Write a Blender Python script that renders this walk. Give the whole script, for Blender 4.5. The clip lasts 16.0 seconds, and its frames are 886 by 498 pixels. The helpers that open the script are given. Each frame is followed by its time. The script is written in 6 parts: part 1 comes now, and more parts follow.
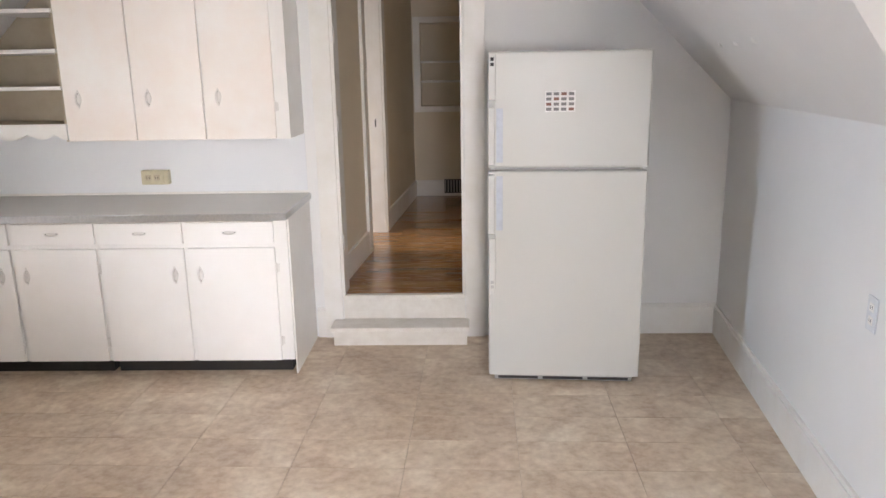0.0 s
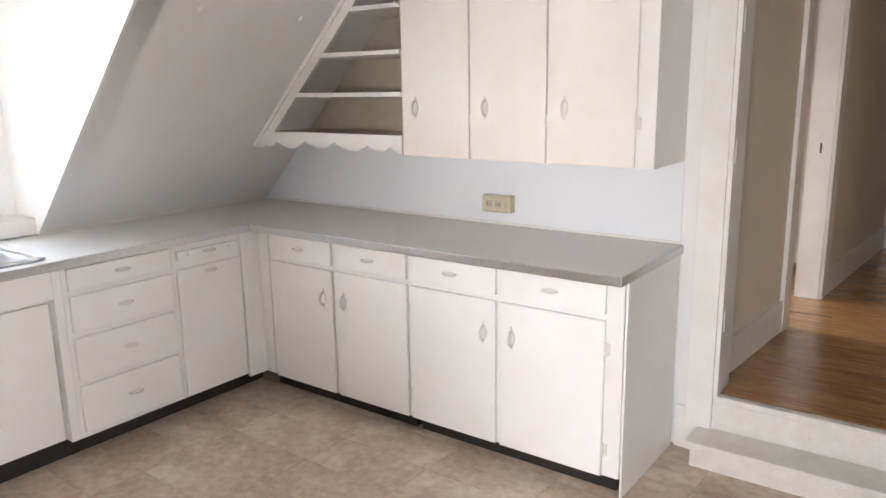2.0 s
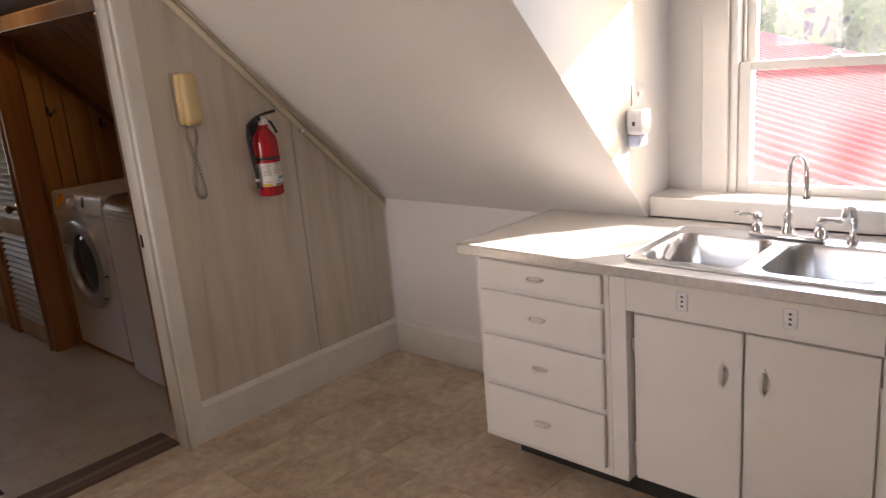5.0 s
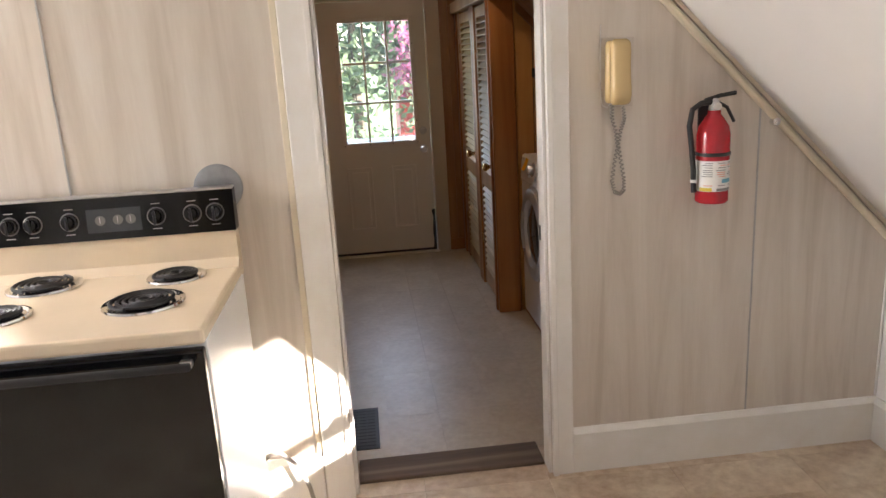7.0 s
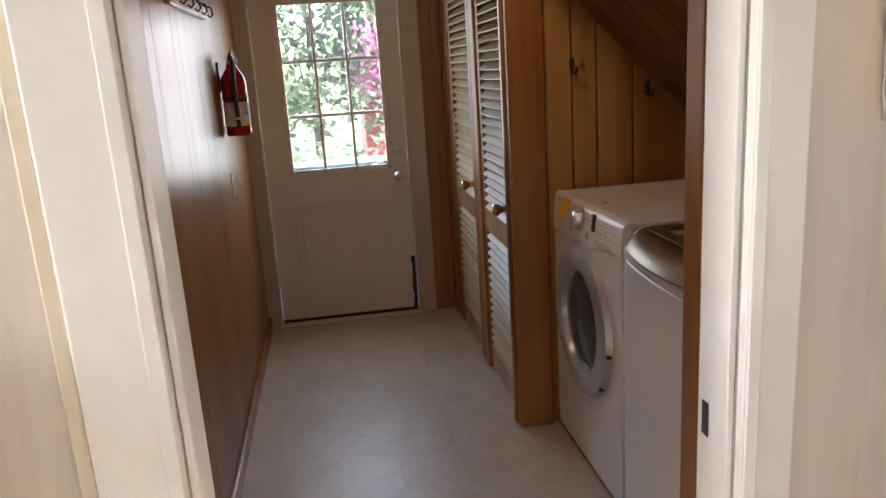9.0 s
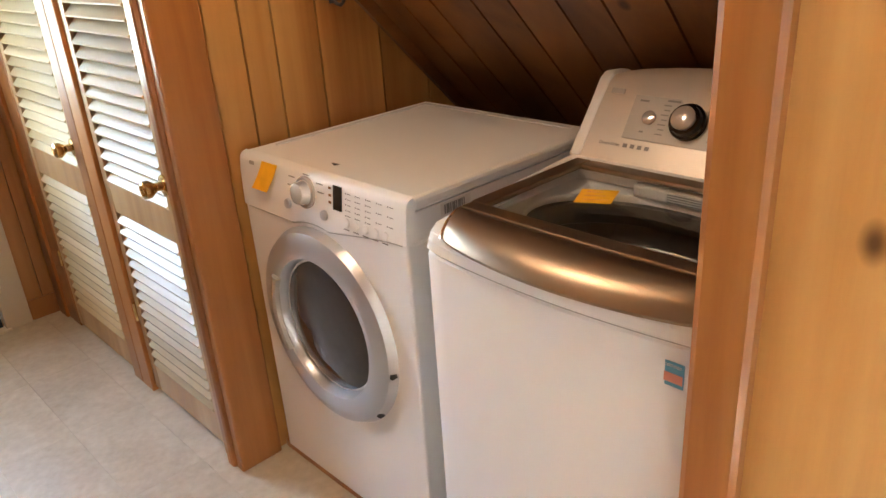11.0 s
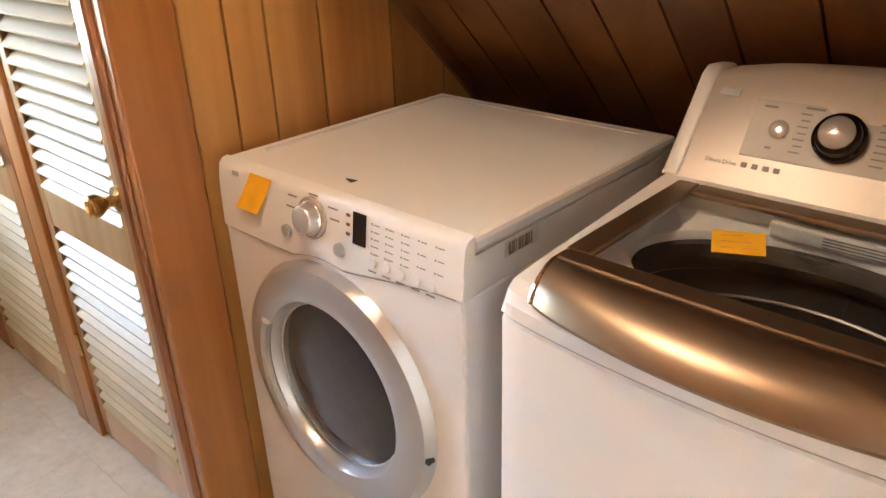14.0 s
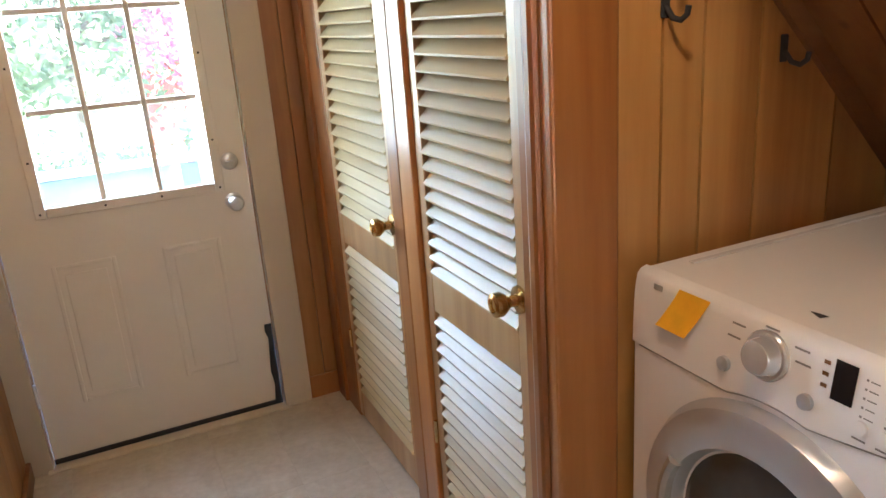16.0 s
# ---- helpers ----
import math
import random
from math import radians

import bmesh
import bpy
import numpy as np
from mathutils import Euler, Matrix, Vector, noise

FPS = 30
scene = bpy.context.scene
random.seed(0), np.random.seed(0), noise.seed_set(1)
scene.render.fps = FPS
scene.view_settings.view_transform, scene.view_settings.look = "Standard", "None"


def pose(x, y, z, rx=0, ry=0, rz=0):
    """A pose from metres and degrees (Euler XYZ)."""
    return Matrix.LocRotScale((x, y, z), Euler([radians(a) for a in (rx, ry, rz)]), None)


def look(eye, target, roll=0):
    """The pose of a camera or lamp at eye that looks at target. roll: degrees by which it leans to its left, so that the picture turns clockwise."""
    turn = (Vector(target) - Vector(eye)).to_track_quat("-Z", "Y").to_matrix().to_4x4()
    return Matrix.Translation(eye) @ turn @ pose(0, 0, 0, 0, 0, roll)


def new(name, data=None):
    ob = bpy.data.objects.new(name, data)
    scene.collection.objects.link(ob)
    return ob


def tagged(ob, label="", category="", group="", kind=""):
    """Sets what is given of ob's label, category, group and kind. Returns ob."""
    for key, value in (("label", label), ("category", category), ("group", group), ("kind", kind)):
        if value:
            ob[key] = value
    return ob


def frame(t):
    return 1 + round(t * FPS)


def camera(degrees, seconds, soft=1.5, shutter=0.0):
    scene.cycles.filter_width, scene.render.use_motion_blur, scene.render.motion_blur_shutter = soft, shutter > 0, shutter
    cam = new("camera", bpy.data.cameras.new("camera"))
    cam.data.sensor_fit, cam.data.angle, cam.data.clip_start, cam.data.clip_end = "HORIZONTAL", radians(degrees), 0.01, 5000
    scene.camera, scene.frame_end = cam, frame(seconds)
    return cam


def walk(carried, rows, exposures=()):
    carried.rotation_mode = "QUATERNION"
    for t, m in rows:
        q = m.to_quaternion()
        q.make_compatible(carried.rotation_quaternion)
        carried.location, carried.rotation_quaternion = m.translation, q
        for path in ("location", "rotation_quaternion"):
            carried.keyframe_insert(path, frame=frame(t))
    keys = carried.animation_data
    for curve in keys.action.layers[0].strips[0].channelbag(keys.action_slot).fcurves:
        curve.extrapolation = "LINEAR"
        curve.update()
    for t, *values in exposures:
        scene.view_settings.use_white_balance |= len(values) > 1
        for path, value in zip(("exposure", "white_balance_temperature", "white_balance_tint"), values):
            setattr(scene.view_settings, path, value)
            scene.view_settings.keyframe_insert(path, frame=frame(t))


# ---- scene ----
cam = camera(61.8, 16.0)
PATH = [
    (0, (0.122, 0.195, 1.596), (0.063, 2.137, 1.124), -1.0),
    (0.5, (0.204, 0.344, 1.589), (-0.129, 2.261, 1.128), -0.5),
    (1, (0.217, 0.594, 1.552), (-0.368, 2.455, 1.111), -0.3),
    (1.5, (0.196, 1.002, 1.56), (-0.673, 2.753, 1.137), -0.4),
    (2, (0.202, 1.461, 1.563), (-0.959, 3.033, 1.135), -0.9),
    (2.5, (0.119, 1.893, 1.569), (-1.324, 3.204, 1.122), -1.5),
    (3, (0.022, 2.291, 1.591), (-1.699, 3.202, 1.133), -1.8),
    (3.5, (-0.088, 2.652, 1.589), (-2.002, 3.002, 1.126), -2.3),
    (4, (-0.298, 2.916, 1.587), (-2.222, 2.636, 1.119), -3.0),
    (4.5, (-0.497, 3.149, 1.615), (-2.239, 2.304, 1.11), -4.0),
    (5, (-0.744, 3.236, 1.594), (-2.161, 1.918, 1.088), -4.9),
    (5.2, (-0.864, 3.22, 1.59), (-2.128, 1.754, 1.086), -5.2),
    (7.3, (-1.551, 2.658, 1.586), (-1.656, 0.723, 1.092), -2.8),
    (7.5, (-1.582, 2.516, 1.562), (-1.65, 0.576, 1.08), -2.6),
    (8, (-1.649, 2.109, 1.573), (-1.677, 0.163, 1.114), -3.0),
    (8.5, (-1.602, 1.666, 1.555), (-1.699, -0.28, 1.101), -3.5),
    (9, (-1.584, 1.224, 1.493), (-1.859, -0.698, 1.013), -3.7),
    (9.5, (-1.574, 0.848, 1.49), (-2.128, -0.995, 0.948), -3.5),
    (10, (-1.454, 0.588, 1.489), (-2.304, -1.114, 0.871), -3.4),
    (10.2, (-1.404, 0.533, 1.517), (-2.368, -1.089, 0.855), -3.7),
    (12.3, (-1.673, -0.124, 1.492), (-3.129, -1.185, 0.623), -2.8),
    (12.5, (-1.671, -0.156, 1.483), (-3.156, -1.175, 0.612), -2.5),
    (13, (-1.649, -0.197, 1.47), (-3.16, -1.167, 0.589), -1.7),
    (13.5, (-1.655, -0.17, 1.468), (-3.11, -1.222, 0.585), -1.5),
    (14, (-1.662, -0.171, 1.468), (-2.985, -1.403, 0.613), -2.0),
    (14.5, (-1.599, -0.303, 1.494), (-2.751, -1.731, 0.698), -3.3),
    (15, (-1.567, -0.462, 1.489), (-2.537, -2.061, 0.78), -3.5),
    (15.5, (-1.562, -0.482, 1.482), (-2.408, -2.177, 0.841), -3.8),
    (16, (-1.57, -0.478, 1.477), (-2.351, -2.215, 0.866), -4.2),
]
walk(cam, [(t, look(eye, target, roll)) for t, eye, target, roll in PATH],
     [(0.0, 3.55, 6100, 17), (1.5, 3.6, 6050, 16), (3.0, 3.3, 6000, 17), (4.0, 2.7, 6400, 19), (5.2, 2.6, 7050, 26),
      (7.3, 3.75, 6350, 18), (8.5, 3.85, 6100, 18), (9.3, 4.15, 6450, 18), (10.0, 4.95, 6600, 16), (12.4, 6.05, 6000, 11), (14.0, 6.0, 6300, 12), (16.0, 5.45, 5800, 12)])


# ---- light ----
SUN_WAY = Vector((1.0, -0.93, -0.50)).normalized()
world = bpy.data.worlds.new("sky")
scene.world = world
world.use_nodes = True
wt = world.node_tree
sky = wt.nodes.new("ShaderNodeTexSky")
sky.sky_type, sky.sun_disc = "NISHITA", False
sky.sun_elevation = math.asin(-SUN_WAY.z)
sky.sun_rotation = math.atan2(-SUN_WAY.x, -SUN_WAY.y)
sky.air_density, sky.dust_density = 1.0, 1.5
wt.nodes["Background"].inputs["Strength"].default_value = 0.15
wt.links.new(sky.outputs["Color"], wt.nodes["Background"].inputs["Color"])


def sun_lamp():
    d = bpy.data.lights.new("sun", "SUN")
    d.energy, d.angle, d.color = 5.0, radians(0.6), (1.0, 0.95, 0.86)
    o = new("sun", d)
    o.matrix_world = look((0, 0, 8), Vector((0, 0, 8)) + SUN_WAY)


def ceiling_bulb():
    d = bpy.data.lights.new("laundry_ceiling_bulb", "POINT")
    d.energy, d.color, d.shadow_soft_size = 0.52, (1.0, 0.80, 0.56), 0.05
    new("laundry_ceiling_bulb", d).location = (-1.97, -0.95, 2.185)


def area_lamp(name, at, to, w, h, watts, color, spread=180):
    d = bpy.data.lights.new(name, "AREA")
    d.shape, d.size, d.size_y, d.energy, d.color = "RECTANGLE", w, h, watts, color
    d.spread = radians(spread)
    o = new(name, d)
    o.matrix_world = look(at, to)


sun_lamp()
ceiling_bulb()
SKYC = (0.70, 0.85, 1.0)
area_lamp("window_daylight", (-4.55, 2.49, 1.66), (0, 2.49, 0.80), 0.75, 1.0, 4.6, SKYC, 120)
# Fill lamp in an unseen window opening, added behind the first camera place.
area_lamp("nook_daylight", (0.62, -1.33, 1.48), (-2.5, 3.9, 0.5), 0.75, 1.0, 5.3, (1.0, 0.96, 0.90), 90)
# Fill lamp out of view, shining through the added east dormer.
area_lamp("east_window_daylight", (2.15, 0.66, 1.80), (-2.2, 3.0, 0.7), 0.85, 0.85, 11.0, (1.0, 0.95, 0.88))
area_lamp("back_door_daylight", (-1.64, -3.36, 1.40), (-1.64, 0, 0.9), 0.55, 0.92, 0.52, (0.95, 0.98, 1.0))
area_lamp("hall_room_daylight", (-2.2, 5.9, 1.5), (-0.6, 5.3, 0.4), 1.0, 1.2, 1.6, (1.0, 0.95, 0.85), 110)



# ---- materials ----


def nodes_of(name):
    m = bpy.data.materials.new(name)
    m.use_nodes = True
    t = m.node_tree
    return m, t, t.nodes["Principled BSDF"]


def link(t, a, b):
    t.links.new(a, b)


def coords(t, scale=(1, 1, 1), rot=(0, 0, 0)):
    c, m = t.nodes.new("ShaderNodeTexCoord"), t.nodes.new("ShaderNodeMapping")
    m.inputs["Scale"].default_value = scale
    m.inputs["Rotation"].default_value = [radians(a) for a in rot]
    link(t, c.outputs["Object"], m.inputs["Vector"])
    return m.outputs["Vector"]


def noise_tex(t, vec, scale, detail=4, rough=0.55, dist=0.0):
    n = t.nodes.new("ShaderNodeTexNoise")
    n.inputs["Scale"].default_value, n.inputs["Detail"].default_value = scale, detail
    n.inputs["Roughness"].default_value, n.inputs["Distortion"].default_value = rough, dist
    link(t, vec, n.inputs["Vector"])
    return n.outputs["Fac"]


def ramp(t, fac, stops):
    r = t.nodes.new("ShaderNodeValToRGB")
    e = r.color_ramp.elements
    e[0].position, e[0].color = stops[0][0], (*stops[0][1], 1)
    e[1].position, e[1].color = stops[-1][0], (*stops[-1][1], 1)
    for p, c in stops[1:-1]:
        k = e.new(p)
        k.color = (*c, 1)
    link(t, fac, r.inputs["Fac"])
    return r.outputs["Color"]


def mix(t, fac, a, b, blend="MIX"):
    m = t.nodes.new("ShaderNodeMix")
    m.data_type, m.blend_type = "RGBA", blend
    for sock, v in ((m.inputs[0], fac), (m.inputs[6], a), (m.inputs[7], b)):
        if isinstance(v, (int, float)):
            sock.default_value = v
        elif isinstance(v, tuple):
            sock.default_value = (*v, 1)
        else:
            link(t, v, sock)
    return m.outputs[2]


def bump(t, bsdf, height, strength, dist=0.002):
    b = t.nodes.new("ShaderNodeBump")
    b.inputs["Strength"].default_value, b.inputs["Distance"].default_value = strength, dist
    link(t, height, b.inputs["Height"])
    link(t, b.outputs["Normal"], bsdf.inputs["Normal"])


def vary(t, fac, lo, hi):
    r = t.nodes.new("ShaderNodeMapRange")
    r.inputs["To Min"].default_value, r.inputs["To Max"].default_value = lo, hi
    link(t, fac, r.inputs["Value"])
    return r.outputs["Result"]


def tone(c, k):
    return tuple(min(1.0, v * k) for v in c)


def paint(name, color, rough=0.4, stain=None, amount=0.35, scale=2.5, grain=60, relief=0.15):
    """Painted surface: broad stains, fine roller texture."""
    m, t, b = nodes_of(name)
    v = coords(t)
    broad = noise_tex(t, v, scale, 5, 0.6)
    fine = noise_tex(t, v, grain, 3)
    c = ramp(t, broad, [(0.35, color), (0.75, stain or tone(color, 0.88))])
    c = mix(t, amount, color, c)
    link(t, c, b.inputs["Base Color"])
    link(t, vary(t, broad, rough - 0.08, rough + 0.12), b.inputs["Roughness"])
    bump(t, b, fine, relief)
    return m


def plain(name, color, rough=0.4, metal=0.0, spread=0.08, scale=30):
    m, t, b = nodes_of(name)
    f = noise_tex(t, coords(t), scale, 4)
    link(t, ramp(t, f, [(0.3, tone(color, 1 - spread)), (0.7, tone(color, 1 + spread))]), b.inputs["Base Color"])
    b.inputs["Metallic"].default_value = metal
    swing = 0.02
    link(t, vary(t, f, max(0.02, rough - swing * 0.6), rough + swing), b.inputs["Roughness"])
    return m


def wood(name, dark, mid, light, along="z", rough=0.35, grain=14.0, coat=0.3, knots=True):
    """Stained boards: stretched grain, broad figure and per-piece tone."""
    m, t, b = nodes_of(name)
    s = {"x": (0.07, 1, 1), "y": (1, 0.07, 1), "z": (1, 1, 0.07)}[along]
    info = t.nodes.new("ShaderNodeObjectInfo")
    shift = t.nodes.new("ShaderNodeVectorMath")
    shift.operation = "ADD"
    link(t, coords(t, s), shift.inputs[0])
    mul = t.nodes.new("ShaderNodeMath")
    mul.operation = "MULTIPLY"
    mul.inputs[1].default_value = 7.0
    link(t, info.outputs["Random"], mul.inputs[0])
    link(t, mul.outputs[0], shift.inputs[1])
    v = shift.outputs[0]
    fig = noise_tex(t, v, grain * 0.45, 4, 0.55, 1.2)
    fine = noise_tex(t, v, grain * 7, 4, 0.65)
    c = ramp(t, fig, [(0.34, dark), (0.5, mid), (0.67, light)])
    c = mix(t, 0.2, c, ramp(t, fine, [(0.3, dark), (0.7, light)]))
    tint = ramp(t, info.outputs["Random"], [(0.0, (0.82, 0.82, 0.82)), (1.0, (1.0, 1.0, 1.0))])
    c = mix(t, 1.0, c, tint, "MULTIPLY")
    if knots:
        k = t.nodes.new("ShaderNodeTexVoronoi")
        k.inputs["Scale"].default_value = 4.0
        s2 = {"x": (0.6, 1, 1), "y": (1, 0.6, 1), "z": (1, 1, 0.6)}[along]
        link(t, coords(t, s2), k.inputs["Vector"])
        kf = ramp(t, k.outputs["Distance"], [(0.03, (1, 1, 1)), (0.075, (0, 0, 0))])
        c = mix(t, kf, c, tone(dark, 0.3))
    link(t, c, b.inputs["Base Color"])
    link(t, vary(t, fine, rough - 0.06, rough + 0.14), b.inputs["Roughness"])
    b.inputs["Coat Weight"].default_value, b.inputs["Coat Roughness"].default_value = coat, 0.18
    bump(t, b, fine, 0.12)
    return m


def vinyl(name, a, bcol, c3, scale=5.0, rough=0.38):
    """Marbled vinyl flooring with mottled clouds and per-tile tone."""
    m, t, b = nodes_of(name)
    info = t.nodes.new("ShaderNodeObjectInfo")
    v = coords(t)
    sh = t.nodes.new("ShaderNodeVectorMath")
    sh.operation = "ADD"
    ml = t.nodes.new("ShaderNodeMath")
    ml.operation = "MULTIPLY"
    ml.inputs[1].default_value = 40
    link(t, info.outputs["Random"], ml.inputs[0])
    link(t, v, sh.inputs[0])
    link(t, ml.outputs[0], sh.inputs[1])
    n1 = noise_tex(t, sh.outputs[0], scale, 6, 0.62, 0.6)
    n2 = noise_tex(t, sh.outputs[0], scale * 7, 5, 0.6)
    c = ramp(t, n1, [(0.3, a), (0.5, bcol), (0.68, c3)])
    c = mix(t, 0.4, c, ramp(t, n2, [(0.3, a), (0.65, c3)]))
    tint = ramp(t, info.outputs["Random"], [(0.0, (0.96, 0.96, 0.96)), (1.0, (1.0, 1.0, 1.0))])
    link(t, mix(t, 1.0, c, tint, "MULTIPLY"), b.inputs["Base Color"])
    link(t, vary(t, n1, rough - 0.06, rough + 0.12), b.inputs["Roughness"])
    bump(t, b, n2, 0.1)
    return m


def pane(name, gloss=0.35, veil=0.0):
    """Clear thin glass: a faint mirror that grows towards grazing, and a pale veil imitating glare."""
    m, t, b = nodes_of(name)
    tr, gl, lw, mx = (t.nodes.new("ShaderNodeBsdfTransparent"), t.nodes.new("ShaderNodeBsdfGlossy"),
                      t.nodes.new("ShaderNodeLayerWeight"), t.nodes.new("ShaderNodeMixShader"))
    gl.inputs["Roughness"].default_value = 0.02
    tr.inputs["Color"].default_value = (0.96, 0.98, 0.98, 1)
    lw.inputs["Blend"].default_value = 0.5
    p = t.nodes.new("ShaderNodeMath")
    p.operation, p.inputs[1].default_value = "POWER", 3.0
    q = t.nodes.new("ShaderNodeMath")
    q.operation, q.inputs[1].default_value, q.inputs[2].default_value = "MULTIPLY_ADD", gloss, 0.012
    link(t, lw.outputs["Facing"], p.inputs[0])
    link(t, p.outputs[0], q.inputs[0])
    link(t, q.outputs[0], mx.inputs[0])
    link(t, tr.outputs[0], mx.inputs[1])
    link(t, gl.outputs[0], mx.inputs[2])
    out = mx.outputs[0]
    # Glare haze mixed into the glass as a cloudy translucent share.
    if veil:
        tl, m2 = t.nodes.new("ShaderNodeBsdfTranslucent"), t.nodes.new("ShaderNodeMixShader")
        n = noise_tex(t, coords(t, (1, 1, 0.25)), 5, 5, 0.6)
        link(t, vary(t, n, veil * 0.4, veil * 1.6), m2.inputs[0])
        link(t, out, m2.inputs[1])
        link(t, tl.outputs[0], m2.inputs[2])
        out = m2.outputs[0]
    link(t, out, t.nodes["Material Output"].inputs["Surface"])
    return m


WALL = paint("wall_paint", (0.80, 0.79, 0.77), 0.45, (0.72, 0.70, 0.66), 0.4, 1.6)
SLOPE = paint("slope_paint", (0.78, 0.77, 0.75), 0.42, (0.70, 0.68, 0.66), 0.5, 1.2)
HALLW = paint("hall_paint", (0.74, 0.66, 0.52), 0.5)
TRIM = paint("trim_paint", (0.83, 0.81, 0.77), 0.33, (0.68, 0.63, 0.54), 0.45, 6)
OLDTRIM = paint("worn_step_paint", (0.80, 0.77, 0.71), 0.4, (0.50, 0.44, 0.36), 0.35, 14)
CAB = paint("cabinet_paint", (0.84, 0.82, 0.79), 0.32, (0.76, 0.71, 0.64), 0.35, 4)
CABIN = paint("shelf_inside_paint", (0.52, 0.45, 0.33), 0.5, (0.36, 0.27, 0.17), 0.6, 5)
PULL = plain("painted_pull", (0.72, 0.69, 0.65), 0.3, 0.1, 0.03)
BLACK = plain("black_kick", (0.02, 0.018, 0.016), 0.5)
DARK = plain("dark_gap", (0.03, 0.03, 0.03), 0.6)
CTOP = paint("grey_laminate", (0.70, 0.675, 0.63), 0.34, (0.65, 0.62, 0.575), 0.3, 2.2, 140, 0.03)
STEEL = plain("brushed_steel", (0.60, 0.60, 0.60), 0.28, 1.0, 0.06, 80)
CHROME = plain("chrome", (0.80, 0.80, 0.80), 0.08, 1.0, 0.02)
ALU = plain("aluminium_edge", (0.62, 0.62, 0.62), 0.32, 1.0, 0.08, 60)
BRASS = plain("brass", (0.62, 0.45, 0.20), 0.22, 1.0, 0.15, 40)
# Last value: how much imitated glare washes out the view through the panes.
HAZY = pane("hazy_door_glass", 0.35, 0.010)
VEILED = pane("veiled_window_glass", 0.3, 0.03)
LIDGLASS = pane("lid_glass", 0.45)
GLOSSW = paint("gloss_backsplash_paint", (0.80, 0.81, 0.82), 0.16, (0.74, 0.75, 0.77), 0.4, 3, 30, 0.12)
CABW = paint("worn_cabinet_paint", (0.84, 0.81, 0.77), 0.30, (0.78, 0.62, 0.50), 0.45, 3.2)
FRIDGE = paint("fridge_enamel", (0.59, 0.58, 0.54), 0.35, (0.56, 0.55, 0.51), 0.3, 3, 220, 0.2)
APPW = paint("appliance_white", (0.82, 0.82, 0.81), 0.30, (0.80, 0.795, 0.78), 0.15, 0.8, 200, 0.0)
APPG = plain("appliance_silver_plastic", (0.52, 0.54, 0.57), 0.30, 0.6, 0.02, 8)
DIALS = plain("silver_dial_plastic", (0.70, 0.70, 0.71), 0.22, 0.7, 0.02, 8)
PORTG = plain("grey_porthole_glass", (0.06, 0.06, 0.062), 0.1)
CONSOLE = plain("champagne_panel", (0.64, 0.59, 0.52), 0.40, 0.3, 0.02, 10)
LIDMETAL = plain("bronze_lid_metal", (0.34, 0.265, 0.19), 0.36, 1.0, 0.01, 8)
PLATEG = plain("silver_control_plate", (0.44, 0.42, 0.385), 0.45, 0.1, 0.02)
GREYP = plain("grey_panel", (0.42, 0.41, 0.39), 0.4, 0.2)
INK = plain("grey_print", (0.22, 0.21, 0.20), 0.6)
BROWNINK = plain("brown_print", (0.24, 0.12, 0.09), 0.6)
SCREEN = plain("dark_display", (0.012, 0.012, 0.014), 0.12)
DRUMRIB = plain("drum_steel_rib", (0.30, 0.29, 0.28), 0.3, 0.9)
DRUM = plain("dark_drum", (0.12, 0.115, 0.11), 0.4, 0.5)
ORANGE = plain("orange_note_paper", (0.95, 0.50, 0.012), 0.7)
CREAM = plain("cream_enamel", (0.80, 0.66, 0.48), 0.25, 0.0, 0.03, 6)
BLACKGL = plain("black_glass", (0.006, 0.006, 0.007), 0.1)
CLOCKG = plain("dark_clock_face", (0.06, 0.065, 0.07), 0.2)
COIL = plain("burner_coil", (0.03, 0.03, 0.032), 0.45, 0.4)
RED = plain("red_enamel", (0.40, 0.010, 0.018), 0.22)
RUBBER = plain("black_rubber", (0.015, 0.015, 0.016), 0.5)
LABELW = plain("white_label", (0.75, 0.73, 0.70), 0.5)
LABELY = plain("yellow_label", (0.75, 0.55, 0.05), 0.5)
LABELB = plain("blue_label", (0.12, 0.35, 0.48), 0.5)
LABELR = plain("salmon_label", (0.70, 0.28, 0.18), 0.5)
PHONE = plain("ivory_plastic", (0.64, 0.47, 0.23), 0.25, 0.0, 0.008)
CORD = plain("grey_cord", (0.27, 0.25, 0.22), 0.5)
IVORY = plain("ivory_outlet", (0.55, 0.50, 0.34), 0.35)
WHITEP = plain("white_plastic", (0.82, 0.83, 0.84), 0.25)
BLUEGREY = plain("blue_grey_recess_shade", (0.50, 0.53, 0.58), 0.35)
BLUEP = plain("pale_blue_plastic", (0.45, 0.52, 0.72), 0.3)
GALV = plain("galvanised_metal", (0.32, 0.33, 0.34), 0.42, 0.8, 0.15, 20)
PANELW = wood("pale_panel", (0.62, 0.535, 0.44), (0.74, 0.66, 0.565), (0.81, 0.74, 0.65), "z", 0.5, 18, 0.05, False)
RODW = plain("cream_moulding", (0.70, 0.62, 0.47), 0.4, 0.0, 0.03)
PINE = wood("pine_boards", (0.30, 0.115, 0.026), (0.52, 0.255, 0.068), (0.64, 0.365, 0.125), "z", 0.36, 5, 0.25)
# Pine for the slope, with the alcove's shade put into its darker colour.
PINEX = wood("shaded_pine_slope_boards", (0.13, 0.046, 0.012), (0.25, 0.105, 0.030), (0.34, 0.165, 0.052), "x", 0.38, 5, 0.25)
REDPINE = wood("red_pine_post", (0.19, 0.058, 0.012), (0.39, 0.150, 0.034), (0.52, 0.235, 0.066), "z", 0.33, 6, 0.3)
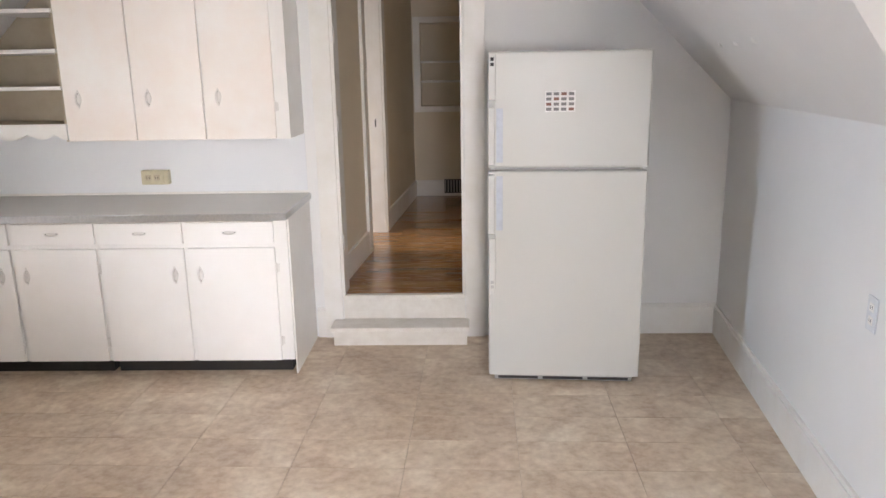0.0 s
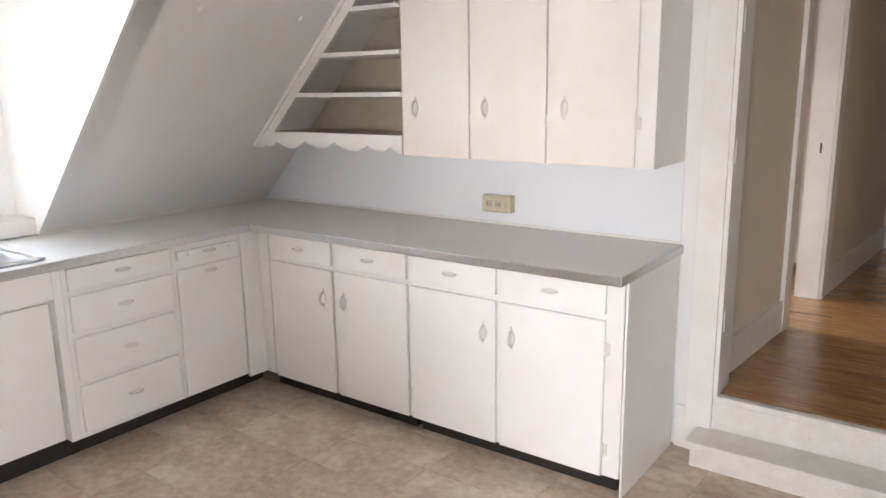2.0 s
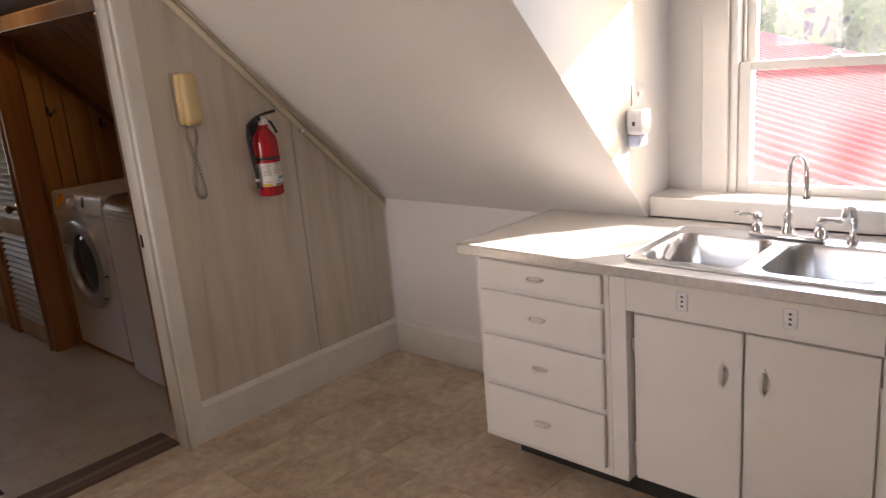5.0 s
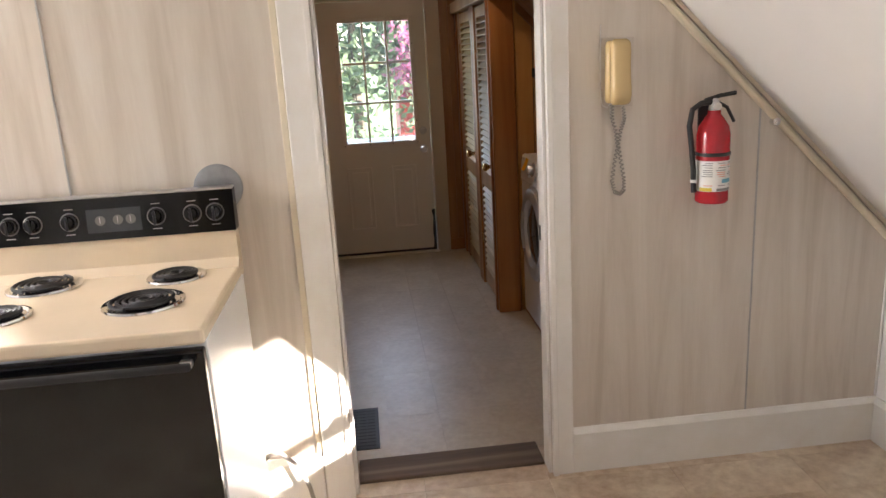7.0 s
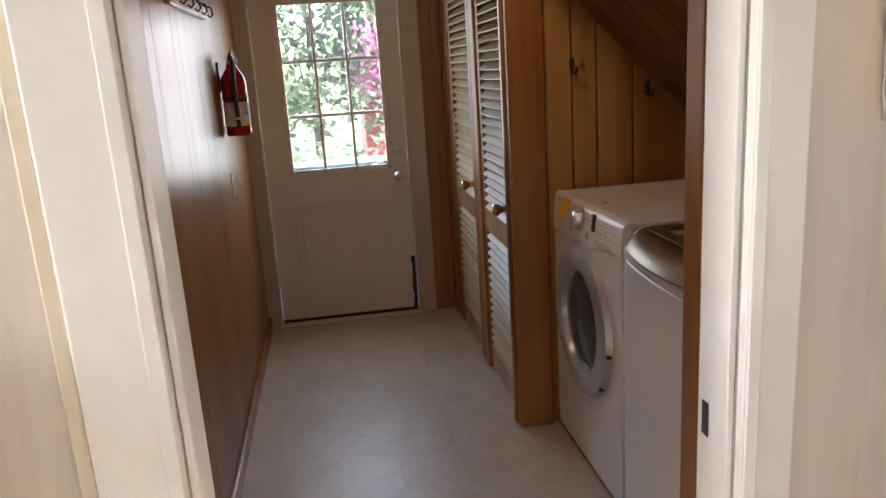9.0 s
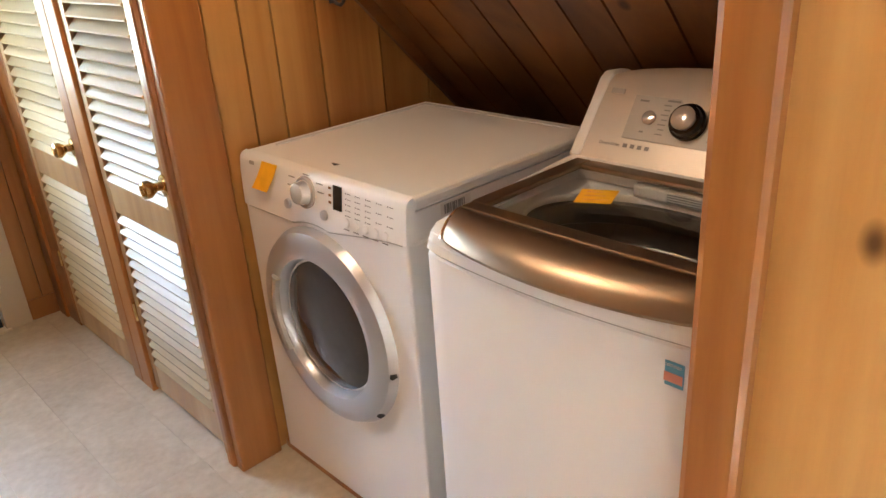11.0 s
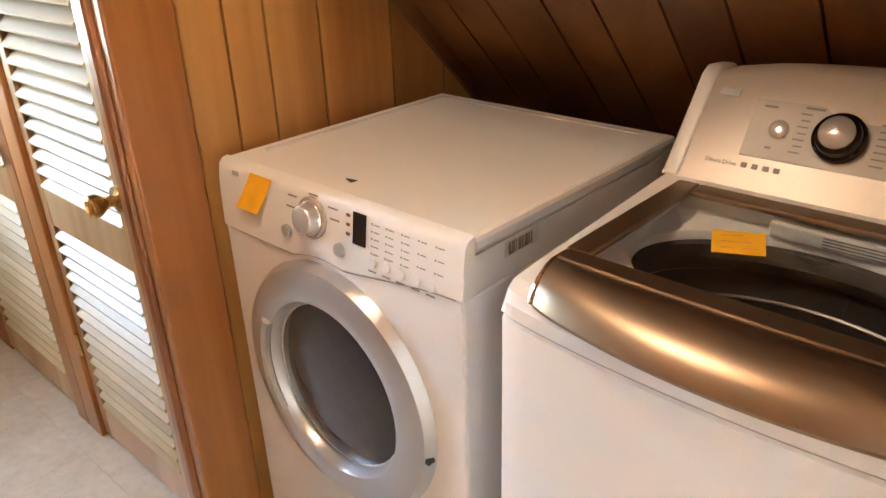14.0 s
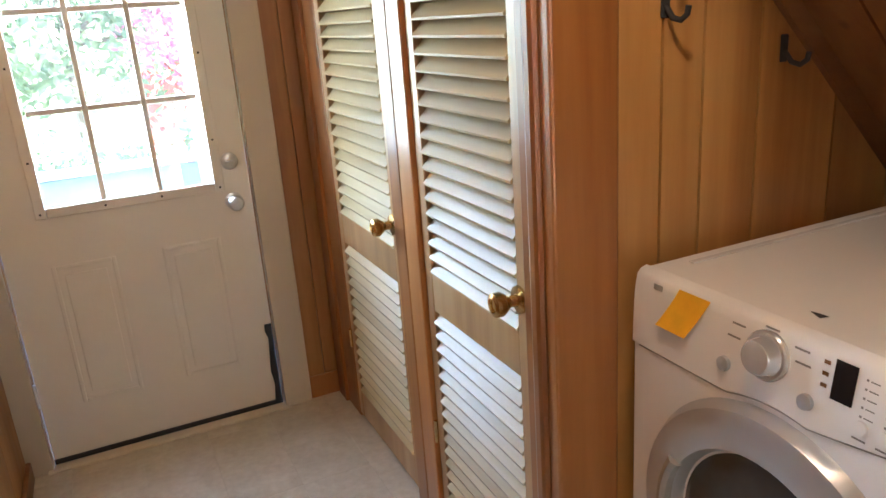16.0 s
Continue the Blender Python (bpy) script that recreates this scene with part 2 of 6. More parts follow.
EASTP = wood("glossy_brown_panel", (0.22, 0.088, 0.022), (0.33, 0.145, 0.042), (0.41, 0.20, 0.068), "z", 0.28, 4, 0.0, False)
EASTP.node_tree.nodes["Principled BSDF"].inputs["Specular IOR Level"].default_value = 0.25
LOUVRE = wood("louvre_wood", (0.42, 0.30, 0.12), (0.54, 0.41, 0.19), (0.63, 0.51, 0.28), "y", 0.45, 10, 0.12, False)
LOUVREZ = wood("louvre_stile_wood", (0.34, 0.17, 0.06), (0.48, 0.28, 0.11), (0.60, 0.39, 0.18), "z", 0.35, 10, 0.3, False)
OAKF = wood("hall_oak", (0.24, 0.095, 0.025), (0.40, 0.185, 0.055), (0.50, 0.27, 0.09), "x", 0.22, 12, 0.5, False)
THRESH = wood("worn_threshold", (0.06, 0.04, 0.025), (0.14, 0.09, 0.055), (0.30, 0.23, 0.16), "x", 0.6, 16, 0.0, False)
VINYLK = vinyl("kitchen_vinyl", (0.38, 0.255, 0.165), (0.58, 0.44, 0.31), (0.80, 0.69, 0.54), 3.2)
VINYLL = vinyl("laundry_vinyl", (0.46, 0.39, 0.28), (0.56, 0.49, 0.37), (0.66, 0.60, 0.48), 5.0, 0.36)
JOINT = plain("floor_joint", (0.41, 0.32, 0.23), 0.6)
JOINTL = plain("laundry_joint", (0.525, 0.48, 0.40), 0.6)
DOORW = paint("door_enamel", (0.76, 0.73, 0.66), 0.33, (0.66, 0.62, 0.54), 0.35, 3)
CASINGB = paint("beige_casing", (0.56, 0.49, 0.38), 0.4)
REDROOF = plain("red_metal_roof", (0.60, 0.13, 0.12), 0.4, 0.1, 0.12, 3)
REDSIDE = plain("red_siding", (0.33, 0.05, 0.05), 0.6)
PALEROOF = plain("pale_ridge_cap", (0.62, 0.45, 0.40), 0.5)


def foliage(name, color, glow, spread=0.45):
    """Leaves: mottled green that lets light through."""
    m, t, b = nodes_of(name)
    f = noise_tex(t, coords(t), 1.6, 5, 0.7)
    link(t, ramp(t, f, [(0.3, tone(color, 1 - spread)), (0.7, tone(color, 1 + spread))]), b.inputs["Base Color"])
    b.inputs["Roughness"].default_value = 0.45
    tl, mx = t.nodes.new("ShaderNodeBsdfTranslucent"), t.nodes.new("ShaderNodeMixShader")
    link(t, ramp(t, f, [(0.3, tone(glow, 0.7)), (0.7, tone(glow, 1.3))]), tl.inputs["Color"])
    mx.inputs[0].default_value = 0.55
    link(t, b.outputs[0], mx.inputs[1])
    link(t, tl.outputs[0], mx.inputs[2])
    link(t, mx.outputs[0], t.nodes["Material Output"].inputs["Surface"])
    return m


LEAF = foliage("leaf", (0.11, 0.19, 0.05), (0.34, 0.46, 0.12))
LEAFP = foliage("plum_leaf", (0.20, 0.06, 0.11), (0.45, 0.16, 0.26))
LEAFG = foliage("pale_garden_leaf", (0.10, 0.14, 0.075), (0.18, 0.24, 0.14))
BARK = plain("bark", (0.09, 0.065, 0.045), 0.8, 0.0, 0.3, 12)
GRASS = plain("grass_ground", (0.09, 0.14, 0.035), 0.8, 0.0, 0.4, 2)
DECK = plain("blue_grey_deck", (0.20, 0.26, 0.31), 0.6, 0.0, 0.15, 8)
WHITEEXT = plain("white_exterior_paint", (0.75, 0.76, 0.76), 0.5)

# ---- building helpers ----


def bx(bm, x0, x1, y0, y1, z0, z1, bev=0.0):
    m = Matrix.Translation(((x0 + x1) / 2, (y0 + y1) / 2, (z0 + z1) / 2)) @ Matrix.Diagonal((abs(x1 - x0), abs(y1 - y0), abs(z1 - z0), 1))
    r = bmesh.ops.create_cube(bm, size=1.0, matrix=m)
    if bev:
        es = list({e for v in r["verts"] for e in v.link_edges})
        bmesh.ops.bevel(bm, geom=es, offset=bev, segments=2, affect="EDGES", profile=0.5)
    return bm


def box(*a, **k):
    return bx(bmesh.new(), *a, **k)


def rod(bm, p, q, r0, r1=None, n=16):
    p, q = Vector(p), Vector(q)
    m = Matrix.Translation((p + q) / 2) @ (q - p).to_track_quat("Z", "Y").to_matrix().to_4x4()
    bmesh.ops.create_cone(bm, cap_ends=True, segments=n, radius1=r0, radius2=r0 if r1 is None else r1, depth=(q - p).length, matrix=m)
    return bm


def lathe(bm, prof, at, axis, n=24, sx=1.0):
    """Turned shape: prof is (radius, distance along axis)."""
    m = Matrix.Translation(at) @ Vector(axis).to_track_quat("Z", "Y").to_matrix().to_4x4()
    rings = []
    for r, h in prof:
        rings.append([bm.verts.new(m @ Vector((sx * max(r, 1e-4) * math.cos(2 * math.pi * i / n), max(r, 1e-4) * math.sin(2 * math.pi * i / n), h))) for i in range(n)])
    for a, b in zip(rings, rings[1:]):
        for i in range(n):
            bm.faces.new((a[i], a[(i + 1) % n], b[(i + 1) % n], b[i]))
    if prof[0][0] > 1e-3:
        bm.faces.new(rings[0][::-1])
    if prof[-1][0] > 1e-3:
        bm.faces.new(rings[-1])
    return bm


def tube(bm, pts, r, n=8):
    pts = [Vector(p) for p in pts]
    rings, up = [], None
    for i, p in enumerate(pts):
        d = (pts[min(i + 1, len(pts) - 1)] - pts[max(i - 1, 0)]).normalized()
        if up is None:
            up = d.orthogonal().normalized()
        up = (up - d * up.dot(d)).normalized()
        s = d.cross(up)
        rings.append([bm.verts.new(p + r * (math.cos(2 * math.pi * k / n) * up + math.sin(2 * math.pi * k / n) * s)) for k in range(n)])
    for a, b in zip(rings, rings[1:]):
        for k in range(n):
            bm.faces.new((a[k], a[(k + 1) % n], b[(k + 1) % n], b[k]))
    bm.faces.new(rings[0][::-1])
    bm.faces.new(rings[-1])
    return bm


def prism(bm, pts, axis, a0, a1):
    """Polygon extruded along an axis; pts in the other two axes, in order."""
    def at(p, a):
        return {"x": (a, p[0], p[1]), "y": (p[0], a, p[1]), "z": (p[0], p[1], a)}[axis]
    lo, hi = [bm.verts.new(at(p, a0)) for p in pts], [bm.verts.new(at(p, a1)) for p in pts]
    n = len(pts)
    bm.faces.new(lo)
    bm.faces.new(hi[::-1])
    for i in range(n):
        bm.faces.new((lo[i], hi[i], hi[(i + 1) % n], lo[(i + 1) % n]))
    return bm


def finish(bm, name, material, smooth=False):
    bmesh.ops.recalc_face_normals(bm, faces=bm.faces)
    me = bpy.data.meshes.new(name)
    bm.to_mesh(me)
    bm.free()
    if smooth:
        for p in me.polygons:
            p.use_smooth = True
        me.set_sharp_from_angle(angle=radians(40))
    me.materials.append(material)
    return me


def thing(name, at, label, category, group=""):
    return tagged(placed(new(name), at), label, category, group)


def placed(ob, at):
    ob.location = at
    return ob


def part(name, bm, material, parent, label="", smooth=False):
    ob = new(name, finish(bm, name, material, smooth))
    ob.parent = parent
    base = Vector((0, 0, 0))
    p = parent
    while p is not None:
        base += p.location
        p = p.parent
    ob.location = -base
    if label:
        tagged(ob, label)
    return ob


def solid(name, bm, material, label, category, group="", smooth=False):
    return tagged(new(name, finish(bm, name, material, smooth)), label, category, group)


def structure(name, bm, material, label, category="wall", smooth=False):
    return tagged(new(name, finish(bm, name, material, smooth)), label, category, kind="structure")

# ---- structure ----
NW, SW, SWB = 4.50, 0.32, 0.24          # kitchen north wall, south wall and its back
CEIL = 2.45
HF = 0.27                               # hall floor


def east_x(y):
    return 1.646 - 0.104 * (4.516 - y)


def slope_z(x):
    return 0.872 + (x + 3.44)


structure("floor", box(-3.6, 1.9, 0.10, 4.66, -0.2, -0.006), JOINT, "tan marbled vinyl kitchen floor with faint tile joints", "floor")
structure("floor_laundry", box(-3.7, -1.0, -3.4, 0.10, -0.2, -0.006), JOINTL, "pale marbled vinyl laundry floor", "floor")
structure("floor_nook", box(-0.3, 1.9, -1.4, 0.10, -0.2, 0.0), VINYLK, "tan marbled vinyl floor behind the kitchen", "floor")

# north wall with the hall opening
bm = bmesh.new()
bx(bm, -3.7, -0.62, NW, NW + 0.14, 0, 2.6)
bx(bm, 0.12, 0.26, NW, NW + 0.14, 0, 2.6)
bx(bm, -0.62, 0.12, NW, NW + 0.14, 2.31, 2.6)
bx(bm, 0.26, 1.9, NW + 0.03, NW + 0.14, 0, 2.6)
structure("wall_north", bm, WALL, "white painted plaster wall with a doorway up to the hall")

structure("backsplash", prism(bmesh.new(), [(-3.385, 0.916), (-0.80, 0.916), (-0.80, 1.249), (-3.06, 1.249)], "y", NW - 0.004, NW - 0.0005), GLOSSW, "glossy white painted backsplash panel", "backsplash")

# west knee wall, sloped ceiling, dormer
structure("wall_west", box(-3.6, -3.44, 0.10, 4.64, 0, 0.872), WALL, "white painted low knee wall under the slope")


def slope_slab(bm, y0, y1, x0, x1):
    prism(bm, [(x0, slope_z(x0)), (x1, slope_z(x1)), (x1 - 0.12, slope_z(x1) + 0.12), (x0 - 0.12, slope_z(x0) + 0.12)], "y", y0, y1)


bm = bmesh.new()
slope_slab(bm, SWB, 1.87, -3.60, -1.80)
slope_slab(bm, 3.12, NW + 0.1, -3.60, -1.80)
slope_slab(bm, 1.871, 3.119, -2.0, -1.80)
structure("sloped_ceiling_west", bm, SLOPE, "off-white painted sloped attic ceiling", "ceiling")
structure("ceiling", box(-1.95, 0.8, -1.4, 4.64, CEIL, CEIL + 0.12), WALL, "white painted flat kitchen ceiling", "ceiling")
for nm, y0, y1 in (("wall_dormer_south", 1.76, 1.885), ("wall_dormer_north", 3.105, 3.23)):
    structure(nm, prism(bmesh.new(), [(-3.74, 0.80), (-3.512, 0.80), (-2.0, 2.312), (-2.0, 2.42), (-3.74, 2.42)], "y", y0, y1), WALL, "white painted dormer cheek wall beside the window")
structure("ceiling_dormer", box(-3.74, -1.95, 1.80, 3.20, 2.30, 2.42), WALL, "white painted dormer ceiling", "ceiling")
WX = -3.60
WY0, WY1, WZ0, WZ1 = 2.13, 2.86, 0.98, 1.99
bm = bmesh.new()
bx(bm, WX - 0.13, WX, 1.80, WY0, 0.6, 2.42)
bx(bm, WX - 0.13, WX, WY1, 3.20, 0.6, 2.42)
bx(bm, WX - 0.13, WX, WY0, WY1, 0.6, WZ0)
bx(bm, WX - 0.13, WX, WY0, WY1, WZ1, 2.42)
structure("wall_dormer_window", bm, WALL, "white painted dormer wall round the window")

# east knee wall and slope
bm = prism(bmesh.new(), [(east_x(-1.4), -1.4), (east_x(4.64), 4.64), (east_x(4.64) + 0.14, 4.64), (east_x(-1.4) + 0.14, -1.4)], "z", 0, 1.40)
structure("wall_east", bm, WALL, "white painted low wall beside the fridge")
# Gap in the east slope for the added dormer.
EDY0, EDY1 = 0.40, 1.36


def east_slab(bm, y0, y1, lo):
    quads = []
    for y in (y0, y1):
        x = east_x(y)
        quads.append([bm.verts.new(p) for p in ((x - lo, y, 1.40 + lo), (x - 1.10, y, 2.50), (x - 1.0, y, 2.6), (x + 0.14 - lo, y, 1.46 + lo))])
    a, b = quads
    for i in range(4):
        bm.faces.new((a[i], a[(i + 1) % 4], b[(i + 1) % 4], b[i]))
    bm.faces.new(a), bm.faces.new(b[::-1])


bm = bmesh.new()
east_slab(bm, -1.4, EDY0, 0)
east_slab(bm, EDY1, 4.64, 0)
east_slab(bm, EDY0, EDY1, 0.90)
structure("sloped_ceiling_east", bm, SLOPE, "off-white painted sloped attic ceiling", "ceiling")

# Unseen dormer box, there only to carry the east fill lamp.
bm = bmesh.new()
for y0, y1 in ((EDY0 - 0.1, EDY0), (EDY1, EDY1 + 0.1)):
    prism(bm, [(1.10, 1.2), (2.0, 1.2), (2.0, 2.45), (0.2, 2.45)], "y", y0 + (0.003 if y0 > 1.5 else 0.0), y1 - (0.003 if y0 < 1.5 else 0.0))
bx(bm, 0.20, 2.0, EDY0 - 0.1, EDY1 + 0.1, 2.32, 2.44)
bx(bm, 1.25, 2.0, EDY0 - 0.1, EDY1 + 0.1, 1.22, 1.35)
structure("wall_dormer_east", bm, WALL, "white painted walls of an unseen dormer added round the east fill lamp")

# south wall with the laundry doorway, and the nook behind the first camera place
DX0, DX1, DH = -2.121, -1.362, 2.05
bm = bmesh.new()
bx(bm, -3.6, DX0, SWB, SW, 0, 2.6)
bx(bm, DX1, -0.20, SWB, SW, 0, 2.6)
bx(bm, DX0, DX1, SWB, SW, DH, 2.6)
wall_south = structure("wall_south", bm, PANELW, "pale whitewashed wood-grain panel wall with a doorway")
# Unseen nook; its window opening is added to let the fill lamp in.
bm = bmesh.new()
bx(bm, -0.34, -0.20, -1.4, SWB, 0, 2.6)
bx(bm, -0.34, 0.0, -1.40, -1.26, 0, 2.6)
bx(bm, 1.0, 1.6, -1.40, -1.26, 0, 2.6)
bx(bm, 0.0, 1.0, -1.40, -1.26, 0, 0.95)
bx(bm, 0.0, 1.0, -1.40, -1.26, 2.0, 2.6)
structure("wall_nook", bm, WALL, "white painted walls of an unseen nook, its window opening added for a fill lamp")

# hall beyond the north doorway
def hall_x(y):
    return -0.665 + 0.076 * (y - 4.64)


structure("floor_hall", box(-0.8, 0.5, 4.535, 8.2, HF - 0.12, HF - 0.004), DARK, "orange-brown oak strip floor of the hall", "floor")
bm = bmesh.new()


def hall_wall(bm, y0, y1, z0, z1):
    prism(bm, [(hall_x(y0), y0), (hall_x(y1), y1), (hall_x(y1) - 0.12, y1), (hall_x(y0) - 0.12, y0)], "z", z0, z1)


hall_wall(bm, 4.63, 5.62, HF - 0.1, 2.8)
hall_wall(bm, 6.30, 8.3, HF - 0.1, 2.8)
hall_wall(bm, 5.62, 6.30, 2.30, 2.8)
structure("wall_hall_west", bm, HALLW, "cream painted hall wall with a side doorway")
structure("wall_hall_east", prism(bmesh.new(), [(0.28, 4.64), (0.46, 8.3), (0.58, 8.3), (0.40, 4.64)], "z", HF - 0.1, 2.8), HALLW, "cream painted hall wall")
bm = bmesh.new()
SX0, SX1, SZ0, SZ1 = -0.32, 0.30, 1.22, 2.06
bx(bm, -0.6, SX0, 8.10, 8.32, HF - 0.1, 2.8)
bx(bm, SX1, 0.6, 8.10, 8.32, HF - 0.1, 2.8)
bx(bm, SX0, SX1, 8.10, 8.32, HF - 0.1, SZ0)
bx(bm, SX0, SX1, 8.10, 8.32, SZ1, 2.8)
bx(bm, SX0 - 0.05, SX1 + 0.05, 8.321, 8.38, SZ0 - 0.1, SZ1 + 0.1)
structure("wall_hall_end", bm, HALLW, "cream painted hall end wall with a shelf niche")
structure("ceiling_hall", box(-0.9, 0.7, 4.58, 8.4, 2.6, 2.7), HALLW, "cream painted hall ceiling", "ceiling")
bm = bmesh.new()
bx(bm, -2.5, -0.70, 4.90, 5.0, 0.1, 2.7)
bx(bm, -2.5, -0.62, 7.2, 7.3, 0.1, 2.7)
bx(bm, -2.6, -2.5, 4.90, 7.3, 0.1, 2.7)
bx(bm, -2.6, -0.66, 4.90, 7.3, 2.6, 2.72)
structure("wall_side_room", bm, WALL, "white painted walls of the bright side room")
structure("floor_side_room", box(-2.6, -0.78, 4.9, 7.3, HF - 0.1, HF), OAKF, "oak floor of the bright side room", "floor")

# laundry shell
LEX, LBY = -1.13, -3.21
structure("wall_laundry_east", box(LEX + 0.02, LEX + 0.12, -3.4, SWB, 0, 2.5), EASTP, "glossy brown wood panelled laundry wall")
BD0, BD1, BDH = -2.045, -1.20, 2.04
bm = bmesh.new()
bx(bm, BD1, LEX + 0.1, LBY - 0.14, LBY, 0, 2.5)
bx(bm, -3.7, BD0, LBY - 0.14, LBY - 0.02, 0, 2.5)
bx(bm, BD0, BD1, LBY - 0.14, LBY, BDH, 2.5)
structure("wall_laundry_south", bm, PINE, "pine boarded laundry wall round the back door")
structure("ceiling_laundry", box(-2.8, -1.0, -3.36, SWB, 2.24, 2.36), PINE, "dark pine boarded laundry ceiling", "ceiling")
CX = -2.285                              # closet front plane
bm = bmesh.new()
bx(bm, -2.55, -2.50, -3.22, -1.60, 0, 2.3)
structure("wall_closet_back", bm, PINE, "dark closet interior wall behind louvred doors")
structure("wall_alcove_header", box(-2.42, CX - 0.03, -3.2, -0.05, 1.98, 2.3), PINE, "pine boarding above the closet and laundry alcove")
structure("wall_alcove_south", box(-3.7, -2.30, -1.62, -1.575, 0, 2.3), DARK, "backing behind pine boards of the alcove")
structure("wall_alcove_north", box(-3.7, -2.26, -0.022, SWB - 0.001, 0, 2.4), PINE, "pine boarded wall beside the washer")
structure("wall_alcove_west", box(-3.62, -3.50, -1.6, 0.0, 0, 0.95), PINE, "low pine boarded wall behind the machines")
bm = bmesh.new()
slope_slab(bm, -3.36, SWB - 0.002, -3.70, -2.0)
structure("sloped_ceiling_laundry", bm, DARK, "dark backing of the sloped boarded ceiling", "ceiling")

# ---- trims ----


def board(name, bm, material, label, category="trim"):
    return structure(name, bm, material, label, category)


def skirting_y(name, x0, x1, y, out, h=0.185, z0=0.0):
    """Baseboard along x on a wall at y; out is +1 or -1."""
    bm = bmesh.new()
    bx(bm, x0, x1, y, y + out * 0.018, z0, z0 + h - 0.02, 0.002)
    prism(bm, [(y, z0 + h - 0.02), (y + out * 0.024, z0 + h - 0.02), (y + out * 0.010, z0 + h), (y, z0 + h)], "x", x0, x1)
    return board(name, bm, TRIM, "white painted wooden baseboard", "baseboard")


skirting_y("baseboard", -3.44, DX0 - 0.082, SW, 1)
skirting_y("baseboard", DX1 + 0.11, -0.22, SW, 1)
skirting_y("baseboard", 0.26, east_x(NW), NW + 0.03, -1, 0.19)
skirting_y("baseboard", -0.78, -0.73, NW, -1, 0.19)
bm = bmesh.new()
bx(bm, -3.44, -3.422, SW + 0.02, 1.49, 0, 0.165, 0.002)
prism(bm, [(-3.44, 0.165), (-3.416, 0.165), (-3.43, 0.185), (-3.44, 0.185)], "y", SW + 0.02, 1.49)
board("baseboard", bm, TRIM, "white painted wooden baseboard", "baseboard")
for y0, y1 in ((-1.2, 3.66), (3.665, NW + 0.02)):
    bm = bmesh.new()
    for t0, z0, z1 in ((0.018, 0, 0.165), (0.012, 0.165, 0.185)):
        prism(bm, [(east_x(y0), y0), (east_x(y1), y1), (east_x(y1) - t0, y1), (east_x(y0) - t0, y0)], "z", z0, z1)
    board("baseboard", bm, TRIM, "white painted wooden baseboard", "baseboard")

# doorway to the hall: casing, steps
for x0, x1 in ((-0.735, -0.625), (0.125, 0.243)):
    bm = bmesh.new()
    bx(bm, x0, x1, NW - 0.022, NW - 0.001, 0.0, 2.38, 0.003)
    board("door_casing", bm, TRIM, "white painted wooden door casing", "trim")
bm = bmesh.new()
bx(bm, -0.735, 0.243, NW - 0.022, NW - 0.001, 2.382, 2.45, 0.003)
board("door_casing", bm, TRIM, "white painted wooden door casing head", "trim")
for x0, x1 in ((-0.624, -0.605), (0.105, 0.124)):
    board("door_jamb", box(x0, x1, NW - 0.02, NW + 0.15, HF, 2.31, 0.002), TRIM, "white painted door jamb with old hinge marks", "trim")
for z in (0.55, 1.25, 1.75):
    board("hinge_leaf", box(-0.604, -0.600, NW + 0.0, NW + 0.03, z, z + 0.09, 0.001), TRIM, "painted-over hinge leaf on the jamb", "trim")
st = thing("entry_step", (-0.26, 4.4, 0), "worn white painted wooden step box below the hall doorway", "step")
part("tread", box(-0.68, 0.145, 4.315, 4.498, 0.092, 0.118, 0.006), OLDTRIM, st)
part("riser", box(-0.665, 0.13, 4.342, 4.36, 0, 0.091, 0.002), OLDTRIM, st)
for x0 in (-0.665, 0.11):
    part("side_panel", box(x0, x0 + 0.02, 4.362, 4.49, 0, 0.091, 0.002), OLDTRIM, st)
board("door_sill", box(-0.63, 0.13, 4.502, 4.533, 0.0, 0.238, 0.002), OLDTRIM, "worn white painted riser below the hall floor", "trim")
board("door_sill", box(-0.622, 0.122, 4.484, 4.531, 0.2385, HF - 0.001, 0.007), OLDTRIM, "worn white painted sill at the hall floor", "trim")

# hall trims
bm = bmesh.new()
for y0, y1 in ((4.66, 5.52), (6.42, 8.1)):
    prism(bm, [(hall_x(y0), y0), (hall_x(y1), y1), (hall_x(y1) + 0.018, y1), (hall_x(y0) + 0.018, y0)], "z", HF, HF + 0.17)
board("baseboard", bm, TRIM, "white painted hall baseboard", "baseboard")
skirting_y("baseboard", hall_x(8.1), 0.45, 8.10, -1, 0.17, HF)
for y0, y1 in ((5.52, 5.63), (6.29, 6.41)):
    bm = prism(bmesh.new(), [(hall_x(y0), y0), (hall_x(y1), y1), (hall_x(y1) + 0.022, y1), (hall_x(y0) + 0.022, y0)], "z", HF, 2.4)
    board("door_casing", bm, TRIM, "white painted casing of the side doorway", "trim")
for y0, y1 in ((5.625, 5.645), (6.275, 6.295)):
    bm = prism(bmesh.new(), [(hall_x(y0) - 0.13, y0), (hall_x(y0) + 0.004, y0), (hall_x(y0) + 0.004, y1), (hall_x(y0) - 0.13, y1)], "z", HF, 2.3)
    board("door_jamb", bm, TRIM, "white painted jamb of the side doorway", "trim")
part("strike_plate", box(-0.600, -0.590, 6.272, 6.2745, 1.15, 1.21), DARK, board("strike_block", box(-0.66, -0.56, 6.2748, 6.276, 1.1, 1.25), TRIM, "painted strike block on the jamb", "trim"))
niche = thing("niche_shelf", (0, 8.2, SZ0), "cream painted built-in shelf niche in the hall end wall", "shelf")
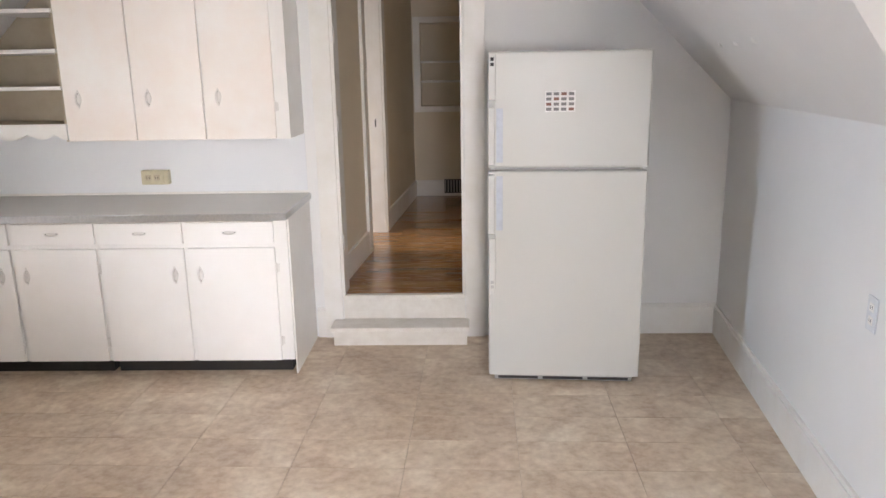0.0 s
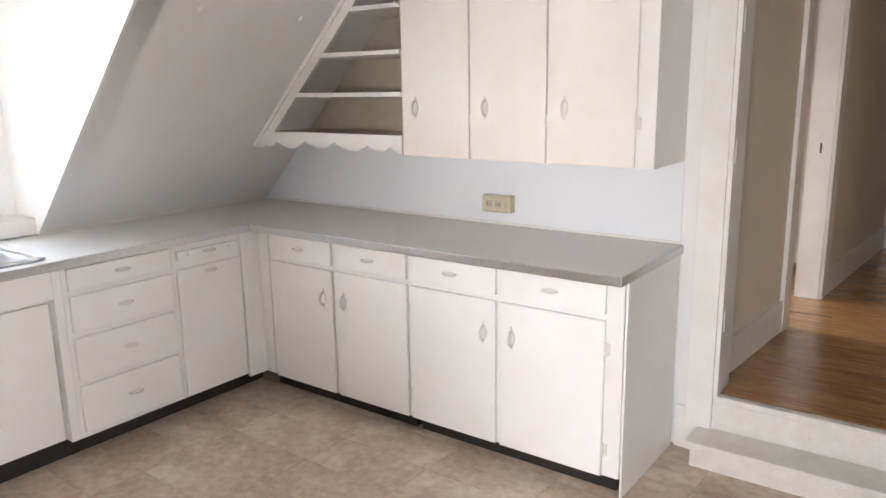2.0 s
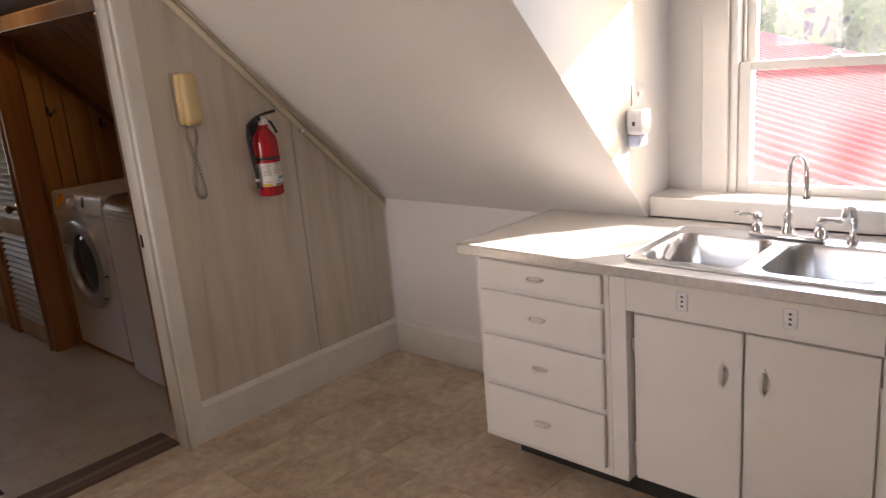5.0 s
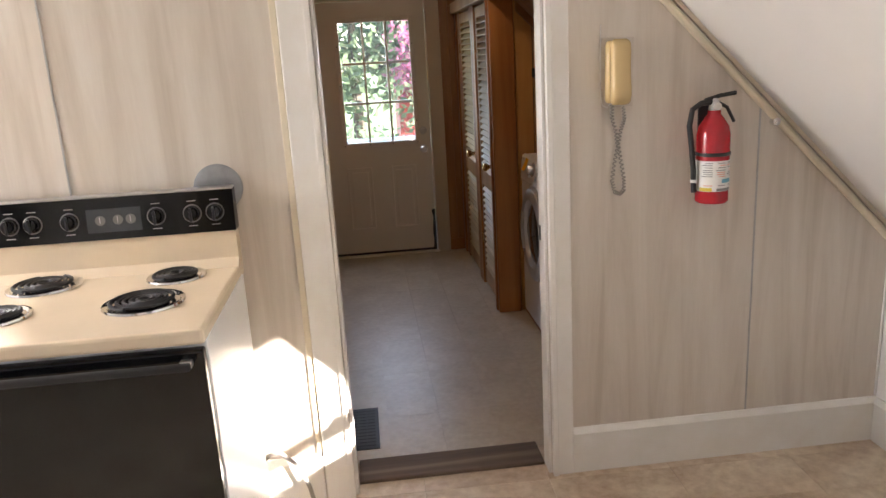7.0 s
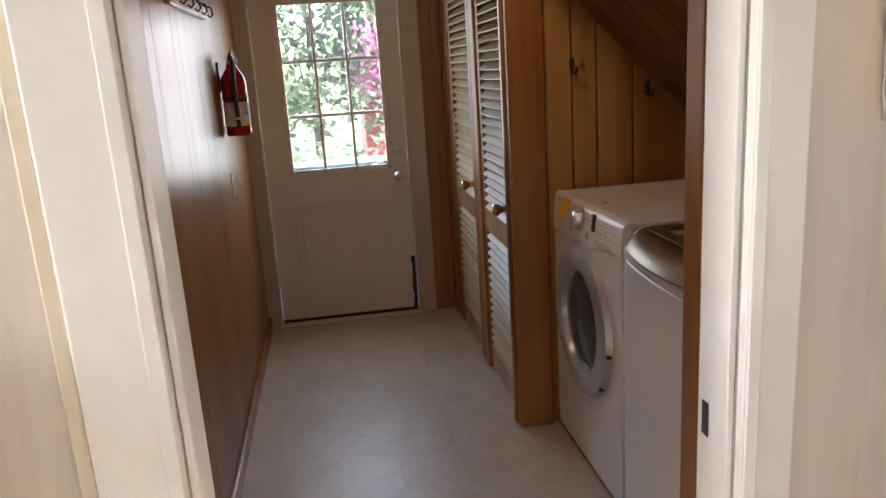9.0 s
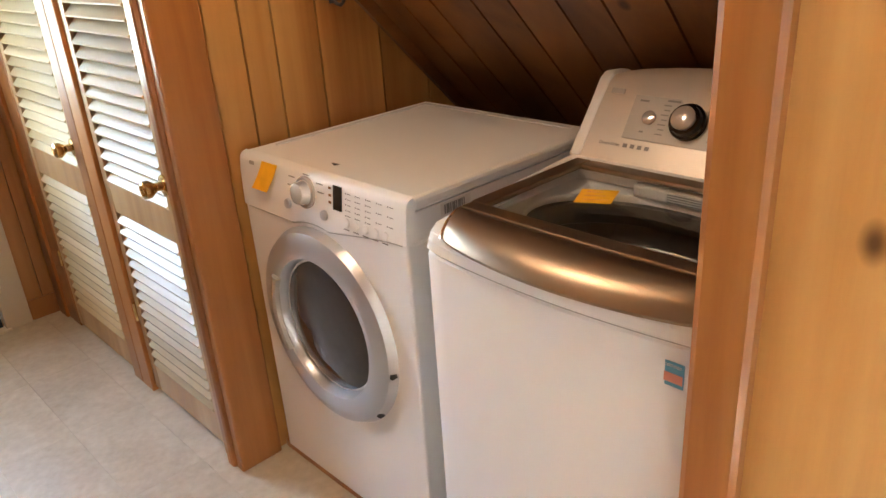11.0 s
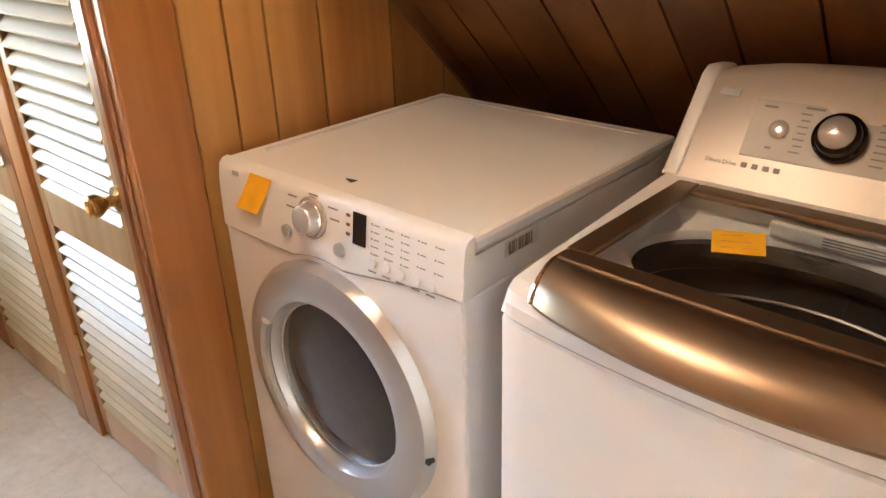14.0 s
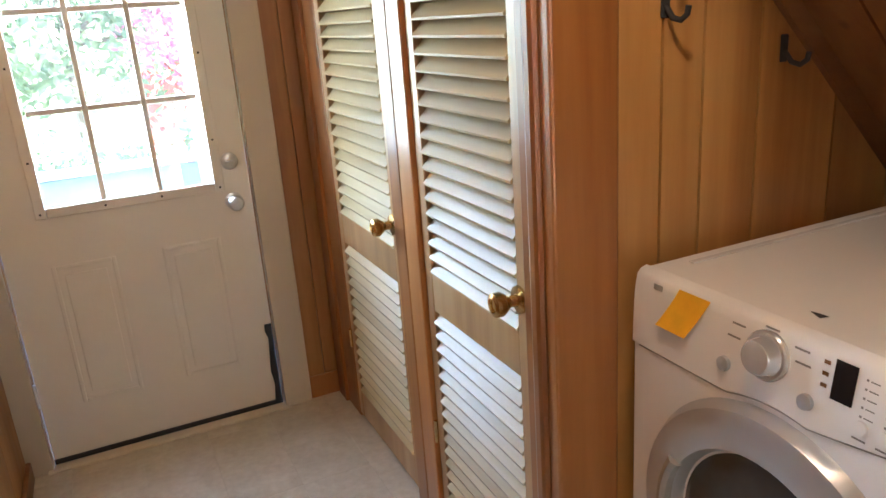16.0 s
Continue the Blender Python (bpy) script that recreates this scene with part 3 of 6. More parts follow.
for z in (1.46, 1.66):
    part("shelf", box(SX0, SX1, 8.125, 8.315, z, z + 0.022, 0.002), TRIM, niche)
for b4 in ((SX0 - 0.07, SX0, SZ0 - 0.06, SZ1 + 0.06), (SX1, SX1 + 0.07, SZ0 - 0.06, SZ1 + 0.06), (SX0, SX1, SZ1, SZ1 + 0.06), (SX0, SX1, SZ0 - 0.06, SZ0)):
    part("frame_board", box(b4[0], b4[1], 8.078, 8.099, b4[2], b4[3], 0.003), TRIM, niche)
vent = thing("wall_vent", (0.05, 8.09, HF), "dark metal return-air grille in the hall baseboard", "vent")
part("backing", box(-0.09, 0.16, 8.072, 8.076, 0.30, 0.45), DARK, vent)
for i in range(8):
    part("slat", box(-0.085 + i * 0.031, -0.075 + i * 0.031, 8.064, 8.071, 0.31, 0.44, 0.001), GREYP, vent)

# laundry doorway trims
for x0, x1 in ((DX0 - 0.080, DX0 + 0.0), (DX1 - 0.0, DX1 + 0.105)):
    bm = bmesh.new()
    bx(bm, x0, x1, SW + 0.001, SW + 0.022, 0, 2.15, 0.004)
    s = x1 - 0.02 if x0 < -2 else x0
    bx(bm, s, s + 0.02, SW + 0.0221, SW + 0.03, 0, 2.15, 0.002)
    board("door_casing", bm, TRIM, "white painted wooden door casing with worn edges", "trim")
board("door_casing", box(DX0 - 0.080, DX1 + 0.105, SW + 0.001, SW + 0.022, 2.152, 2.25, 0.004), TRIM, "white painted door casing head", "trim")
board("casing_strip", box(DX1 + 0.106, DX1 + 0.128, SW + 0.001, SW + 0.012, 0.19, 2.25, 0.003), RODW, "thin cream moulding beside the door casing", "trim")
board("door_jamb", box(DX0 + 0.001, DX0 + 0.012, SWB - 0.005, SW, 0, DH, 0.002), TRIM, "white painted door jamb", "trim")
board("door_jamb", box(DX1 - 0.012, DX1 - 0.001, SWB - 0.005, SW, 0, DH, 0.002), TRIM, "white painted door jamb", "trim")
board("strike_plate", box(DX0 + 0.0125, DX0 + 0.0145, SWB + 0.012, SWB + 0.030, 0.92, 0.975, 0.0008), DARK, "worn metal strike plate on the jamb", "trim")
board("threshold", box(DX0 + 0.013, DX1 - 0.013, 0.09, 0.255, -0.004, 0.014, 0.006), THRESH, "worn bare wooden threshold strip", "threshold")

# slope moulding on the panel wall, seams of the panels
bm = bmesh.new()
d = Vector((1, 0, 1)).normalized()
p0, p1 = Vector((-3.42, SW + 0.012, 0.84)), Vector((-2.0, SW + 0.012, 2.26))
tube(bm, [p0, p1], 0.014, 12)
prism(bm, [(-3.44, 0.852), (-1.95, 2.342), (-1.975, 2.367), (-3.465, 0.877)], "y", SW + 0.001, SW + 0.010)
board("slope_moulding", bm, RODW, "cream painted half-round moulding along the slope", "trim")
board("corner_bead", box(-3.438, -3.43, SW + 0.001, SW + 0.009, 0.19, 0.86, 0.002), TRIM, "white painted corner bead", "trim")
for x in (-2.895, -0.535):
    board("panel_seam", box(x - 0.003, x + 0.003, SW + 0.0005, SW + 0.003, 0.185, 1.40 if x < -2 else 2.4), GREYP, "dark seam between two wall panels", "trim")

# ---- windows and doors ----
win = tagged(placed(new("window_1"), (WX, 2.49, WZ0)), "white painted double-hung window with clear glass", "window", kind="structure")
part("window_casing", box(WX + 0.001, WX + 0.022, WY0 - 0.10, WY0, WZ0, WZ1 + 0.1, 0.003), TRIM, win)
part("window_casing", box(WX + 0.001, WX + 0.022, WY1, WY1 + 0.10, WZ0, WZ1 + 0.1, 0.003), TRIM, win)
part("window_casing", box(WX + 0.001, WX + 0.022, WY0 - 0.10, WY1 + 0.10, WZ1 + 0.101, WZ1 + 0.2, 0.003), TRIM, win)
for y0, y1 in ((WY0 + 0.001, WY0 + 0.03), (WY1 - 0.03, WY1 - 0.001)):
    part("window_jamb", box(WX - 0.128, WX + 0.004, y0, y1, WZ0, WZ1, 0.002), TRIM, win)
for y0, y1 in ((WY0 + 0.031, WY0 + 0.045), (WY1 - 0.045, WY1 - 0.031)):
    part("sash_track", box(WX - 0.052, WX - 0.040, y0, y1, 1.48, WZ1, 0.001), ALU, win, "grey metal sash track")


def sash(x, z0, z1, yb, nm):
    y0, y1 = WY0 + 0.031, WY1 - 0.031
    bm = bmesh.new()
    bx(bm, x - 0.018, x + 0.018, y0, y0 + yb, z0, z1, 0.003)
    bx(bm, x - 0.018, x + 0.018, y1 - yb, y1, z0, z1, 0.003)
    bx(bm, x - 0.0175, x + 0.0175, y0 + yb, y1 - yb, z0, z0 + 0.035, 0.003)
    bx(bm, x - 0.0175, x + 0.0175, y0 + yb, y1 - yb, z1 - 0.032, z1, 0.003)
    f = part(nm, bm, TRIM, win)
    g = part("pane", box(x - 0.002, x + 0.002, y0 + yb, y1 - yb, z0 + 0.035, z1 - 0.032), VEILED, f)
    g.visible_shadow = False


sash(WX - 0.025, WZ0 + 0.005, 1.475, 0.045, "lower_sash")
sash(WX - 0.066, 1.44, WZ1 - 0.005, 0.045, "upper_sash")
lk = lathe(bmesh.new(), [(0.026, 0), (0.026, 0.006), (0.012, 0.01), (0.012, 0.02), (0.0, 0.024)], (WX - 0.02, 2.49, 1.476), (0, 0, 1))
part("sash_lock", lk, WHITEP, win, smooth=True)
part("window_sill", box(WX - 0.12, -3.425, 1.882, 3.108, 0.965, 0.985, 0.003), TRIM, win)
part("apron_board", box(-3.445, -3.42, 1.882, 3.108, 0.906, 0.985, 0.003), TRIM, win)
part("storm_frame", box(WX - 0.125, WX - 0.10, WY0 + 0.032, WY0 + 0.05, WZ0, WZ1), ALU, win)

bd = tagged(placed(new("door_1"), (-1.62, LBY, 0)), "white steel back door with a nine-pane window", "door", kind="structure")
GX0, GX1, GZ0, GZ1 = -1.915, -1.365, 0.945, 1.875
bm = bmesh.new()
YF, YB = LBY - 0.012, LBY - 0.055
bx(bm, BD0 + 0.004, GX0 - 0.03, YB, YF, 0.03, BDH - 0.004)
bx(bm, GX1 + 0.03, BD1 - 0.004, YB, YF, 0.03, BDH - 0.004)
bx(bm, GX0 - 0.03, GX1 + 0.03, YB, YF, 0.03, GZ0 - 0.03)
bx(bm, GX0 - 0.03, GX1 + 0.03, YB, YF, GZ1 + 0.03, BDH - 0.004)
leaf = part("door_leaf", bm, DOORW, bd)
bm = bmesh.new()
for a, b, c, e in ((GX0 - 0.035, GX0, GZ0 - 0.035, GZ1 + 0.035), (GX1, GX1 + 0.035, GZ0 - 0.035, GZ1 + 0.035), (GX0, GX1, GZ0 - 0.035, GZ0), (GX0, GX1, GZ1, GZ1 + 0.035)):
    bx(bm, a, b, YF + 0.0005, YF + 0.013, c, e, 0.004)
part("glazing_frame", bm, DOORW, bd)
for i in (1, 2):
    x = GX0 + (GX1 - GX0) * i / 3
    part("muntin", box(x - 0.009, x + 0.009, YB + 0.01, YF + 0.006, GZ0, GZ1, 0.003), DOORW, bd)
    z = GZ0 + (GZ1 - GZ0) * i / 3
    for k in range(3):
        xa, xb = GX0 + (GX1 - GX0) * k / 3 + 0.009, GX0 + (GX1 - GX0) * (k + 1) / 3 - 0.009
        part("muntin", box(xa, xb, YB + 0.011, YF + 0.005, z - 0.009, z + 0.009, 0.003), DOORW, bd)
for i in range(3):
    for j in range(3):
        g = part("pane", box(GX0 + (GX1 - GX0) * i / 3 + 0.003, GX0 + (GX1 - GX0) * (i + 1) / 3 - 0.003, YF - 0.024, YF - 0.02, GZ0 + (GZ1 - GZ0) * j / 3 + 0.003, GZ0 + (GZ1 - GZ0) * (j + 1) / 3 - 0.003), HAZY, bd)
        g.visible_shadow = False
for x in (GX0 - 0.018, (GX0 * 2 + GX1) / 3, (GX0 + 2 * GX1) / 3, GX1 + 0.018):
    part("screw_cap", rod(bmesh.new(), (x, YF + 0.013, GZ0 - 0.018), (x, YF + 0.0155, GZ0 - 0.018), 0.004, n=8), DARK, bd)
for z in (1.1, 1.4, 1.7):
    for x in (GX0 - 0.018, GX1 + 0.018):
        part("screw_cap", rod(bmesh.new(), (x, YF + 0.013, z), (x, YF + 0.0155, z), 0.004, n=8), DARK, bd)
for x0, x1 in ((-1.905, -1.70), (-1.545, -1.34)):
    bm = bmesh.new()
    for a, b, c, e in ((x0, x0 + 0.014, 0.225, 0.742), (x1 - 0.014, x1, 0.225, 0.742), (x0 + 0.014, x1 - 0.014, 0.225, 0.239), (x0 + 0.014, x1 - 0.014, 0.728, 0.742)):
        bx(bm, a, b, YF + 0.0005, YF + 0.007, c, e, 0.003)
    bx(bm, x0 + 0.035, x1 - 0.035, YF + 0.0005, YF + 0.006, 0.26, 0.707, 0.003)
    part("raised_panel", bm, DOORW, bd)
kn = part("door_knob", lathe(bmesh.new(), [(0.032, 0), (0.032, 0.006), (0.012, 0.010), (0.011, 0.030), (0.026, 0.040), (0.029, 0.055), (0.022, 0.066), (0.010, 0.069)], (-1.975, YF, 0.868), (0, 1, 0)), STEEL, bd, "satin steel knob", True)
db = part("deadbolt", lathe(bmesh.new(), [(0.031, 0), (0.031, 0.010), (0.024, 0.014)], (-1.98, YF, 1.015), (0, 1, 0)), STEEL, bd, "satin steel deadbolt", True)
part("thumb_turn", box(-1.996, -1.964, YF + 0.0145, YF + 0.026, 1.010, 1.020, 0.003), STEEL, db)
part("weather_strip", box(BD0 + 0.004, BD1 - 0.004, YB + 0.005, YF + 0.006, 0.012, 0.029), RUBBER, bd)
bm = prism(bmesh.new(), [(-2.040, 0.02), (-2.012, 0.02), (-2.020, 0.10), (-2.012, 0.16), (-2.022, 0.30), (-2.012, 0.33), (-2.014, 0.36), (-2.040, 0.36)], "y", YF + 0.001, YF + 0.006)
part("torn_seal", bm, RUBBER, bd, "torn black rubber seal")
part("door_sill", box(BD0 - 0.02, BD1 + 0.02, LBY - 0.06, LBY + 0.04, 0.0, 0.011, 0.004), RODW, bd, "worn brown sill")
for z in (0.25, 1.0, 1.85):
    part("hinge", rod(bmesh.new(), (BD1 - 0.001, LBY + 0.004, z), (BD1 - 0.001, LBY + 0.004, z + 0.09), 0.007, n=10), STEEL, bd)
for x0, x1 in ((BD0 - 0.11, BD0 - 0.002), (BD1 + 0.002, LEX + 0.018)):
    board("door_casing", box(x0, x1, LBY - 0.0195, LBY + 0.022, 0, 2.04, 0.003), CASINGB, "beige painted door casing", "trim")
board("door_casing", box(BD0 - 0.11, LEX + 0.018, LBY + 0.001, LBY + 0.022, 2.042, 2.14, 0.003), CASINGB, "beige painted door casing head", "trim")

# ---- kitchen cabinets ----


class Face:
    """A cabinet front: u along it, d outwards, z up."""

    def __init__(self, kind, plane):
        self.kind, self.plane = kind, plane

    def at(self, u, d, z):
        return Vector((u, self.plane - d, z)) if self.kind == "N" else Vector((self.plane + d, u, z))

    def box(self, bm, u0, u1, d0, d1, z0, z1, bev=0.0):
        a, b = self.at(u0, d0, z0), self.at(u1, d1, z1)
        return bx(bm, min(a.x, b.x), max(a.x, b.x), min(a.y, b.y), max(a.y, b.y), z0, z1, bev)

    def one(self, *a, **k):
        return self.box(bmesh.new(), *a, **k)

    def out(self):
        return self.at(0, 1, 0) - self.at(0, 0, 0)

    def along(self):
        return self.at(1, 0, 0) - self.at(0, 0, 0)


def drawer_pull(f, u, z, d, parent):
    """Cup-shaped bow pull on a pointed plate."""
    bm = bmesh.new()
    pts = [f.at(u + 0.031 * math.cos(a), d + 0.002 + 0.022 * math.sin(a), z - 0.004 * math.sin(a)) for a in [math.pi * i / 10 for i in range(11)]]
    tube(bm, pts, 0.0048, 8)
    ring = [(0.038, 0), (0.024, 0.006), (0, 0.008), (-0.024, 0.006), (-0.038, 0), (-0.024, -0.006), (0, -0.009), (0.024, -0.006)]
    lo, hi = [bm.verts.new(f.at(u + a, d + 0.0003, z + b)) for a, b in ring], [bm.verts.new(f.at(u + a * 0.93, d + 0.004, z + b * 0.85)) for a, b in ring]
    for i in range(8):
        bm.faces.new((lo[i], lo[(i + 1) % 8], hi[(i + 1) % 8], hi[i]))
    bm.faces.new(hi)
    part("handle", bm, PULL, parent, "painted metal bow pull", True)


def door_pull(f, u, z, d, parent):
    """Upright bow handle on a leaf-shaped plate with pointed ends."""
    bm = bmesh.new()
    pts = [f.at(u, d + 0.003 + 0.022 * math.sin(a), z + 0.030 * math.cos(a)) for a in [math.pi * i / 10 for i in range(11)]]
    tube(bm, pts, 0.0062, 8)
    ring = [(0.0, 0.052), (0.006, 0.040), (0.009, 0.031), (0.015, 0.020), (0.018, 0.006), (0.016, -0.010), (0.010, -0.024), (0.006, -0.036), (0.0, -0.048)]
    ring += [(-a, b) for a, b in ring[-2:0:-1]]
    lo, hi = [bm.verts.new(f.at(u + a, d + 0.0003, z + b)) for a, b in ring], [bm.verts.new(f.at(u + a * 0.85, d + 0.004, z + b * 0.97)) for a, b in ring]
    for i in range(len(ring)):
        bm.faces.new((lo[i], lo[(i + 1) % len(ring)], hi[(i + 1) % len(ring)], hi[i]))
    bm.faces.new(hi)
    part("handle", bm, PULL, parent, "painted metal bow handle", True)


def cab_hinge(f, u, z, d, parent):
    bm = f.one(u - 0.016, u + 0.016, d + 0.0002, d + 0.004, z - 0.022, z + 0.022, 0.001)
    rod(bm, f.at(u, d + 0.005, z - 0.026), f.at(u, d + 0.005, z + 0.026), 0.005, n=10)
    part("hinge", bm, PULL, parent, "painted butt hinge")


def drawer(f, u0, u1, z0, z1, parent, pull=True, bev=0.005):
    d = part("drawer_front", f.one(u0, u1, 0.001, 0.020, z0, z1, bev), CAB, parent)
    if pull:
        drawer_pull(f, (u0 + u1) / 2, (z0 + z1) / 2 + 0.004, 0.020, d)
    return d


def cab_door(f, u0, u1, z0, z1, parent, hside, pull_z, hinges=True, d0=0.001, d1=0.020, skin=None, inset=0.057):
    d = part("door", f.one(u0, u1, d0, d1, z0, z1, 0.003), skin or CAB, parent)
    pu = u1 - inset if hside > 0 else u0 + inset
    door_pull(f, pu, pull_z, d1, d)
    if hinges:
        hu = u0 - 0.004 if hside > 0 else u1 + 0.004
        for z in (z0 + 0.11, z1 - 0.11):
            cab_hinge(f, hu, z, d1 - 0.012, d)
    return d


FN, FW = Face("N", 3.92), Face("W", -2.80)
GB = "white kitchen base cabinets"

# north run: two door-and-drawer units
for (u0, u1), cols in (((-2.78, -1.795), ((-2.70, -2.268, 1), (-2.248, -1.808, -1))), ((-1.793, -0.80), ((-1.788, -1.343, 1), (-1.322, -0.866, -1)))):
    c = thing("base_cabinet", ((u0 + u1) / 2, 4.2, 0), "white painted wooden base cabinet with drawers and flat doors", "cabinet", GB)
    bm = FN.one(u0, u1, -0.57, 0, 0.085, 0.862)
    part("body", bm, CAB, c)
    part("toe_kick", FN.one(u0 + 0.0, u1 - 0.03, -0.55, -0.06, 0.0, 0.084), BLACK, c)
    for a, b, s in cols:
        drawer(FN, a, b, 0.735, 0.848, c, True, 0.003)
        cab_door(FN, a, b, 0.088, 0.712, c, s, 0.568)
part("scribe_strip", box(-0.799, -0.79, 3.93, NW - 0.024, 0.0, 0.862, 0.002), CAB, c)

# west run
def west_unit(u0, u1, label):
    c = thing("base_cabinet", (-3.1, (u0 + u1) / 2, 0), label, "cabinet", GB)
    return c


c = west_unit(1.485, 2.045, "white painted base cabinet with a bank of four drawers")
part("body", FW.one(1.485, 2.05, -0.62, 0, 0.11, 0.862), CAB, c)
part("toe_kick", FW.one(1.56, 2.05, -0.60, -0.115, 0, 0.109), BLACK, c)
for z0, z1 in ((0.752, 0.852), (0.572, 0.732), (0.366, 0.553), (0.138, 0.346)):
    drawer(FW, 1.515, 2.03, z0, z1, c)
c = west_unit(2.05, 2.87, "white painted sink cabinet with two recessed doors")
part("stile", FW.one(2.052, 2.11, -0.62, 0, 0.11, 0.862), CAB, c)
part("stile", FW.one(2.855, 2.89, -0.62, 0, 0.11, 0.862), CAB, c)
part("rail", FW.one(2.1105, 2.8545, -0.62, -0.041, 0.735, 0.740), CAB, c)
part("body", FW.one(2.1105, 2.8545, -0.60, -0.055, 0.11, 0.734), CAB, c)
part("false_front", FW.one(2.111, 2.854, -0.04, 0.002, 0.741, 0.860, 0.003), CAB, c)
for a, b, s in ((2.125, 2.478, 1), (2.486, 2.842, -1)):
    cab_door(FW, a, b, 0.118, 0.722, c, s, 0.578, True, -0.05, -0.028)
part("toe_kick", FW.one(2.052, 2.89, -0.60, -0.115, 0, 0.109), BLACK, c)
for u in (2.305, 2.62):
    o = part("outlet_plate", FW.one(u - 0.018, u + 0.018, 0.0025, 0.006, 0.775, 0.835, 0.004), WHITEP, c, "small white outlet insert")
    for z in (0.79, 0.805, 0.82):
        part("slot", FW.one(u - 0.004, u + 0.004, 0.0062, 0.0068, z - 0.003, z + 0.003), DARK, o)
c = west_unit(2.89, 3.40, "white painted base cabinet with a bank of four drawers")
part("body", FW.one(2.892, 3.40, -0.62, 0, 0.11, 0.862), CAB, c)
part("toe_kick", FW.one(2.892, 3.40, -0.60, -0.115, 0, 0.109), BLACK, c)
for z0, z1 in ((0.760, 0.856), (0.580, 0.738), (0.368, 0.556), (0.136, 0.346)):
    drawer(FW, 2.91, 3.388, z0, z1, c)
c = west_unit(3.40, 3.90, "white painted corner cabinet with a pull-out board and bin door")
part("body", FW.one(3.402, 3.918, -0.62, 0, 0.11, 0.862), CAB, c)
part("toe_kick", FW.one(3.402, 3.98, -0.60, -0.115, 0, 0.109), BLACK, c)
bb = part("pull_out_board", FW.one(3.425, 3.77, 0.001, 0.018, 0.792, 0.832, 0.004), CAB, c)
drawer_pull(FW, 3.60, 0.815, 0.018, bb)
for u in (3.48, 3.715):
    part("knob", rod(bmesh.new(), FW.at(u, 0.018, 0.812), FW.at(u, 0.024, 0.812), 0.007, n=12), PULL, bb)
bdr = part("bin_door", FW.one(3.42, 3.775, 0.001, 0.014, 0.118, 0.745, 0.003), CAB, c)
drawer_pull(FW, 3.60, 0.715, 0.014, bdr)
part("corner_post", FW.one(3.79, 3.919, 0.001, 0.018, 0.095, 0.862, 0.003), CAB, c)
part("corner_filler", box(-2.7815, -2.712, 3.902, 3.9195, 0.095, 0.862, 0.003), CAB, c)

# worktops
wt1 = thing("worktop", (-2.0, 4.2, 0.865), "grey laminate worktop with a metal edge strip", "countertop", "worktops")
part("slab", box(-3.42, -0.79, 3.845, NW - 0.002, 0.8635, 0.903, 0.002), CTOP, wt1)
part("edge_strip", box(-2.752, -0.786, 3.832, 3.8448, 0.868, 0.9045, 0.003), ALU, wt1, "ribbed aluminium edge strip")
part("edge_strip", box(-0.7895, -0.778, 3.832, NW - 0.024, 0.868, 0.9045, 0.003), ALU, wt1, "ribbed aluminium edge strip")
part("back_bead", box(-3.41, -0.80, NW - 0.012, NW - 0.0045, 0.9035, 0.914, 0.002), TRIM, wt1)
wt2 = thing("worktop", (-3.1, 2.6, 0.865), "grey laminate worktop with a cut-out sink", "countertop", "worktops")
SKX0, SKX1, SKY0, SKY1 = -3.31, -2.825, 2.08, 2.865
bm = bmesh.new()
outer = [(-3.41, 1.445), (-2.768, 1.445), (-2.768, 3.8445), (-3.41, 3.8445)]
inner = [(SKX0 + 0.02, SKY0 + 0.02), (SKX1 - 0.02, SKY0 + 0.02), (SKX1 - 0.02, SKY1 - 0.02), (SKX0 + 0.02, SKY1 - 0.02)]
vo = [[bm.verts.new((*p, z)) for p in outer] for z in (0.8635, 0.903)]
vi = [[bm.verts.new((*p, z)) for p in inner] for z in (0.8635, 0.903)]
for i in range(4):
    j = (i + 1) % 4
    for k in (0, 1):
        bm.faces.new((vo[k][i], vo[k][j], vi[k][j], vi[k][i]))
    bm.faces.new((vo[0][i], vo[0][j], vo[1][j], vo[1][i]))
    bm.faces.new((vi[0][i], vi[0][j], vi[1][j], vi[1][i]))
part("slab", bm, CTOP, wt2)
part("edge_strip", box(-2.7678, -2.755, 1.433, 3.8315, 0.868, 0.9045, 0.003), ALU, wt2, "ribbed aluminium edge strip")
part("edge_strip", box(-3.40, -2.768, 1.433, 1.4448, 0.868, 0.9045, 0.003), ALU, wt2, "ribbed aluminium edge strip")
part("back_bead", prism(bmesh.new(), [(-3.41, 0.9035), (-3.39, 0.9035), (-3.375, 0.925), (-3.397, 0.925)], "y", 3.115, 4.45), TRIM, wt2)

# sink
sk = thing("kitchen_sink", (-3.07, 2.47, 0.903), "double-bowl stainless steel drop-in sink", "sink")


def rrect(x0, x1, y0, y1, r, n=5):
    out = []
    for cx, cy, a0 in ((x1 - r, y1 - r, 0), (x0 + r, y1 - r, 90), (x0 + r, y0 + r, 180), (x1 - r, y0 + r, 270)):
        out += [(cx + r * math.cos(radians(a0 + 90 * i / n)), cy + r * math.sin(radians(a0 + 90 * i / n))) for i in range(n + 1)]
    return out


bowls = ((-3.215, -2.865, 2.125, 2.445), (-3.215, -2.865, 2.50, 2.82))
bm = bmesh.new()
prism(bm, [(SKX0 + 0.004, SKY0 + 0.02), (SKX0 + 0.004, SKY1 - 0.02), (-3.215, SKY1 - 0.02), (-3.215, SKY0 + 0.02)], "z", 0.9035, 0.910)
bx(bm, -2.865, SKX1, SKY0 + 0.02, SKY1 - 0.02, 0.9035, 0.910)
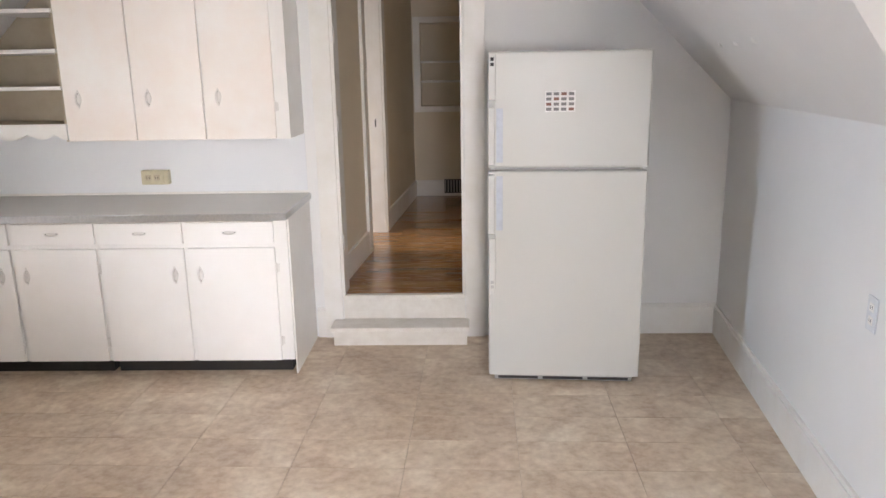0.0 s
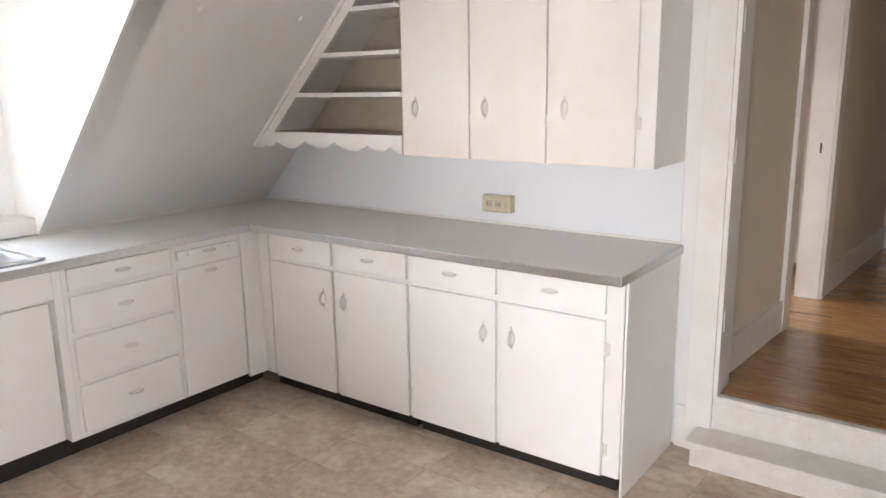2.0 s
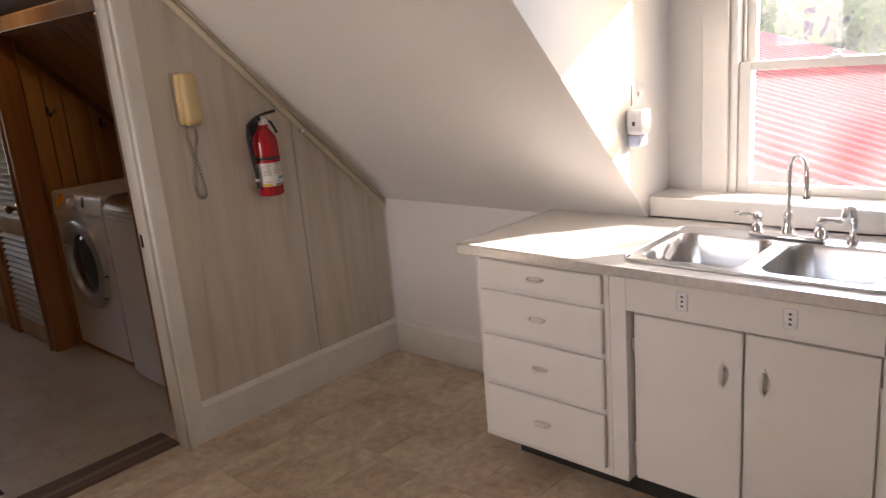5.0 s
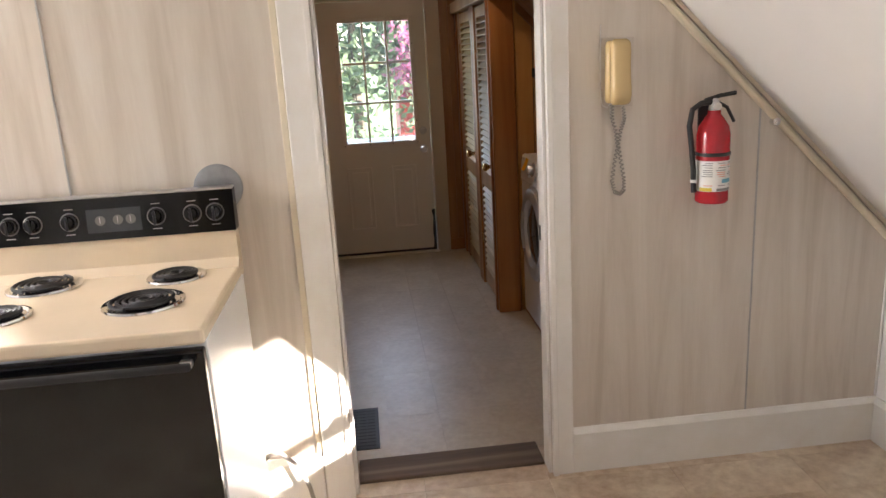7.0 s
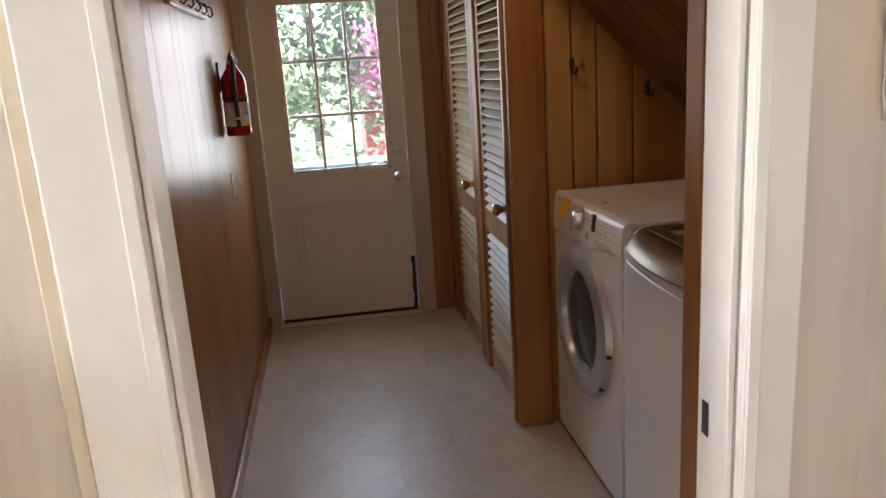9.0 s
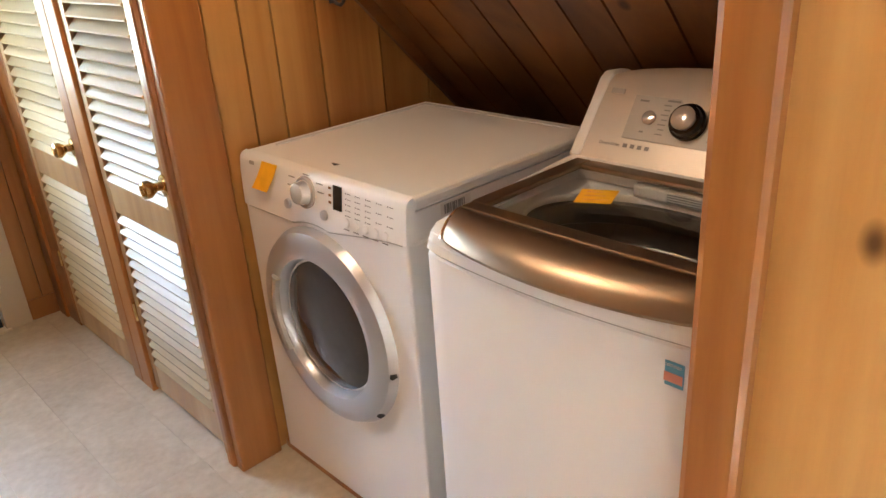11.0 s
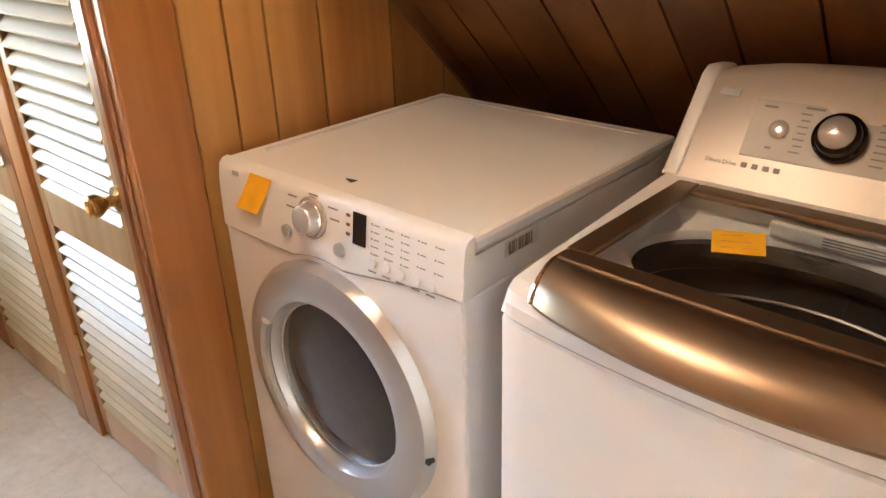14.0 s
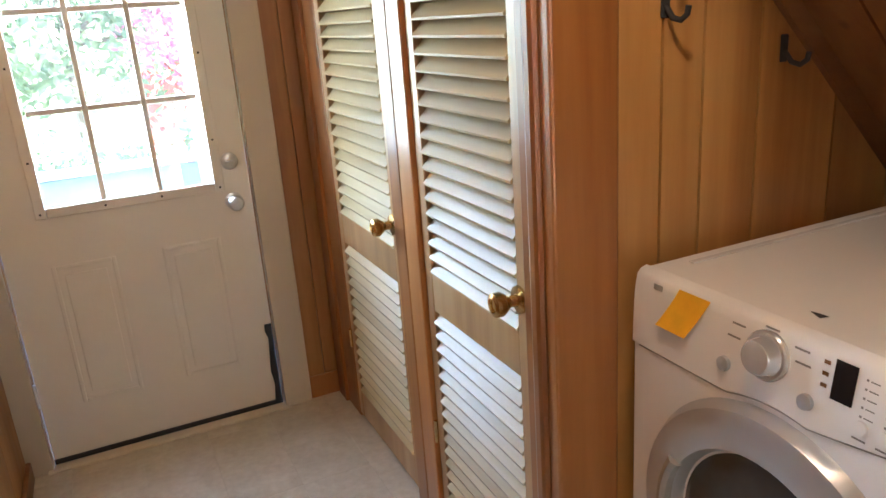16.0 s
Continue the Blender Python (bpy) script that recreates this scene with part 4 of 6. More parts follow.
bx(bm, -3.215, -2.865, SKY0, 2.125, 0.9035, 0.910)
bx(bm, -3.215, -2.865, 2.445, 2.50, 0.9035, 0.910)
bx(bm, -3.215, -2.865, 2.82, SKY1, 0.9035, 0.910)
rim = rrect(SKX0, SKX1, SKY0, SKY1, 0.05)
tube(bm, [(a, b, 0.9075) for a, b in rim + rim[:1]], 0.0055, 8)
part("deck", bm, STEEL, sk)
for x0, x1, y0, y1 in bowls:
    bm = bmesh.new()
    rings = []
    for inset, z, r in ((0.0, 0.911, 0.05), (0.006, 0.895, 0.055), (0.016, 0.76, 0.06), (0.05, 0.742, 0.06), (0.12, 0.738, 0.03)):
        rings.append([bm.verts.new((a, b, z)) for a, b in rrect(x0 + inset, x1 - inset, y0 + inset, y1 - inset, r)])
    for a, b in zip(rings, rings[1:]):
        for i in range(len(a)):
            bm.faces.new((a[i], a[(i + 1) % len(a)], b[(i + 1) % len(a)], b[i]))
    bm.faces.new(rings[-1])
    # corner webs between the straight cut-out and the round bowl rim
    for cx, cy, sx, sy in ((x0, y0, 1, 1), (x1, y0, -1, 1), (x0, y1, 1, -1), (x1, y1, -1, -1)):
        arc = [bm.verts.new((cx + sx * (0.05 - 0.05 * math.cos(radians(t))), cy + sy * (0.05 - 0.05 * math.sin(radians(t))), 0.9105)) for t in (0, 18, 36, 54, 72, 90)]
        cv = bm.verts.new((cx, cy, 0.9105))
        for p, q in zip(arc, arc[1:]):
            bm.faces.new((cv, p, q))
    bw = part("bowl", bm, STEEL, sk, "", True)
    part("drain", lathe(bmesh.new(), [(0.042, 0.0), (0.042, 0.004), (0.03, 0.004), (0.028, 0.001)], ((x0 + x1) / 2, (y0 + y1) / 2, 0.7385), (0, 0, 1)), CHROME, bw, "", True)

# faucet on the sink's back ledge
fa = thing("kitchen_faucet", (-3.265, 2.46, 0.91), "chrome gooseneck faucet with lever handles and side spray", "faucet")
part("base_plate", box(-3.29, -3.235, 2.34, 2.58, 0.911, 0.927, 0.006), CHROME, fa)
sp = bmesh.new()
lathe(sp, [(0.022, 0), (0.02, 0.02), (0.013, 0.035), (0.016, 0.06), (0.012, 0.075)], (-3.265, 2.46, 0.926), (0, 0, 1), 16)
arc = [(-3.265 + (0.055 - 0.055 * math.cos(a)) * 0.72, 2.46 + (0.055 - 0.055 * math.cos(a)) * 0.69, 1.135 + 0.055 * math.sin(a)) for a in [math.pi * i / 12 for i in range(0, 12)]]
tube(sp, [(-3.265, 2.46, 0.99), (-3.265, 2.46, 1.06)] + arc + [(-3.186, 2.536, 1.115), (-3.185, 2.537, 1.085)], 0.0075, 10)
lathe(sp, [(0.011, 0), (0.011, 0.028), (0.008, 0.032)], (-3.185, 2.537, 1.062), (0, 0, 1), 14)
part("spout", sp, CHROME, fa, "", True)
for y, s in ((2.36, -1), (2.56, 1)):
    h = lathe(bmesh.new(), [(0.02, 0), (0.018, 0.02), (0.011, 0.03), (0.016, 0.045), (0.010, 0.06), (0.0, 0.066)], (-3.265, y, 0.926), (0, 0, 1), 16)
    tube(h, [(-3.262, y, 0.982), (-3.255, y + s * 0.03, 0.987), (-3.25, y + s * 0.06, 0.983)], 0.006, 8)
    lathe(h, [(0.0, 0), (0.009, 0.004), (0.010, 0.02), (0.0, 0.03)], (-3.252, y + s * 0.045, 0.985), (0.1, s, 0), 10)
    part("lever", h, CHROME, fa, "", True)
h = lathe(bmesh.new(), [(0.018, 0), (0.016, 0.012), (0.010, 0.02), (0.011, 0.06), (0.014, 0.075), (0.009, 0.09)], (-3.265, 2.655, 0.911), (0, 0, 1), 16)
tube(h, [(-3.265, 2.655, 0.995), (-3.262, 2.652, 1.02), (-3.245, 2.645, 1.03), (-3.225, 2.64, 1.022), (-3.218, 2.638, 1.005)], 0.011, 10)
part("side_spray", h, CHROME, fa, "", True)

# wall cabinet and open slope shelves
FU = Face("N", 4.15)
wc = thing("wall_cabinet", (-1.4, 4.3, 1.25), "white painted wall cabinet with three flat doors", "cabinet")
part("body", FU.one(-2.0, -0.80, -0.345, 0, 1.25, 2.44), CAB, wc)
for u0, u1 in ((-1.988, -1.622), (-1.614, -1.250), (-1.242, -0.872)):
    d = cab_door(FU, u0, u1, 1.253, 2.43, wc, -1, 1.472, False, skin=CABW, inset=0.076)
    for z in (1.42, 2.2):
        cab_hinge(FU, u1 + 0.004, z, 0.008, d)
sh = thing("slope_shelf", (-2.5, 4.3, 1.25), "white open shelves cut to the slope with a scalloped valance", "shelf")
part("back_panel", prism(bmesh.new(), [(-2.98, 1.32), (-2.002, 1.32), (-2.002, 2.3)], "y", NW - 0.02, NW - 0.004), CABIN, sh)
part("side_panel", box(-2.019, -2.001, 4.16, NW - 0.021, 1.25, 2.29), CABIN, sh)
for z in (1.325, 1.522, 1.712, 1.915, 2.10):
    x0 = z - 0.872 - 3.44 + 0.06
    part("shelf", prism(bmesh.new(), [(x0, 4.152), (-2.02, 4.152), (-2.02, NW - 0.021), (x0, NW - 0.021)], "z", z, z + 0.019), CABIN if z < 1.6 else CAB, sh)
    part("shelf_lip", box(x0 + 0.02, -2.002, 4.134, 4.1515, z, z + 0.021, 0.003), CAB, sh)
bm = bmesh.new()
prism(bm, [(-3.045, 1.258), (-2.965, 1.258), (-1.93, 2.293), (-1.99, 2.313)], "y", 4.138, 4.16)
prism(bm, [(-3.050, 1.262), (-3.026, 1.262), (-1.95, 2.338), (-1.974, 2.338)], "y", 4.126, 4.1379)
part("slope_trim", bm, TRIM, sh)
top = 1.345
n = 96
x0, x1 = -2.985, -2.0
SCALLOP = [(0.0, 0.3), (0.07, 1.0), (0.13, 0.4), (0.24, 1.1), (0.345, 0.2), (0.455, 0.95), (0.56, 0.2), (0.68, 1.1), (0.785, 0.4), (0.86, 1.0), (0.93, 0.4), (1.0, 1.1)]


def scallop(u):
    """Depth of the cut along the valance: round lobes, a point in the middle."""
    for (a, da), (b, db) in zip(SCALLOP, SCALLOP[1:]):
        if u <= b:
            k = (u - a) / (b - a)
            return da + (db - da) * (math.sin(k * math.pi / 2) if db > da else 1 - math.cos(k * math.pi / 2))
    return SCALLOP[-1][1]


low = [(x0 + (x1 - x0) * i / n, 1.312 - 0.047 * scallop(i / n)) for i in range(n + 1)]
bm = bmesh.new()
for (a, za), (b, zb) in zip(low, low[1:]):
    prism(bm, [(a, za), (b, zb), (b, top), (a, top)], "y", 4.133, 4.151)
bmesh.ops.remove_doubles(bm, verts=bm.verts, dist=0.0002)
part("valance", bm, CAB, sh, "white scalloped wooden valance")

ok = thing("outlet_box", (-1.69, 4.46, 0.97), "ivory surface-mounted double outlet box on the backsplash", "outlet")
part("box", box(-1.765, -1.605, NW - 0.05, NW - 0.0042, 0.967, 1.050, 0.005), IVORY, ok)
part("cover", box(-1.76, -1.63, NW - 0.056, NW - 0.0505, 0.971, 1.046, 0.004), IVORY, ok)
for x in (-1.72, -1.67):
    part("socket", box(x - 0.016, x + 0.016, NW - 0.059, NW - 0.0565, 0.992, 1.026, 0.003), CABIN, ok)
    for dx in (-0.007, 0.007):
        part("slot", box(x + dx - 0.0015, x + dx + 0.0015, NW - 0.0605, NW - 0.0595, 1.002, 1.016), DARK, ok)

# ---- fridge ----
fr = thing("refrigerator", (0.64, 4.15, 0), "almond-white top-freezer refrigerator with long handles", "refrigerator")
part("cabinet", box(-0.375, 0.375, -0.30, 0.34, 0.035, 1.672, 0.006), FRIDGE, fr)
part("fridge_door", box(-0.39, 0.39, -0.365, -0.305, 0.036, 1.112, 0.010), FRIDGE, fr)
part("freezer_door", box(-0.39, 0.39, -0.365, -0.305, 1.128, 1.68, 0.010), FRIDGE, fr)
part("door_gasket", box(-0.36, 0.36, -0.305, -0.3005, 0.07, 1.67), GREYP, fr)
part("toe_grille", box(-0.36, 0.36, -0.34, -0.3055, 0.006, 0.034, 0.003), GREYP, fr)
for x in (-0.31, 0.31):
    part("foot", rod(bmesh.new(), (x, -0.28, 0), (x, -0.28, 0.0345), 0.02, n=12), RUBBER, fr)
for k in range(3):
    part("grille_slot", box(-0.34 + 0.235 * k, -0.13 + 0.235 * k, -0.3425, -0.3405, 0.012, 0.026), BLACK, fr)
for ends, grip, sgn in (((1.145, 1.672), (1.145, 1.425), 1), ((0.490, 1.098), (0.805, 1.098), -1)):
    bm = bmesh.new()
    z0, z1 = ends
    g0, g1 = grip
    flat = (g1 + 0.03, z1) if sgn > 0 else (z0, g0 - 0.03)
    bx(bm, -0.388, -0.352, -0.3830, -0.3655, flat[0], flat[1], 0.005)
    bx(bm, -0.390, -0.356, -0.4150, -0.4000, g0, g1, 0.006)
    # the grip leans out of the flat strip and back to the door at its end
    zj, zk = (g1, flat[0]) if sgn > 0 else (g0, flat[1])
    prism(bm, [(-0.4145, zj), (-0.4005, zj), (-0.3660, zk), (-0.3825, zk)], "x", -0.389, -0.354)
    ze = (g0, g0 + 0.03) if sgn > 0 else (g1 - 0.03, g1)
    bx(bm, -0.388, -0.356, -0.3995, -0.3655, ze[0], ze[1], 0.003)
    h = part("handle", bm, FRIDGE, fr)
    # Thin plate in the bluish tone of the shaded finger recess by the grip.
    part("grip_recess", box(-0.350, -0.318, -0.3690, -0.3655, g0 + 0.01, g1 - 0.01, 0.001), BLUEGREY, h, "blue-grey plate standing for the shadow in the finger recess")
    zz = z1 - 0.05 if sgn > 0 else z0 + 0.035
    for dz in (0.0, 0.024):
        part("end_cap", box(-0.378, -0.362, -0.3845, -0.3832, zz + dz - 0.008, zz + dz + 0.008, 0.0005), BLACK if sgn > 0 else GREYP, h)
mg = thing("fridge_magnet_sheet", (0.5, 3.79, 1.43), "small white sheet of printed pictures stuck on the freezer", "paper")
part("sheet", box(-0.115, 0.03, -0.3675, -0.366, 1.395, 1.495), LABELW, mg)
for i in range(4):
    for j in range(4):
        part("picture", box(-0.11 + 0.036 * i, -0.085 + 0.036 * i, -0.3685, -0.3677, 1.402 + 0.024 * j, 1.416 + 0.024 * j), BROWNINK if (i * 3 + j) % 4 == 1 else INK, mg)
# turn both with the wall
for ob in (fr, mg):
    for ch in ob.children:
        ch.location = (0, 0, 0)
    ob.matrix_basis = pose(0.646, 4.150, 0, 0, 0, -3.5) @ Matrix.Diagonal((0.985, 1.0, 0.995, 1))

# ---- laundry machines ----
dr = thing("clothes_dryer", (-2.77, -1.17, 0), "white front-loading dryer with a silver porthole door", "dryer", "laundry machines")
DYA, DYB, DFX = -1.512, -0.838, -2.44
part("body", box(-3.12, DFX + 0.019, DYA, DYB, 0.03, 0.897, 0.006), APPW, dr)
part("upper_body", box(-3.12, DFX - 0.002, DYA + 0.001, DYB - 0.001, 0.8972, 0.965), APPW, dr)
part("top", box(-3.12, DFX - 0.005, DYA - 0.002, DYB + 0.002, 0.966, 0.998, 0.010), APPW, dr)
part("top_ridge", box(-3.085, -2.52, DYA + 0.035, DYA + 0.047, 0.9982, 1.0015, 0.001), WHITEP, dr)
part("top_ridge", box(-3.085, -3.073, DYA + 0.048, DYB - 0.06, 0.9982, 1.0015, 0.001), WHITEP, dr)


def panel_low(y):
    """Lower edge of the dryer's panel: it clears the ring door and rises to one side."""
    k = min(1.0, max(0.0, (y + 1.25) / 0.41))
    arc = 0.58 + math.sqrt(max(0.0, 0.286 ** 2 - (y + 1.183) ** 2))
    return max(0.850 + 0.045 * k * k * (3 - 2 * k), arc)


def dryer_panel():
    bm, rows = bmesh.new(), []
    n = 40
    for i in range(n + 1):
        y = DYA + (DYB - DYA) * i / n
        s = abs(2 * i / n - 1)
        back = 0.003 * max(0.0, s - 0.95) / 0.05
        b = panel_low(y)
        prof = [(DFX + 0.015, b), (DFX + 0.0205, b + 0.0015)]
        prof += [(DFX + 0.0245 - max(0.0, z - 0.90) * 0.14, z) for z in (b + 0.004, 0.915, 0.95, 0.975)]
        prof += [(DFX + 0.011, 0.988), (DFX + 0.003, 0.996), (DFX - 0.010, 0.9995), (DFX - 0.012, 0.97), (DFX + 0.0, b)]
        rows.append([bm.verts.new((x - (back if x > DFX + 0.021 else 0.0), y, z)) for x, z in prof])
    for a, b in zip(rows, rows[1:]):
        for k in range(len(a)):
            bm.faces.new((a[k], a[(k + 1) % len(a)], b[(k + 1) % len(a)], b[k]))
    bm.faces.new(rows[0][::-1]), bm.faces.new(rows[-1])
    part("control_panel", bm, APPW, dr, "", True)
    groove = [(DFX + 0.0190, DYA + (DYB - DYA) * i / n, panel_low(DYA + (DYB - DYA) * i / n) - 0.0015) for i in range(1, n)]
    part("panel_seam", tube(bmesh.new(), groove, 0.0012, 6), GREYP, dr)


dryer_panel()


def dpan(y, z):
    """A point on the dryer's leaning control panel."""
    return Vector((DFX + 0.0245 - (z - 0.90) * 0.14, y, z))


DN = Vector((1, 0, 0.14)).normalized()
lathe_k = [(0.040, 0), (0.040, 0.006), (0.037, 0.009), (0.032, 0.009), (0.030, 0.012), (0.028, 0.026), (0.025, 0.030), (0.018, 0.0315), (0.0, 0.032)]
part("dial", lathe(bmesh.new(), lathe_k, dpan(-1.202, 0.946), DN, 32), DIALS, dr, "silver cycle dial", True)
for y, z in ((-1.280, 0.902), (-1.126, 0.905)):
    part("button", lathe(bmesh.new(), [(0.013, 0), (0.012, 0.006), (0.0, 0.008)], dpan(y, z), DN, 14), APPG, dr, "", True)


def plate(bm, pts_out, base, yv, zv, y0, y1, z0, z1, out):
    """Thin plate on a leaning panel."""
    lo = [base(y, z) + out * 0.0004 for y, z in ((y0, z0), (y1, z0), (y1, z1), (y0, z1))]
    hi = [p + out * pts_out for p in lo]
    lo, hi = [bm.verts.new(p) for p in lo], [bm.verts.new(p) for p in hi]
    for i in range(4):
        bm.faces.new((lo[i], lo[(i + 1) % 4], hi[(i + 1) % 4], hi[i]))
    bm.faces.new(hi), bm.faces.new(lo[::-1])
    return bm


part("display", plate(bmesh.new(), 0.0015, dpan, 0, 0, -1.091, -1.058, 0.927, 0.985, DN), SCREEN, dr, "dark display")
bm = bmesh.new()
for i, y in enumerate((-1.045, -1.010, -0.973, -0.935, -0.897)):
    for j in range(5 if i < 3 else 3):
        z = 0.972 - j * (0.013 if i < 3 else 0.022)
        plate(bm, 0.0006, dpan, 0, 0, y, y + 0.003, z, z + 0.003, DN)
        plate(bm, 0.0005, dpan, 0, 0, y + 0.006, y + 0.019, z + 0.0004, z + 0.002, DN)
for y, z in ((-1.262, 0.972), (-1.20, 0.9875), (-1.145, 0.975), (-1.140, 0.955), (-1.268, 0.950)):
    plate(bm, 0.0006, dpan, 0, 0, y - 0.014, y + 0.012, z, z + 0.003, DN)
for i in range(5):
    plate(bm, 0.0006, dpan, 0, 0, -1.050 + i * 0.0345, -1.030 + i * 0.0345, 0.888, 0.8905, DN)
tagged(part("printing", bm, INK, dr), "tiny grey printed cycle labels", kind="stuff")
for z in (0.972, 0.955, 0.938):
    part("indicator", plate(bmesh.new(), 0.001, dpan, 0, 0, -1.109, -1.099, z, z + 0.006, DN), CHROME, dr)
for i in range(5):
    y = -1.040 + i * 0.0345
    part("button", lathe(bmesh.new(), [(0.011, 0), (0.010, 0.004), (0.0, 0.005)], dpan(y, 0.906), DN, 12), APPW, dr, "", True)
part("maker_badge", plate(bmesh.new(), 0.001, dpan, 0, 0, -1.462, -1.440, 0.972, 0.982, DN), GREYP, dr)
DC = Vector((DFX, -1.183, 0.580))
pd = part("porthole_door", lathe(bmesh.new(), [(0.272, 0), (0.275, 0.018), (0.262, 0.040), (0.225, 0.052), (0.195, 0.046), (0.186, 0.030), (0.184, 0.018)], DC, (1, 0, 0), 64), APPG, dr, "silver-grey ring door", True)
part("door_glass", lathe(bmesh.new(), [(0.185, 0.016), (0.16, 0.030), (0.10, 0.042), (0.0, 0.046)], DC, (1, 0, 0), 48), PORTG, pd, "dark bowed glass", True)
hb = bmesh.new()
arc = [DC + Vector((0.046, 0.205 * math.cos(a), 0.205 * math.sin(a))) for a in [radians(150 + 6 * i) for i in range(12)]]
tube(hb, arc, 0.014, 8)
part("grip", hb, GREYP, pd, "grey recessed door grip", True)
for a in (-8, -42):
    p = DC + Vector((0.034, 0.268 * math.cos(radians(a)), 0.268 * math.sin(radians(a))))
    part("hinge_mark", box(p.x - 0.012, p.x + 0.004, p.y - 0.014, p.y + 0.004, p.z - 0.006, p.z + 0.006), DARK, pd)
bm = bmesh.new()
for i in range(11):
    bx(bm, -2.60 + 0.006 * i, -2.597 + 0.006 * i + 0.001 * (i % 3), DYB + 0.0004, DYB + 0.0012, 0.936, 0.958)
part("barcode", bm, INK, dr)
part("barcode_sticker", box(-2.62, -2.525, DYB + 0.0001, DYB + 0.0003, 0.932, 0.962), LABELW, dr)
part("chipped_mark", prism(bmesh.new(), [(-2.505, -1.20), (-2.495, -1.175), (-2.51, -1.172), (-2.508, -1.19)], "z", 0.9985, 0.9992), DARK, dr)
n1 = thing("sticky_note", (DFX + 0.03, -1.37, 0.95), "orange sticky note curling off the dryer front", "note", "sticky notes")
bm = bmesh.new()
rows = []
for i in range(6):
    t = i / 5
    rows.append([bm.verts.new(dpan(-1.398 + s * 0.072 - 0.035 * t, 0.99 - 0.075 * t) + DN * (0.0015 + 0.012 * t * t)) for s in (0, 0.5, 1)])
for a, b in zip(rows, rows[1:]):
    for i in range(2):
        bm.faces.new((a[i], a[i + 1], b[i + 1], b[i]))
r = bmesh.ops.extrude_face_region(bm, geom=list(bm.faces))
for v in [g for g in r["geom"] if isinstance(g, bmesh.types.BMVert)]:
    v.co += DN * 0.0006
part("paper", bm, ORANGE, n1)

wa = thing("washing_machine", (-2.75, -0.44, 0), "white top-loading washer with a bronze lid and slanted console", "washing machine", "laundry machines")
WYA, WYB, WFX = -0.738, -0.114, -2.385


def bowed(bm, prof, y0, y1, bow, n=20, corner=0.0):
    """A profile in (x, z, share of the bow) carried along y and bowed outwards in the middle."""
    rows = []
    for i in range(n + 1):
        s = -1 + 2 * i / n
        dx = bow * (1 - s * s) - corner * max(0.0, abs(s) - 0.9) * 10 * abs(s)
        rows.append([bm.verts.new((x + dx * k, (y0 + y1) / 2 + s * (y1 - y0) / 2, z)) for x, z, k in prof])
    for a, b in zip(rows, rows[1:]):
        for i in range(len(prof)):
            bm.faces.new((a[i], a[(i + 1) % len(prof)], b[(i + 1) % len(prof)], b[i]))
    bm.faces.new(rows[0][::-1]), bm.faces.new(rows[-1])
    return bm


WBOW = 0.026
part("front_panel", bowed(bmesh.new(), [(WFX - 0.045, 0.03, 0), (WFX, 0.03, 1), (WFX + 0.002, 0.25, 1), (WFX, 0.922, 1), (WFX - 0.004, 0.9265, 1), (WFX - 0.045, 0.9265, 0)], WYA, WYB, WBOW, 24, 0.006), APPW, wa, "", True)
part("back_panel", box(-3.10, -3.07, WYA, WYB, 0.03, 0.93, 0.004), APPW, wa)
part("side_panel", box(-3.069, WFX - 0.025, WYA, WYA + 0.02, 0.03, 0.93), APPW, wa)
part("side_panel", box(-3.069, WFX - 0.025, WYB - 0.02, WYB, 0.03, 0.93), APPW, wa)
part("base", box(-3.069, WFX - 0.031, WYA + 0.021, WYB - 0.021, 0.03, 0.05), GREYP, wa)
# top frame, sloping up to the console, open over the drum
bm = bmesh.new()
LX0, LX1, LYA, LYB = -2.80, -2.45, -0.672, -0.165


def wtop(x):
    return 0.985 + (WFX - x) * 0.06


bowed(bm, [(LX1, 0.932, 0), (WFX - 0.002, 0.9295, 1), (WFX + 0.003, 0.934, 1), (WFX + 0.003, 0.955, 1), (WFX - 0.004, 0.972, 1), (WFX - 0.022, 0.985, 0.8), (LX1, wtop(LX1), 0)], WYA, WYB, WBOW, 24, 0.006)
prism(bm, [(LX0, 0.932), (LX0, wtop(LX0)), (-3.10, wtop(-3.10)), (-3.10, 0.932)], "y", WYA, WYB)
for y0, y1 in ((WYA, LYA), (LYB, WYB)):
    prism(bm, [(LX0, 0.932), (LX0, wtop(LX0)), (LX1, wtop(LX1)), (LX1, 0.932)], "y", y0, y1)
bmesh.ops.bevel(bm, geom=[e for e in bm.edges if abs(e.verts[0].co.y - e.verts[1].co.y) < 1e-5 and min(e.verts[0].co.z, e.verts[1].co.z) > 0.95 and abs(e.verts[0].co.y - WYA) < 1e-4], offset=0.012, segments=3, affect="EDGES")
part("top_frame", bm, APPW, wa)
# rounded bronze lid front
prof = [(-2.424, 1.010, 0.15), (-2.4235, 1.0205, 0.15), (-2.420, 1.0225, 0.2), (-2.408, 1.019, 0.45), (-2.390, 1.010, 0.75), (-2.375, 0.994, 0.95), (-2.366, 0.976, 1.0), (-2.368, 0.970, 1.0), (-2.380, 0.974, 1.0), (-2.400, 0.990, 0.6)]
bm = bowed(bmesh.new(), prof, LYA, LYB + 0.018, 0.040, 28, 0.004)
lid = part("lid", bm, LIDMETAL, wa, "bowed bronze metal lid front", True)
bm = bmesh.new()
for y0, y1 in ((LYA - 0.010, LYA + 0.0288), (LYB - 0.013, LYB + 0.020)):
    bx(bm, LX0 - 0.008, LX1 - 0.010, y0, y1, 1.012, 1.024, 0.004)
